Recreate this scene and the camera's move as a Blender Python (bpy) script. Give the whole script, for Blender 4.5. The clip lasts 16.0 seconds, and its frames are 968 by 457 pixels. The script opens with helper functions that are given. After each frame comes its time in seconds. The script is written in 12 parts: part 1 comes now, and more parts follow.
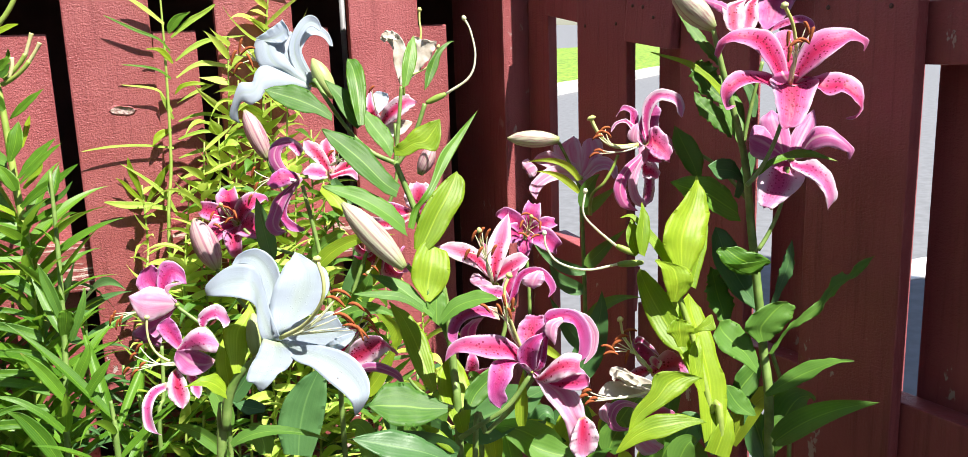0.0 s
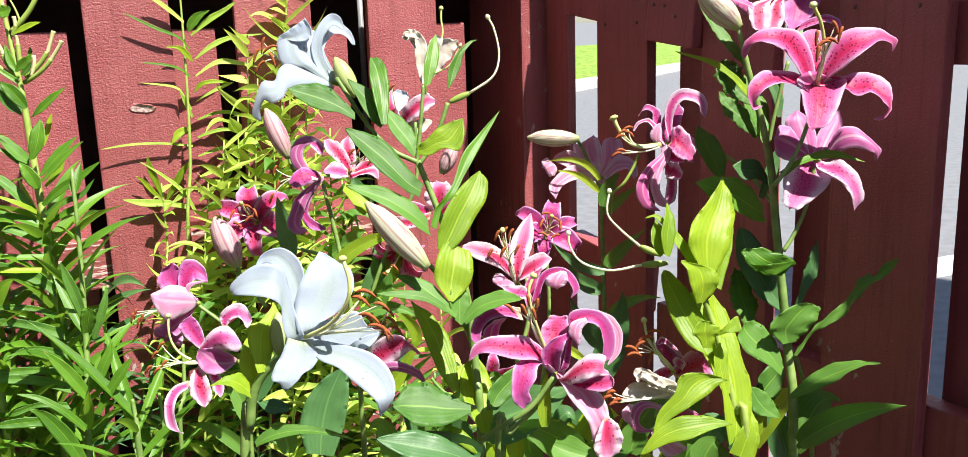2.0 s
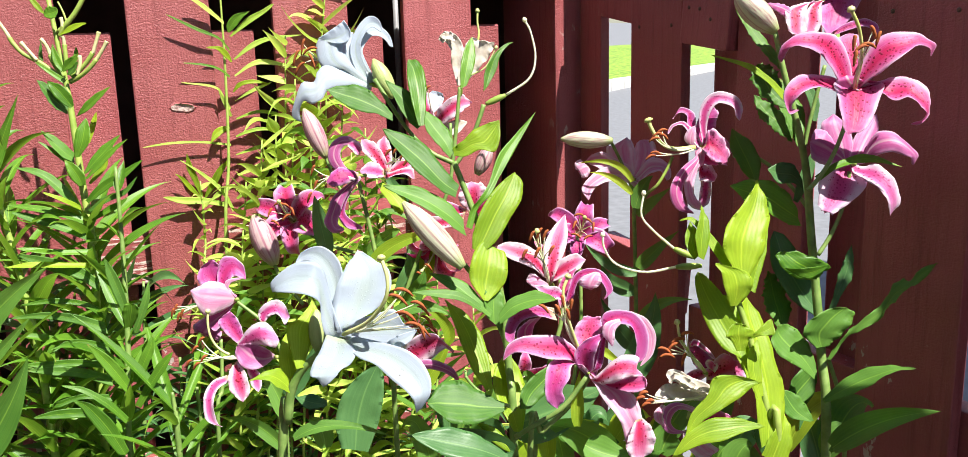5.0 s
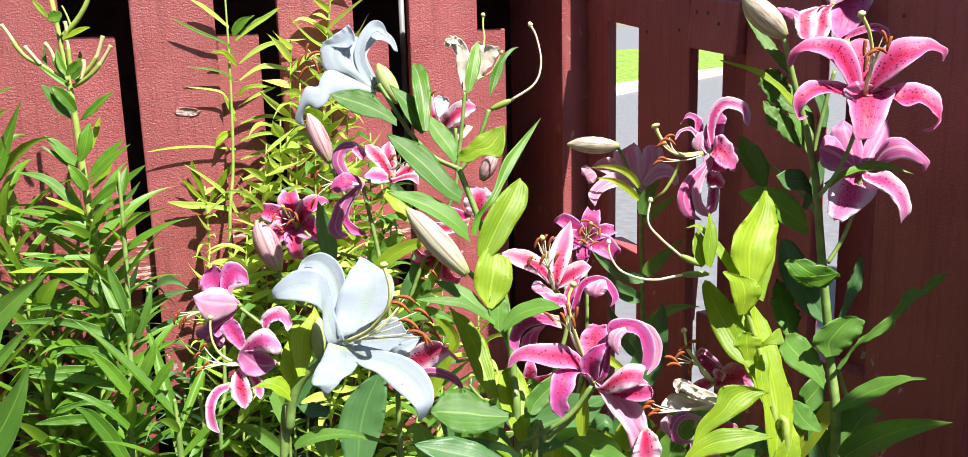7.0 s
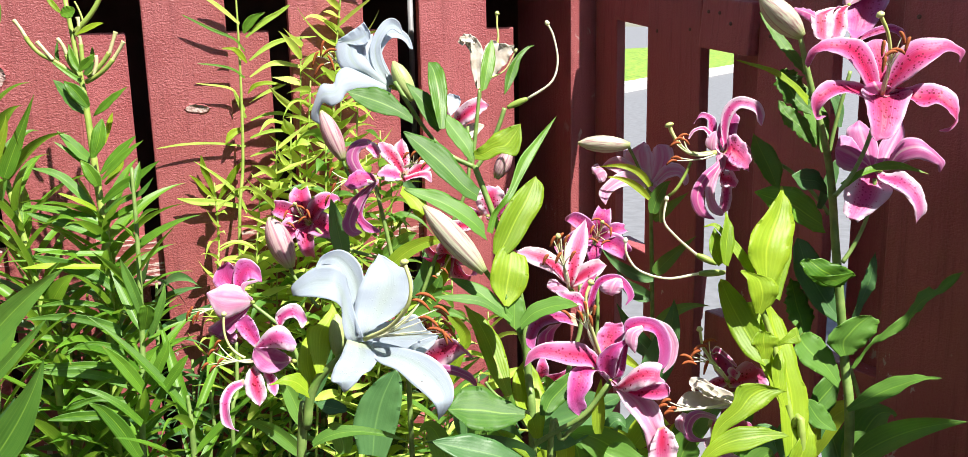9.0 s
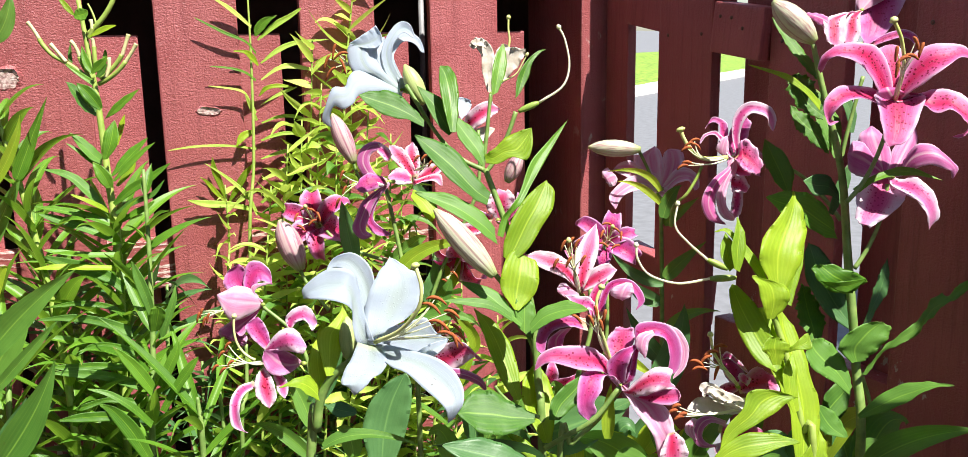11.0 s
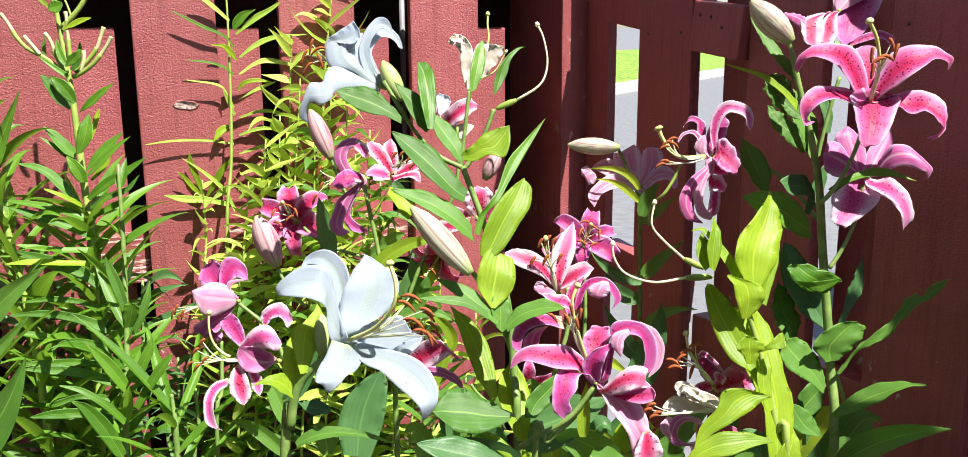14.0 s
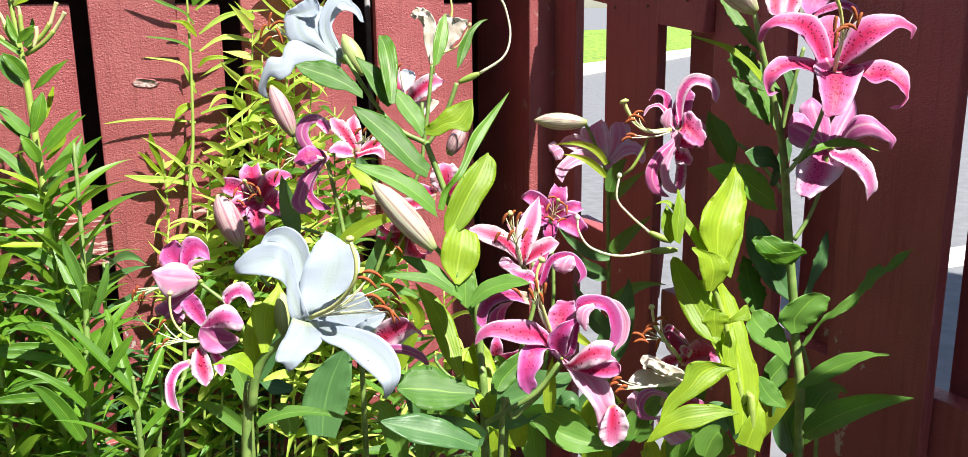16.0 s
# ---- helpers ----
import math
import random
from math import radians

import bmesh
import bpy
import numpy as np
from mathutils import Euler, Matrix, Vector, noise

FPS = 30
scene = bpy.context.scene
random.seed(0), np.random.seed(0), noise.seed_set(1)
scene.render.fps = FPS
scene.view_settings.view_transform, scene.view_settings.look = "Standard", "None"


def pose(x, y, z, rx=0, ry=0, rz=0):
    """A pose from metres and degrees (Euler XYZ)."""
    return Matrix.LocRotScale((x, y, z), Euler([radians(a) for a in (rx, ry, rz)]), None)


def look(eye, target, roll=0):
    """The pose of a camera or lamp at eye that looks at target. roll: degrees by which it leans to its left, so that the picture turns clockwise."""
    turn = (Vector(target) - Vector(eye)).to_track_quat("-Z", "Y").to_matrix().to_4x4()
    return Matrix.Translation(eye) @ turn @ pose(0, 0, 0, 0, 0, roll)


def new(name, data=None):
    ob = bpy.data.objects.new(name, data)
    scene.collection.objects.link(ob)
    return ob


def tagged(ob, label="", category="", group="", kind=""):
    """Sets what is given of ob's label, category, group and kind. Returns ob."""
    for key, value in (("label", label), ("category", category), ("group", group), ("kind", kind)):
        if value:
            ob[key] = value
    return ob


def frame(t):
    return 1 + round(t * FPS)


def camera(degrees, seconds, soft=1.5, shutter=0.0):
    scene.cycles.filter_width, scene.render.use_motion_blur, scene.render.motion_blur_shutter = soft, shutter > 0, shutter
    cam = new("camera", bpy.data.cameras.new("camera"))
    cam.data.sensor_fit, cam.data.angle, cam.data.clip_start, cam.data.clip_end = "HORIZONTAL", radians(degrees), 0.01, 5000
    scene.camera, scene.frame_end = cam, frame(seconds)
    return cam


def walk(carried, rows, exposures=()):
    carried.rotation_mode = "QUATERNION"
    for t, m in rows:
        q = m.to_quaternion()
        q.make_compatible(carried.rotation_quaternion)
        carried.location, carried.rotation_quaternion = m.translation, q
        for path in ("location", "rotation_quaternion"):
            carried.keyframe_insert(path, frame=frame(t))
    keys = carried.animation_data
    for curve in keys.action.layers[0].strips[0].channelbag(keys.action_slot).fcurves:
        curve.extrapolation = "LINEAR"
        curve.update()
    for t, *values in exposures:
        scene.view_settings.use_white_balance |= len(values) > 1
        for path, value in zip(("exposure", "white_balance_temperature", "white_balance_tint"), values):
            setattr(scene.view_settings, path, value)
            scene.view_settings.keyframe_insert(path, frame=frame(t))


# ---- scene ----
cam = camera(57.0, 16.0, soft=0.5)
EXPOSURE = 1.34
PATH = [
    (0.0, -0.0000, 0.0000, 1.2000, 78.037, 1.842, -0.390),
    (0.5, -0.0018, -0.0039, 1.2008, 78.056, 1.763, -0.190),
    (1.0, -0.0062, -0.0027, 1.2022, 78.083, 1.736, -0.067),
    (1.5, -0.0117, 0.0018, 1.2023, 77.964, 1.776, 0.044),
    (2.0, -0.0180, 0.0044, 1.2022, 77.909, 1.739, 0.181),
    (2.5, -0.0196, 0.0030, 1.2029, 77.886, 1.756, 0.357),
    (3.0, -0.0204, 0.0007, 1.2027, 77.872, 1.683, 0.567),
    (3.5, -0.0224, -0.0011, 1.2039, 77.823, 1.694, 0.846),
    (4.0, -0.0335, -0.0072, 1.2059, 77.872, 1.646, 0.960),
    (4.5, -0.0302, -0.0094, 1.2061, 77.892, 1.567, 1.534),
    (7.0, -0.0233, 0.0047, 1.2071, 78.184, 1.471, 2.560),
    (7.5, -0.0276, 0.0037, 1.2053, 78.133, 1.489, 2.469),
    (8.0, -0.0388, 0.0023, 1.2056, 78.064, 1.453, 2.327),
    (8.5, -0.0432, 0.0014, 1.2063, 78.069, 1.349, 2.328),
    (9.0, -0.0498, 0.0015, 1.2070, 78.104, 1.117, 2.264),
    (11.5, -0.0529, 0.0018, 1.2075, 78.366, 0.859, 2.919),
    (12.0, -0.0535, 0.0034, 1.2078, 78.373, 0.767, 2.874),
    (12.5, -0.0575, 0.0036, 1.2065, 78.274, 0.655, 2.693),
    (13.0, -0.0578, 0.0067, 1.2054, 77.939, 0.662, 2.459),
    (13.5, -0.0471, 0.0083, 1.2062, 77.936, 0.457, 2.177),
    (14.0, -0.0444, 0.0060, 1.2085, 78.063, 0.332, 1.901),
    (14.5, -0.0361, 0.0097, 1.2043, 77.789, 0.216, 1.671),
    (15.0, -0.0256, 0.0158, 1.1997, 77.221, 0.314, 1.297),
    (15.5, -0.0233, 0.0220, 1.1969, 76.972, 0.592, 0.740),
    (16.0, -0.0300, 0.0174, 1.1983, 76.866, 0.623, 0.273),
]
walk(cam, [(t, pose(*p)) for t, *p in PATH], [(0.0, EXPOSURE), (16.0, EXPOSURE)])

# ---- light ----
SUN_AZIMUTH, SUN_HEIGHT = -41.5, 61.0      # degrees, from the x axis; above the ground
sun_way = Vector((math.cos(radians(SUN_AZIMUTH)) * math.cos(radians(SUN_HEIGHT)),
                  math.sin(radians(SUN_AZIMUTH)) * math.cos(radians(SUN_HEIGHT)), math.sin(radians(SUN_HEIGHT))))
sun = new("sun", bpy.data.lights.new("sun", "SUN"))
sun.data.energy, sun.data.angle, sun.data.color = 4.8, radians(0.5), (1.0, 0.95, 0.87)
sun.matrix_basis = look(sun_way * 20, (0, 0, 0))
world = bpy.data.worlds.new("sky")
scene.world = world
world.use_nodes = True
wn = world.node_tree
sky = wn.nodes.new("ShaderNodeTexSky")
sky.sky_type, sky.sun_disc = "NISHITA", False
sky.sun_elevation, sky.sun_rotation = radians(SUN_HEIGHT), radians(90 - SUN_AZIMUTH)
wn.nodes["Background"].inputs[1].default_value = 0.068
wn.links.new(sky.outputs[0], wn.nodes["Background"].inputs[0])


# ---- materials ----
class Mat:
    """A material with short calls for its nodes."""

    def __init__(self, name, rough=0.5, spec=0.5):
        self.m = bpy.data.materials.new(name)
        self.m.use_nodes = True
        self.t = self.m.node_tree
        self.b = self.t.nodes["Principled BSDF"]
        self.b.inputs["Roughness"].default_value = rough
        self.b.inputs["Specular IOR Level"].default_value = spec
        self.out = self.t.nodes["Material Output"]

    def n(self, kind, **ins):
        node = self.t.nodes.new(kind)
        for key, v in ins.items():
            key = key.replace("_", " ")
            if isinstance(v, bpy.types.NodeSocket):
                self.t.links.new(v, node.inputs[key])
            else:
                node.inputs[key].default_value = v
        return node

    def link(self, a, b):
        self.t.links.new(a, b)

    def math(self, op, a, b=0.0, c=0.0, clamp=False):
        node = self.t.nodes.new("ShaderNodeMath")
        node.operation, node.use_clamp = op, clamp
        for i, v in enumerate((a, b, c)):
            if isinstance(v, bpy.types.NodeSocket):
                self.t.links.new(v, node.inputs[i])
            else:
                node.inputs[i].default_value = v
        return node.outputs[0]

    def range(self, v, a, b, c=0.0, d=1.0):
        node = self.t.nodes.new("ShaderNodeMapRange")
        node.interpolation_type = "SMOOTHSTEP"
        self.link(v, node.inputs[0])
        for i, q in enumerate((a, b, c, d)):
            node.inputs[i + 1].default_value = q
        return node.outputs[0]

    def mix(self, f, a, b):
        node = self.t.nodes.new("ShaderNodeMix")
        node.data_type = "RGBA"
        for i, v in ((0, f), (6, a), (7, b)):
            if isinstance(v, bpy.types.NodeSocket):
                self.link(v, node.inputs[i])
            elif i == 0:
                node.inputs[0].default_value = v
            else:
                node.inputs[i].default_value = (*v, 1)
        return node.outputs[2]

    def coord(self, which="Object", scale=(1, 1, 1)):
        tc = self.t.nodes.new("ShaderNodeTexCoord")
        mp = self.t.nodes.new("ShaderNodeMapping")
        mp.inputs["Scale"].default_value = scale
        self.link(tc.outputs[which], mp.inputs["Vector"])
        return mp.outputs[0]

    def noise(self, scale, detail=4.0, co=None, rough=0.55):
        node = self.n("ShaderNodeTexNoise", Scale=scale, Detail=detail, Roughness=rough)
        if co is not None:
            self.link(co, node.inputs["Vector"])
        return node.outputs[0]

    def bump(self, height, strength, distance):
        node = self.n("ShaderNodeBump", Strength=strength, Distance=distance, Height=height)
        self.link(node.outputs[0], self.b.inputs["Normal"])
        return node.outputs[0]

    def color(self, socket):
        self.link(socket, self.b.inputs["Base Color"])

    def random(self):
        return self.t.nodes.new("ShaderNodeObjectInfo").outputs["Random"]

    def thin(self, socket, share, normal=None):
        """Lets light through, as a petal or leaf does."""
        tr = self.t.nodes.new("ShaderNodeBsdfTranslucent")
        self.link(socket, tr.inputs["Color"])
        if normal is not None:
            self.link(normal, tr.inputs["Normal"])
        mx = self.t.nodes.new("ShaderNodeMixShader")
        mx.inputs[0].default_value = share
        self.link(self.b.outputs[0], mx.inputs[1])
        self.link(tr.outputs[0], mx.inputs[2])
        self.link(mx.outputs[0], self.out.inputs[0])


def painted_wood():
    m = Mat("maroon_painted_wood", 0.42, 0.5)
    co = m.coord("Object", (1, 1, 1))
    grain = m.noise(1.0, 6.0, m.coord("Object", (210, 210, 420)), 0.6)      # saw marks across the board
    pits = m.noise(260.0, 3.0, co, 0.6)
    blotch = m.noise(9.0, 3.0, co)
    c = m.mix(m.range(blotch, 0.35, 0.7), (0.315, 0.078, 0.084), (0.38, 0.103, 0.110))
    c = m.mix(m.range(m.random(), 0.0, 1.0, 0.0, 0.35), c, (0.235, 0.062, 0.060))
    fibre = m.noise(1.0, 5.0, m.coord("Object", (95, 95, 5)), 0.65)
    c = m.mix(m.math("MULTIPLY", m.range(fibre, 0.48, 0.72), 0.45), c, (0.135, 0.028, 0.028))
    chips = m.math("MULTIPLY", m.range(m.noise(34.0, 5.0, m.coord("Object", (1, 1, 0.55)), 0.7), 0.615, 0.63), m.range(m.noise(3.0, 2.0, co), 0.52, 0.60))
    c = m.mix(chips, c, (0.46, 0.36, 0.33))
    m.color(c)
    h = m.math("ADD", m.math("MULTIPLY", grain, 0.8), m.math("MULTIPLY", pits, 0.9))
    h = m.math("ADD", m.math("SUBTRACT", h, m.math("MULTIPLY", chips, 0.8)), m.math("MULTIPLY", fibre, 0.6))
    m.bump(h, 0.75, 0.0020)
    m.link(m.range(blotch, 0.3, 0.7, 0.36, 0.52), m.b.inputs["Roughness"])
    return m.m


def worn_wood():
    m = Mat("peeling_wood", 0.6)
    co = m.coord("Object", (18, 160, 160))
    g = m.noise(1.0, 6.0, co, 0.65)
    c = m.mix(m.range(g, 0.53, 0.57), (0.26, 0.062, 0.058), (0.58, 0.44, 0.40))
    m.color(c)
    m.bump(g, 0.7, 0.003)
    return m.m


def leaf_mat(name, dark, light, glow, share, rough=0.38, dry=0.0, veins=0.06, ridge=0.06):
    m = Mat(name, rough + 0.06, 0.34)
    uv = m.coord("UV", (1, 1, 1))
    sep = m.n("ShaderNodeSeparateXYZ", Vector=uv)
    u, v = sep.outputs[0], sep.outputs[1]
    across = m.math("MULTIPLY", m.math("ABSOLUTE", m.math("SUBTRACT", u, 0.5)), 2.0)
    rnd = m.random()
    co = m.coord("Object")
    blot = m.noise(28.0, 4.0, co)
    c = m.mix(m.range(m.math("ADD", m.math("MULTIPLY", blot, 0.8), m.math("MULTIPLY", rnd, 0.5)), 0.35, 0.9), dark, light)
    c = m.mix(m.math("MULTIPLY", m.range(m.noise(1.0, 3.0, m.coord("UV", (46, 1.2, 1))), 0.45, 0.75), 0.11), c, glow)
    wave = m.math("SINE", m.math("ADD", m.math("MULTIPLY", across, 27.0), m.math("MULTIPLY", blot, 3.0)))
    vein = m.math("MULTIPLY", m.range(wave, 0.2, 1.0), veins)
    rib = m.range(across, 0.0, 0.07, 1.0, 0.0)
    c = m.mix(vein, c, glow)
    c = m.mix(m.math("MULTIPLY", rib, 0.45), c, glow)
    fleck = m.range(m.noise(140.0, 4.0, co, 0.6), 0.70, 0.74)
    c = m.mix(m.math("MULTIPLY", fleck, 0.35), c, (0.10, 0.07, 0.02))
    tip = m.math("MULTIPLY", m.range(v, 0.90, 1.0), m.range(rnd, 0.55, 0.9))
    c = m.mix(m.math("MULTIPLY", tip, 0.5 + dry), c, (0.30, 0.20, 0.06))
    m.color(c)
    nrm = m.bump(m.math("ADD", m.math("MULTIPLY", wave, ridge), m.math("ADD", m.math("MULTIPLY", blot, 2.0), m.math("MULTIPLY", m.noise(420.0, 2.0, co), 0.25))), 0.35, 0.0010)
    g = m.mix(0.55, c, glow)
    m.thin(g, share, nrm)
    return m.m


def petal_mat(name, edge, body, heart, spots, back=False, share=0.44, rough=0.45, dust=False):
    m = Mat(name, rough, 0.35)
    uv = m.coord("UV")
    sep = m.n("ShaderNodeSeparateXYZ", Vector=uv)
    u, v = sep.outputs[0], sep.outputs[1]
    across = m.math("MULTIPLY", m.math("ABSOLUTE", m.math("SUBTRACT", u, 0.5)), 2.0)
    co = m.coord("Object")
    blot = m.noise(40.0, 3.0, co)
    a2 = m.math("ADD", across, m.math("MULTIPLY", m.math("SUBTRACT", blot, 0.5), 0.5))
    lo, hi = (0.34, 0.76) if edge[1] > 0.6 else (0.52, 1.0)      # how far in the pale margin reaches
    c = m.mix(m.range(a2, lo, hi), body, edge)
    c = m.mix(m.math("MULTIPLY", m.range(v, 0.6, 1.0), 0.30), c, edge)
    streak = m.noise(1.0, 3.0, m.coord("UV", (38, 2.5, 1)))
    c = m.mix(m.math("MULTIPLY", m.range(streak, 0.45, 0.75), 0.28), c, edge)
    if edge[1] < edge[0]:                      # a pale rim, and patches where the colour has run thin
        c = m.mix(m.math("MULTIPLY", m.range(a2, 0.84, 1.0), 0.5), c, (0.84, 0.68, 0.80))
        c = m.mix(m.math("MULTIPLY", m.range(m.noise(14.0, 2.0, co), 0.45, 0.75), 0.16), c, edge)
    if back:
        c = m.mix(m.math("MULTIPLY", m.math("MULTIPLY", m.range(across, 0.02, 0.20, 1.0, 0.0), m.range(v, 0.3, 0.95, 1.0, 0.25)), 0.75), c, heart)
        deep = tuple(q * w for q, w in zip(body, (0.92, 0.55, 0.72))) if edge[1] < edge[0] else tuple(q * 0.93 for q in body)
        c = m.mix(m.math("MULTIPLY", m.range(m.noise(1.0, 3.0, m.coord("UV", (9, 1.6, 1))), 0.45, 0.7), 0.55), c, deep)
        c = m.mix(m.range(v, 0.0, 0.3, 0.55, 0.0), c, heart)
    else:
        mid = m.math("MULTIPLY", m.range(a2, 0.05, 0.62, 1.0, 0.0), m.range(v, 0.40, 1.0, 1.0, 0.0))
        c = m.mix(m.math("MULTIPLY", mid, 0.85), c, heart)
        throat = m.math("MULTIPLY", m.range(v, 0.01, 0.09, 1.0, 0.0), 0.75)
        c = m.mix(throat, c, (0.66, 0.62, 0.30) if spots else (0.62, 0.72, 0.42))
    bumps = blot
    if spots:
        vor = m.n("ShaderNodeTexVoronoi", Scale=260.0, Randomness=1.0)
        m.link(co, vor.inputs["Vector"])
        dot = m.math("MULTIPLY", m.range(vor.outputs["Distance"], 0.27, 0.38, 1.0, 0.0), m.range(vor.outputs["Color"], 0.36, 0.46))
        where = m.math("MULTIPLY", m.range(a2, 0.52, 0.8, 1.0, 0.0), m.math("MULTIPLY", m.range(v, 0.42, 0.8, 1.0, 0.0), m.range(v, 0.0, 0.05)))
        c = m.mix(m.math("MULTIPLY", dot, where), c, spots)
        bumps = m.math("ADD", blot, m.math("MULTIPLY", m.math("MULTIPLY", dot, where), 1.5))
    if dust:                                   # fallen pollen and small papillae
        vor = m.n("ShaderNodeTexVoronoi", Scale=130.0, Randomness=1.0)
        m.link(co, vor.inputs["Vector"])
        some = m.math("MULTIPLY", m.range(vor.outputs["Distance"], 0.10, 0.16, 1.0, 0.0), m.range(m.noise(22.0, 2.0, co), 0.60, 0.66))
        c = m.mix(m.math("MULTIPLY", some, 0.8), c, (0.16, 0.12, 0.10))
        pap = m.n("ShaderNodeTexVoronoi", Scale=300.0, Randomness=1.0)
        m.link(co, pap.inputs["Vector"])
        low = m.math("MULTIPLY", m.range(v, 0.25, 0.75, 1.0, 0.0), m.range(across, 0.2, 0.7, 1.0, 0.0))
        bumps = m.math("ADD", bumps, m.math("MULTIPLY", m.math("MULTIPLY", m.range(pap.outputs["Distance"], 0.1, 0.26, 1.0, 0.0), low), 0.8))
    m.color(c)
    nrm = m.bump(m.math("ADD", m.math("MULTIPLY", streak, 0.8 if spots else 0.4), bumps), 0.35, 0.0012)
    m.thin(c, share, nrm)
    m.b.inputs["Sheen Weight"].default_value = 0.06
    return m.m


def plain(name, a, b, scale, rough=0.5, bump=0.2, dist=0.001, share=0.0, detail=4.0):
    m = Mat(name, rough)
    f = m.noise(scale, detail, m.coord("Object"))
    c = m.mix(m.range(f, 0.3, 0.7), a, b)
    m.color(c)
    nrm = m.bump(f, bump, dist)
    if share:
        m.thin(c, share, nrm)
    return m.m


def bud_mat(name, pale, tint):
    m = Mat(name, 0.45)
    uv = m.coord("UV")
    sep = m.n("ShaderNodeSeparateXYZ", Vector=uv)
    six = m.math("ABSOLUTE", m.math("SINE", m.math("MULTIPLY", sep.outputs[0], 9.4248)))
    n = m.noise(1.0, 3.0, m.coord("UV", (30, 3, 1)))
    f = m.math("MAXIMUM", m.math("MULTIPLY", m.range(six, 0.2, 0.9), m.range(n, 0.38, 0.70)), m.math("MULTIPLY", m.range(six, 0.05, 0.22, 1.0, 0.0), 0.7))
    c = m.mix(f, pale, tint)
    c = m.mix(m.range(sep.outputs[1], 0.0, 0.22, 0.75, 0.0), c, (0.30, 0.42, 0.10))
    c = m.mix(m.range(sep.outputs[1], 0.9, 1.0, 0.0, 0.6), c, (0.45, 0.50, 0.16))
    m.color(c)
    nrm = m.bump(m.math("ADD", six, n), 0.5, 0.0012)
    m.thin(c, 0.2, nrm)
    return m.m


M_WOOD, M_WORN = painted_wood(), worn_wood()
M_LEAF = leaf_mat("lily_leaf", (0.060, 0.170, 0.026), (0.125, 0.280, 0.046), (0.36, 0.60, 0.08), 0.42, 0.44)
M_YELLOW = leaf_mat("yellow_green_leaf", (0.19, 0.335, 0.022), (0.37, 0.52, 0.034), (0.66, 0.80, 0.08), 0.54, veins=0.12, ridge=0.12)
# own dark green, also used to stand in for shade low in the bed
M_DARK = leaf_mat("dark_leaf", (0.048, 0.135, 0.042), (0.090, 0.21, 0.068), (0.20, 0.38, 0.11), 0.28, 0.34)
M_NARROW = leaf_mat("narrow_leaf", (0.050, 0.155, 0.013), (0.115, 0.268, 0.024), (0.36, 0.60, 0.05), 0.36, 0.36, 0.3, veins=0.12)
M_THIN = leaf_mat("pale_thin_leaf", (0.30, 0.47, 0.055), (0.53, 0.66, 0.14), (0.66, 0.82, 0.15), 0.36, 0.5, 0.3)
M_STEM = plain("green_stem", (0.14, 0.25, 0.055), (0.25, 0.37, 0.10), 60, 0.45, share=0.15)
M_STEMY = plain("yellow_green_stem", (0.24, 0.36, 0.06), (0.36, 0.46, 0.10), 60, 0.45, share=0.15)
M_PINK = petal_mat("stargazer_petal", (0.76, 0.42, 0.66), (0.66, 0.095, 0.33), (0.60, 0.012, 0.10), (0.25, 0.006, 0.045), share=0.48)
M_PINKB = petal_mat("stargazer_petal_back", (0.72, 0.36, 0.62), (0.62, 0.11, 0.37), (0.78, 0.62, 0.66), None, True, 0.48)
M_MAUVE = petal_mat("faded_pink_petal", (0.62, 0.29, 0.56), (0.52, 0.065, 0.31), (0.50, 0.022, 0.15), (0.34, 0.016, 0.11), share=0.40)
M_MAUVEB = petal_mat("faded_pink_petal_back", (0.62, 0.33, 0.55), (0.49, 0.11, 0.33), (0.72, 0.54, 0.62), None, True, 0.40)
M_BRIGHT = petal_mat("bright_stargazer_petal", (0.88, 0.72, 0.80), (0.76, 0.16, 0.42), (0.66, 0.010, 0.07), (0.32, 0.004, 0.035), share=0.48)
M_LILAC = petal_mat("lilac_pink_petal", (0.82, 0.66, 0.80), (0.70, 0.20, 0.50), (0.64, 0.05, 0.26), (0.46, 0.035, 0.19), share=0.48)
M_LILACB = petal_mat("lilac_pink_petal_back", (0.84, 0.68, 0.80), (0.76, 0.38, 0.60), (0.84, 0.76, 0.80), None, True, 0.60)
M_WHITE = petal_mat("white_petal", (0.50, 0.575, 0.665), (0.495, 0.57, 0.665), (0.49, 0.575, 0.57), None, False, 0.50, 0.55, True)
M_WHITEB = petal_mat("white_petal_back", (0.62, 0.69, 0.77), (0.605, 0.68, 0.76), (0.55, 0.64, 0.60), None, True, 0.60, 0.55)
M_WILT = plain("withered_petal", (0.68, 0.65, 0.59), (0.55, 0.48, 0.39), 60, 0.7, 0.5, 0.003, 0.25)
M_ANTHER = plain("rust_anther", (0.24, 0.050, 0.012), (0.36, 0.095, 0.018), 300, 0.8, 0.6, 0.001)
M_FILAMENT = plain("pale_filament", (0.80, 0.83, 0.56), (0.88, 0.88, 0.74), 40, 0.4, share=0.35)
M_STYLE = plain("green_style", (0.48, 0.55, 0.14), (0.66, 0.68, 0.34), 30, 0.4, share=0.15)
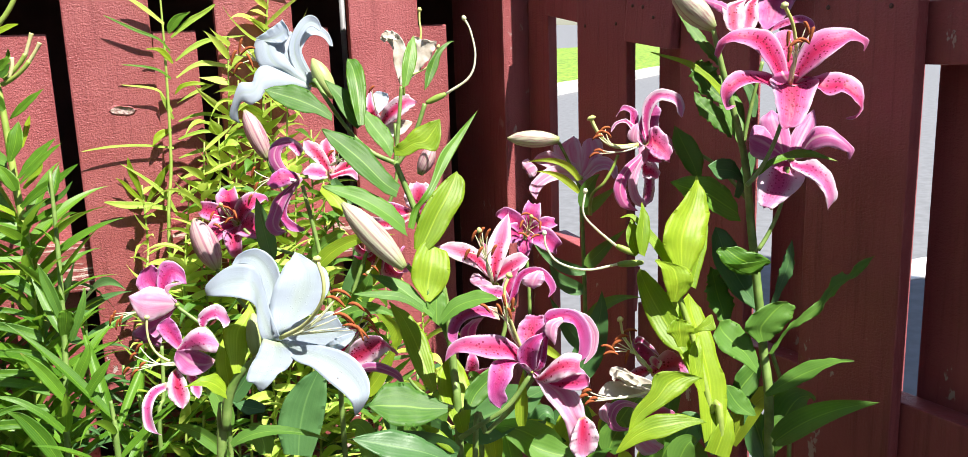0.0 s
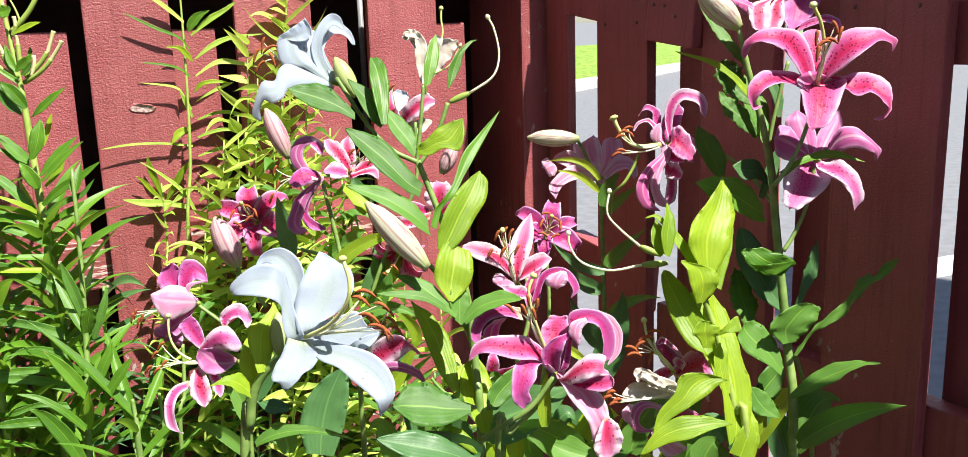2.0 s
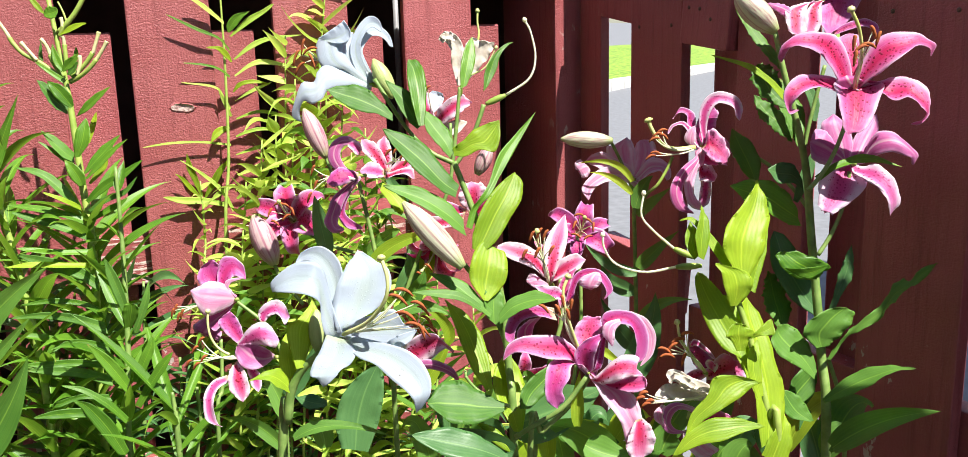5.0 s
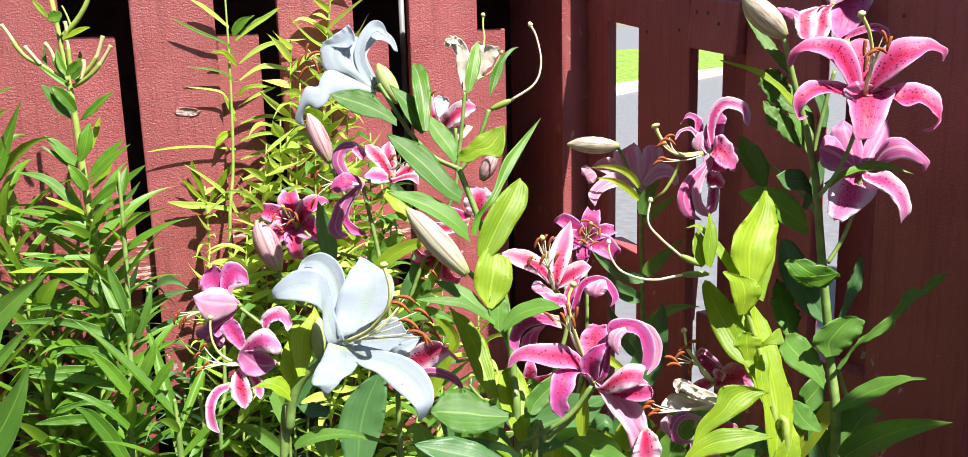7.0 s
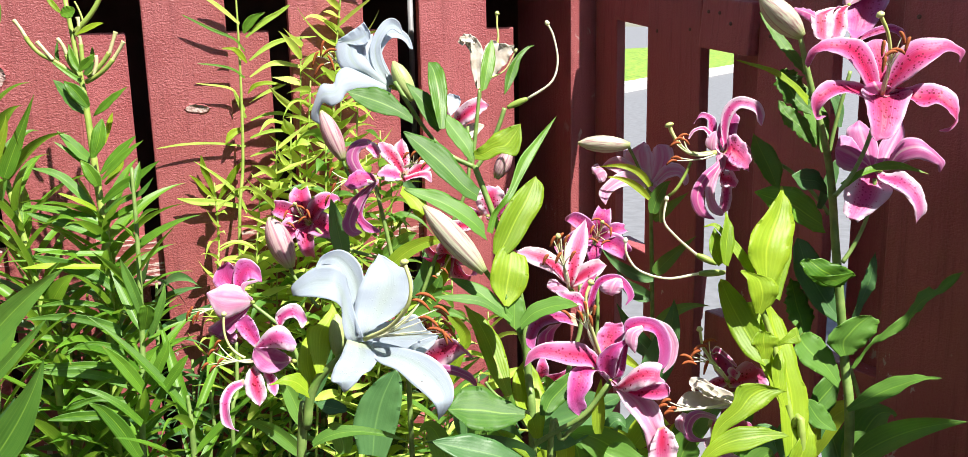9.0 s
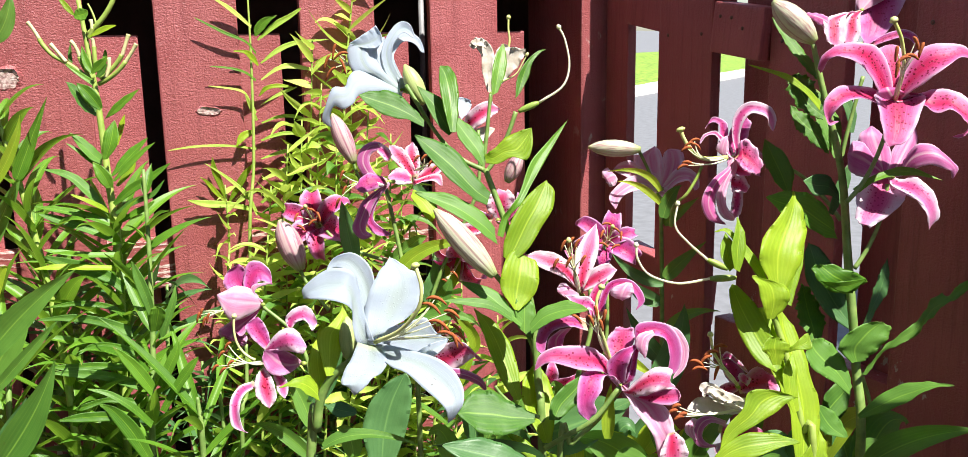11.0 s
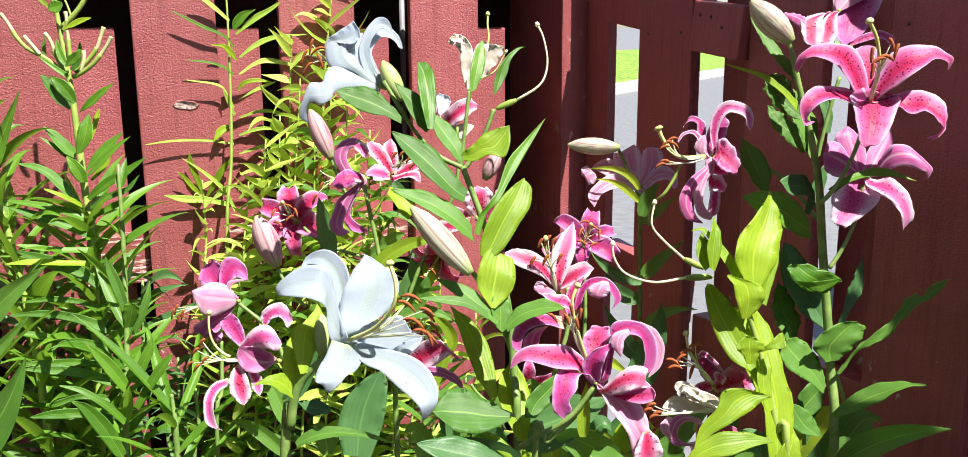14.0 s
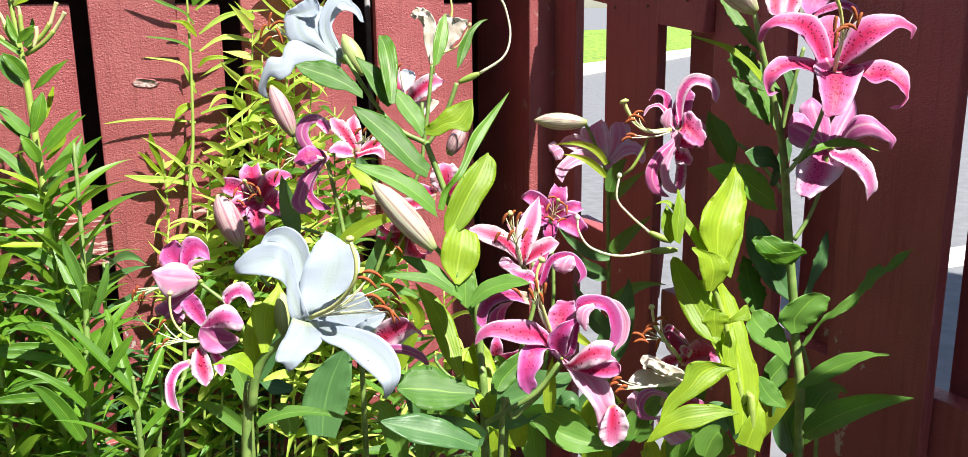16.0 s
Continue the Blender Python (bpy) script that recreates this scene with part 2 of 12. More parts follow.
M_BUDW = bud_mat("pale_bud", (0.56, 0.57, 0.42), (0.34, 0.16, 0.18))
M_BUDP = bud_mat("purple_bud", (0.56, 0.40, 0.40), (0.34, 0.10, 0.18))
M_BUDG = bud_mat("green_bud", (0.44, 0.52, 0.20), (0.36, 0.46, 0.16))
M_SCREW = plain("rusty_screw", (0.06, 0.03, 0.025), (0.12, 0.06, 0.04), 400, 0.5)
M_SOIL = plain("garden_soil", (0.030, 0.021, 0.015), (0.065, 0.047, 0.033), 30, 0.95, 0.8, 0.02, detail=8)
M_ROAD = plain("asphalt", (0.125, 0.13, 0.14), (0.165, 0.17, 0.185), 12, 0.85, 0.4, 0.004, detail=9)
M_GRASS = plain("mown_grass", (0.05, 0.12, 0.010), (0.27, 0.40, 0.04), 7, 0.7, 0.5, 0.03, detail=8)
M_LINE = plain("white_road_paint", (0.55, 0.55, 0.55), (0.75, 0.75, 0.75), 9, 0.7, 0.3, 0.002)
M_KERB = plain("concrete_kerb", (0.42, 0.41, 0.39), (0.56, 0.55, 0.53), 5, 0.8, 0.3, 0.004)
# dull grey for the unseen walls added to block light
M_BLOCKER = plain("blocker_wall", (0.15, 0.14, 0.13), (0.20, 0.19, 0.17), 2, 0.85, 0.3, 0.003)
# dark brown, so the added box reads as deep shade
M_SHADE_BOX = plain("dark_shed_board", (0.09, 0.045, 0.043), (0.13, 0.065, 0.06), 20, 0.8, 0.3, 0.002)
M_POLE = plain("pale_metal_pole", (0.22, 0.22, 0.23), (0.34, 0.34, 0.35), 30, 0.35, 0.1)
M_CUT = plain("cut_stalk_end", (0.50, 0.50, 0.22), (0.66, 0.62, 0.36), 60, 0.5, share=0.15)
M_KNOT = plain("torn_pale_wood", (0.24, 0.12, 0.11), (0.58, 0.46, 0.43), 160, 0.8, 0.8, 0.003)


# ---- shapes ----
def mesh_object(name, verts, faces, mats, parent=None, label="", smooth=True, uvs=None, slots=None):
    me = bpy.data.meshes.new(name)
    me.from_pydata([tuple(v) for v in verts], [], faces)
    for m in mats:
        me.materials.append(m)
    me.polygons.foreach_set("use_smooth", [smooth] * len(me.polygons))
    if slots is not None:
        me.polygons.foreach_set("material_index", slots)
    if uvs is not None:
        layer = me.uv_layers.new(name="UVMap")
        loops = np.empty(len(me.loops), dtype=np.int32)
        me.loops.foreach_get("vertex_index", loops)
        layer.data.foreach_set("uv", np.asarray(uvs, dtype=np.float32)[loops].ravel())
    me.update()
    ob = new(name, me)
    if parent is not None:
        ob.parent = parent
        ob.matrix_parent_inverse = Matrix.Translation(-parent.location)
    return tagged(ob, label)


def thing(name, label, category, group="", kind="", at=(0, 0, 0)):
    ob = new(name)
    ob.location = at
    ob.empty_display_size = 0.05
    return tagged(ob, label, category, group, kind)


def curve_points(pts, n):
    """n + 1 points on a smooth curve through pts."""
    p = [Vector(q) for q in pts]
    if len(p) == 2:
        return [p[0].lerp(p[1], i / n) for i in range(n + 1)]
    if len(p) == 3:
        c = p[1] * 2 - (p[0] + p[2]) * 0.5
        return [(1 - t) ** 2 * p[0] + 2 * t * (1 - t) * c + t * t * p[2] for t in (i / n for i in range(n + 1))]
    q = [p[0] * 2 - p[1]] + p + [p[-1] * 2 - p[-2]]
    out, k = [], len(p) - 1
    for i in range(n + 1):
        s = min(i * k / n, k - 1e-6)
        j, t = int(s), s - int(s)
        a, b, c, d = q[j:j + 4]
        out.append(0.5 * (2 * b + (c - a) * t + (2 * a - 5 * b + 4 * c - d) * t * t + (3 * b - a - 3 * c + d) * t ** 3))
    return out


def ribbon(pts, width, side, n, m, profile, cup=0.15, wave=0.0, twist=0.0, thick=0.0, lobes=3.0, phase=0.0, fold=0.0):
    """A curved blade: points, faces, uvs and slots. side: the way across it."""
    c = curve_points(pts, n)
    verts, uvs = [], []
    length = sum((c[i + 1] - c[i]).length for i in range(n))
    layers = (0.0,) if not thick else (0.5, -0.5)
    prev = None
    frames = []
    for i in range(n + 1):
        tan = (c[min(i + 1, n)] - c[max(i - 1, 0)]).normalized()
        s = side if prev is None else prev
        s = s - tan * s.dot(tan)
        if s.length < 1e-4:
            s = tan.orthogonal()
        s.normalize()
        prev = s
        if twist:
            s = Matrix.Rotation(twist * i / n, 3, tan) @ s
        frames.append((s, s.cross(tan)))
    for layer in layers:
        for i in range(n + 1):
            t = i / n
            s, up = frames[i]
            w = width * profile(t) * 0.5
            for j in range(m + 1):
                a = 2 * j / m - 1
                edge = abs(a) ** 2
                h = cup * w * (edge - 0.25) + wave * width * edge * (0.3 + t) * math.sin(t * lobes * 6.283 + phase + (1.9 if a > 0 else 0.0))
                h += fold * w * abs(a) - 0.02 * width * math.exp(-(a * 8) ** 2) * profile(t)
                verts.append(c[i] + s * (a * w) + up * (h + layer * thick * (1 - 0.7 * edge)))
                uvs.append((j / m, t))
    faces, slots = [], []
    step = (n + 1) * (m + 1)
    for k in range(len(layers)):
        for i in range(n):
            for j in range(m):
                a = k * step + i * (m + 1) + j
                f = (a, a + 1, a + m + 2, a + m + 1)
                faces.append(f if k == 0 else f[::-1])
                slots.append(k)
    if thick:
        for i in range(n):
            for j in (0, m):
                a, b = i * (m + 1) + j, (i + 1) * (m + 1) + j
                faces.append((a, b, b + step, a + step) if j == 0 else (b, a, a + step, b + step))
                slots.append(0)
    return verts, faces, uvs, slots


def petal_profile(t):
    return max(0.02, (0.30 + 0.70 * math.sin(math.pi * min(1, t * 0.92 + 0.04) ** 0.85)) * (1 - max(0, t - 0.62) ** 1.6 / 0.38 ** 1.6 * 0.98) ** 0.75)


def lance_profile(t):
    return max(0.015, (0.26 * (1 - t) ** 2 + math.sin(math.pi * t ** 0.76) ** 0.9) * 0.98)


def broad_profile(t):
    return max(0.012, 1.06 * math.sin(math.pi * (0.05 + 0.95 * t) ** 0.66) ** 0.92 * (1 - 0.25 * t))


def narrow_profile(t):
    return max(0.02, (0.35 + 0.65 * math.sin(math.pi * t ** 0.65)) * (1 - t ** 2.0) ** 0.85 * 1.15)


def blade(name, parent, pts, width, side, mat, profile=broad_profile, n=14, m=6, cup=0.25, wave=0.0, twist=0.0, label=""):
    v, f, uv, _ = ribbon(pts, width, Vector(side), n, m, profile, cup, wave, twist, 0.0, random.uniform(1.2, 2.2), random.uniform(0, 6), 0.22)
    return mesh_object(name, v, f, [mat], parent, label, True, uv)


def tube(pts, radii, n=20, seg=8):
    c = curve_points(pts, n)
    verts, faces, uvs = [], [], []
    side = (c[1] - c[0]).normalized().orthogonal().normalized()
    for i in range(n + 1):
        tan = (c[min(i + 1, n)] - c[max(i - 1, 0)]).normalized()
        side = (side - tan * side.dot(tan)).normalized()
        up = tan.cross(side)
        s = i / n * (len(radii) - 1)
        j = min(int(s), len(radii) - 2)
        r = radii[j] + (radii[j + 1] - radii[j]) * (s - j)
        for k in range(seg):
            a = 6.28319 * k / seg
            verts.append(c[i] + side * (math.cos(a) * r) + up * (math.sin(a) * r))
            uvs.append((k / seg, i / n))
    for i in range(n):
        for k in range(seg):
            a, b = i * seg + k, i * seg + (k + 1) % seg
            faces.append((a, b, b + seg, a + seg))
    faces.append(tuple(range(seg))[::-1])
    faces.append(tuple(n * seg + k for k in range(seg)))
    return verts, faces, uvs


def stalk(name, parent, pts, radii, mat, n=24, seg=8, label=""):
    v, f, uv = tube(pts, radii, n, seg)
    return mesh_object(name, v, f, [mat], parent, label, True, uv)


def join(pieces):
    """Several (verts, faces, slot) as one."""
    verts, faces, slots = [], [], []
    for v, f, slot in pieces:
        k = len(verts)
        verts += v
        faces += [tuple(i + k for i in q) for q in f]
        slots += [slot] * len(f)
    return verts, faces, slots


def stamen(parent, base, bend, tip, way, size=0.016):
    """A pale filament with a rust-brown anther lying across its end."""
    v, f, _ = tube((base, bend, tip), (0.0011, 0.0009, 0.0006), 10, 6)
    t, w = Vector(tip), Vector(way).normalized() * size * 0.5
    sag = Vector((0, 0, -0.22 * size))
    v2, f2, _ = tube((t - w + sag, t, t + w + sag), (0.0009, 0.0019, 0.0021, 0.0019, 0.0009), 8, 6)
    vv, ff, ss = join(((v, f, 0), (v2, f2, 1)))
    return mesh_object("stamen", vv, ff, [M_FILAMENT, M_ANTHER], parent, "", True, None, ss)


def pistil(parent, pts, r=0.0016, mat=None):
    v, f, _ = tube(pts, (r * 1.2, r, r * 0.9, r), 18, 7)
    end, last = Vector(pts[-1]), (Vector(pts[-1]) - Vector(pts[-2])).normalized()
    v2, f2, _ = tube((end - last * 0.002, end, end + last * 0.004), (r, r * 2.0, r * 2.2, r * 1.2), 6, 8)
    vv, ff, _ = join(((v, f, 0), (v2, f2, 0)))
    return mesh_object("pistil", vv, ff, [mat or M_STYLE], parent)


def petal(parent, face, pts, width, mats, cup=0.22, wave=0.05, name="petal"):
    """A petal whose inner side looks the way face does."""
    p = [Vector(q) for q in pts]
    face = Vector(face)
    out = p[-1] - p[0]
    out = max((q - p[0] for q in p[1:]), key=lambda d: (d - face * d.dot(face)).length)
    side = out.cross(face)
    v, f, uv, slots = ribbon(p, width, side.normalized(), 30, 10, petal_profile if mats is WHITE else lance_profile, cup, wave,
                             random.uniform(-0.25, 0.25), 0.0011, random.uniform(1.4, 2.2) if mats is WHITE else random.uniform(2.4, 4.2), random.uniform(0, 6))
    return mesh_object(name, v, f, list(mats), parent, "", True, uv, slots)


def vane(parent, one, two, mats, cup=0.22, wave=0.03, name="petal", n=30, m=10, thick=0.0011, bites=0.0, label=""):
    """A curled petal or leaf stretched between its two edges, which meet at the tip."""
    a, b = curve_points(one, n), curve_points(two, n)
    tip = (a[n] + b[n]) * 0.5
    lobes, phase = random.uniform(2.5, 4.5), random.uniform(0, 6)
    wide = max((b[i] - a[i]).length for i in range(n + 1))
    rows = []
    for i in range(n + 1):
        t = i / n
        close = max(0.0, (t - 0.9) / 0.1) ** 2.2           # the last tenth draws in to a rounded tip
        bite = bites * 0.07 * (abs(math.sin(t * 23 + phase)) + abs(math.sin(t * 41 + 2 * phase)))
        rows.append((a[i].lerp(tip, close * 0.96).lerp(b[i], bite), b[i].lerp(tip, close * 0.96).lerp(a[i], 0.8 * bite)))
    mids = [(p + q) * 0.5 for p, q in rows]
    verts, uvs, faces, slots, last = [], [], [], [], None
    ups = []
    for i in range(n + 1):
        tan = (mids[min(i + 1, n)] - mids[max(i - 1, 0)]).normalized()
        u = (rows[i][1] - rows[i][0]).cross(tan)
        u = u.normalized() if u.length > 1e-7 else (last or tan.orthogonal())
        last = u
        ups.append(u)
    for k in range(2):
        for i in range(n + 1):
            t, (p, q) = i / n, rows[i]
            w = (q - p).length
            for j in range(m + 1):
                e = 2 * j / m - 1
                h = -cup * w * (1 - e * e) * 0.5 - 0.025 * w * math.exp(-(e * 7) ** 2)
                h += wave * wide * abs(e) ** 3 * math.sin(t * lobes * 6.283 + phase + (2.1 if e > 0 else 0.0)) * min(1, 4 * t)
                h += 0.4 * wave * wide * e * e * math.sin(t * lobes * 15.7 + 2 * phase + e * 2)
                verts.append(p.lerp(q, j / m) + ups[i] * (h + (0.5 - k) * thick * (1 - 0.7 * e * e)))
                uvs.append((j / m, t))
    step = (n + 1) * (m + 1)
    for k in range(2):
        for i in range(n):
            for j in range(m):
                c = k * step + i * (m + 1) + j
                f = (c, c + 1, c + m + 2, c + m + 1)
                faces.append(f if k == 0 else f[::-1])
                slots.append(k)
    for i in range(n):
        for j in (0, m):
            c, d = i * (m + 1) + j, (i + 1) * (m + 1) + j
            faces.append((c, d, d + step, c + step) if j == 0 else (d, c, c + step, d + step))
            slots.append(0)
    return mesh_object(name, verts, faces, list(mats), parent, label, True, uvs, slots)


def leaf_between(plant, one, two, mat, cup=0.15, wave=0.03, bites=0.0):
    """A broad leaf stretched between its two edges; bites: how far its margin is eaten."""
    return vane(plant, one, two, (mat, mat), cup, wave, "leaf", 40 if bites else 22, 8, 0.0005, bites)


PINK, BRIGHT, MAUVE, LILAC, WHITE, WILTED = (M_PINK, M_PINKB), (M_BRIGHT, M_PINKB), (M_MAUVE, M_MAUVEB), (M_LILAC, M_LILACB), (M_WHITE, M_WHITEB), (M_WILT, M_WILT)
WHITE_OUT, LILAC_OUT, MAUVE_OUT = (M_WHITEB, M_WHITE), (M_LILACB, M_LILAC), (M_MAUVEB, M_MAUVE)


def throat(plant, centre, face, size=0.012, label="", mat=None):
    """The green heart of a flower, that carries its petals."""
    c, a = Vector(centre), Vector(face).normalized()
    v, f, _ = tube((c - a * size * 1.6, c - a * size * 0.6, c + a * size * 0.3), (0.0028, size * 0.34, size * 0.3, 0.002), 8, 10)
    return mesh_object("flower", v, f, [mat or M_STEMY], plant, label)


def open_lily(plant, centre, face, reach, mats, label, curl=1.0, up=(0, 0, 1), spin=0.0, wide=0.36, spread=1.0, stamens=6, seed=1):
    """A six-petalled lily with recurved petals."""
    rnd = random.Random(seed)
    c, a = Vector(centre), Vector(face).normalized()
    x = Vector(up).cross(a).normalized()
    y = a.cross(x)
    fl = throat(plant, centre, face, 0.012, label)
    for k in range(6):
        ang = spin + k * math.pi / 3 + rnd.uniform(-0.12, 0.12)
        r = x * math.cos(ang) + y * math.sin(ang)
        R = reach * rnd.uniform(0.9, 1.08)
        cu = curl * rnd.uniform(0.75, 1.25)
        pts = (c + r * 0.003, c + r * R * 0.38 * spread + a * R * 0.42, c + r * R * 0.82 * spread + a * R * (0.52 - 0.10 * cu),
               c + r * R * (1.0 - 0.06 * cu) * spread + a * R * (0.42 - 0.42 * cu))
        petal(fl, a, pts, R * wide * (1.28 if k % 2 else 0.98), mats, 0.35, 0.08)
    for k in range(stamens):
        ang = spin + 0.5 + k * 6.283 / max(1, stamens) + rnd.uniform(-0.2, 0.2)
        r = x * math.cos(ang) + y * math.sin(ang)
        tip = c + a * reach * rnd.uniform(0.85, 1.0) + r * reach * rnd.uniform(0.16, 0.34)
        stamen(fl, c + a * 0.004, c + a * reach * 0.45 + r * reach * 0.05, tip, r.cross(a) + r * rnd.uniform(-0.5, 0.5))
    if stamens:
        pistil(fl, (c, c + a * reach * 0.5, c + a * reach * 1.12 + y * reach * 0.15))
    return fl


def bud(plant, base, tip, width, mat, label=""):
    b, t = Vector(base), Vector(tip)
    mid = b.lerp(t, 0.5)
    v, f, uv = tube((b, mid, t), (width * 0.16, width * 0.36, width * 0.47, width * 0.5, width * 0.46, width * 0.34, width * 0.07), 22, 18)
    return mesh_object("bud", v, f, [mat], plant, label, True, uv)


def seed_pod(plant, base, mid, pts):
    """What is left of a faded flower: a green ovary with its long pale style."""
    v, f, _ = tube((base, Vector(base).lerp(Vector(mid), 0.5), mid), (0.0022, 0.0038, 0.0042, 0.0040, 0.0024), 10, 9)
    ob = mesh_object("seed_pod", v, f, [M_STEMY], plant, "slim green seed pod")
    pistil(ob, (mid, *pts), 0.0014, M_FILAMENT)
    return ob


def whorl_plant(name, pts, label, mat, count, length, width, start=0.0, droop=0.5, rise=0.5, seed=1, group="", stem_mat=None, r=0.004, top=1.0, away=None, end=1.0, loose=1.0):
    """A stem set all round with narrow leaves."""
    rnd = random.Random(seed)
    base = Vector(pts[0])
    ob = thing(name, label, "plant", group)
    stalk("stem", ob, pts, (r * 1.2, r, r * 0.6), stem_mat or M_STEM, 26, 8)
    raw = curve_points(pts, 200)
    far = [0.0]
    for i in range(200):
        far.append(far[-1] + (raw[i + 1] - raw[i]).length)
    c = [raw[int(np.searchsorted(far, far[-1] * i / 200).clip(0, 200))] for i in range(201)]     # even steps along the stem
    for k in range(count):
        t = start + (end - start) * (k + rnd.uniform(-0.3, 0.3)) / count
        t = max(0.0, min(0.995, t))
        p = c[int(t * 200)]
        ang = k * 2.39996 + rnd.uniform(-0.35, 0.35) * loose
        out = Vector((math.cos(ang), math.sin(ang), 0))
        if away is not None and out.dot(away) < 0.0:           # leaves keep clear of the fence
            out -= away * (2 * out.dot(away))
        if away is not None:
            out = (out - away * (0.6 * out.dot(away))).normalized()
        ln = length * rnd.uniform(0.9 - 0.2 * loose, 1.15) * (1.0 if t < 0.7 else 1.0 - (1 - top) * (t - 0.7) / 0.3)
        ri, dr = rise * (1 + loose * rnd.uniform(-0.35, 0.4)), droop * (0.9 + loose * rnd.uniform(-0.6, 0.5))
        q = (p, p + out * ln * 0.5 + Vector((0, 0, ln * 0.5 * ri)), p + out * ln * rnd.uniform(0.85, 1.0) + Vector((0, 0, ln * (ri - dr))))
        blade("leaf", ob, q, width * rnd.uniform(0.75, 1.25), out.cross(Vector((0, 0, 1))) + Vector((0, 0, rnd.uniform(-0.9, 0.9))), mat,
              narrow_profile, 10, 4, 0.25, 0.0, rnd.uniform(-0.5, 0.5))
    return ob


def box(name, lo, hi, frame_m, mat, parent=None, label="", bevel=0.002, lift=0.0):
    """A board or block in a fence's own axes, with eased edges."""
    bm = bmesh.new()
    bmesh.ops.create_cube(bm, size=1.0)
    s = [hi[i] - lo[i] for i in range(3)]
    for v in bm.verts:
        for i in range(3):
            v.co[i] = v.co[i] * s[i]
    if bevel:
        bmesh.ops.bevel(bm, geom=bm.edges[:], offset=bevel, segments=2, affect="EDGES", profile=0.6)
    me = bpy.data.meshes.new(name)
    bm.to_mesh(me)
    bm.free()
    me.materials.append(mat)
    ob = new(name, me)
    centre = Vector([(lo[i] + hi[i]) * 0.5 for i in range(3)])
    ob.matrix_basis = frame_m @ Matrix.Translation(centre) @ pose(0, 0, 0, 0, lift, 0)
    if parent is not None:
        ob.parent = parent
    return tagged(ob, label)

# ---- ground, street and walls ----
TURN = radians(24.0)
ALONG = Vector((math.cos(TURN), math.sin(TURN), 0))       # along the sunlit fence, away from the camera
TOWARD = Vector((math.sin(TURN), -math.cos(TURN), 0))     # out of the sunlit fence, into the garden
UP = Vector((0, 0, 1))
LEFT = Matrix((( ALONG.x, -TOWARD.x, 0, -1.648 * TOWARD.x), (ALONG.y, -TOWARD.y, 0, -1.648 * TOWARD.y), (0, 0, 1, 0), (0, 0, 0, 1)))
NEARER = Vector((math.cos(radians(-62)), math.sin(radians(-62)), 0))   # along the shaded fence, towards the camera
OUTWARD = Vector((-NEARER.y, NEARER.x, 0))
RIGHT = Matrix(((NEARER.x, OUTWARD.x, 0, 0.9205 * OUTWARD.x), (NEARER.y, OUTWARD.y, 0, 0.9205 * OUTWARD.y), (0, 0, 1, 0), (0, 0, 0, 1)))


def ground_height(far):
    """The street is level; behind the kerb the land rises."""
    return 0.0 if far < 0 else 0.14 + 0.115 * min(far, 5.5) + 0.055 * max(0.0, far - 5.5) if far < 60 else 0.14 + 0.6325 + 3.0


KERB_AT, KERB_WAY = Vector((1.65, 18.9, 0)), Vector((0.42, 0.907, 0)).normalized()
KERB_OUT = Vector((-KERB_WAY.y, KERB_WAY.x, 0))


def strip(name, near, far, steps, mat, label, low=None):
    """A strip of land along the kerb, from near to far metres behind it."""
    verts, faces = [], []
    for i in range(steps + 1):
        d = near + (far - near) * i / steps
        z = ground_height(d) if low is None else low
        for s in (-400, -40, -10, 0, 10, 25, 60, 400):
            verts.append(KERB_AT + KERB_WAY * s + KERB_OUT * d + UP * z)
    for i in range(steps):
        for j in range(7):
            a = i * 8 + j
            faces.append((a, a + 8, a + 9, a + 1))
    return tagged(mesh_object(name, verts, faces, [mat], None, "", True), label, name.replace("_", " "), "", "structure")


verts = [(-600, -600, 0), (600, -600, 0), (600, 600, 0), (-600, 600, 0)]
tagged(mesh_object("road", verts, [(0, 1, 2, 3)], [M_ROAD], None, "", False), "sunlit grey asphalt street behind the fence", "road", "", "structure")
strip("grass_verge", 0.40, 5.5, 24, M_GRASS, "sunlit mown green grass bank behind the kerb")
strip("far_pavement", 5.5, 70.0, 30, M_ROAD, "pale grey paved slope behind the grass")


def kerb():
    ob = tagged(new("kerb"), "row of pale concrete kerb stones beside the street", "kerb", "", "structure")
    frame_m = Matrix(((KERB_WAY.x, KERB_OUT.x, 0, KERB_AT.x), (KERB_WAY.y, KERB_OUT.y, 0, KERB_AT.y), (0, 0, 1, 0), (0, 0, 0, 1)))
    for i in range(-12, 44):
        box("kerb_stone", (i * 0.9 + 0.01, 0.0, -0.05), (i * 0.9 + 0.89, 0.42, 0.205 + random.uniform(-0.01, 0.01)), frame_m, M_KERB, ob, "", 0.02)
    return ob


kerb()
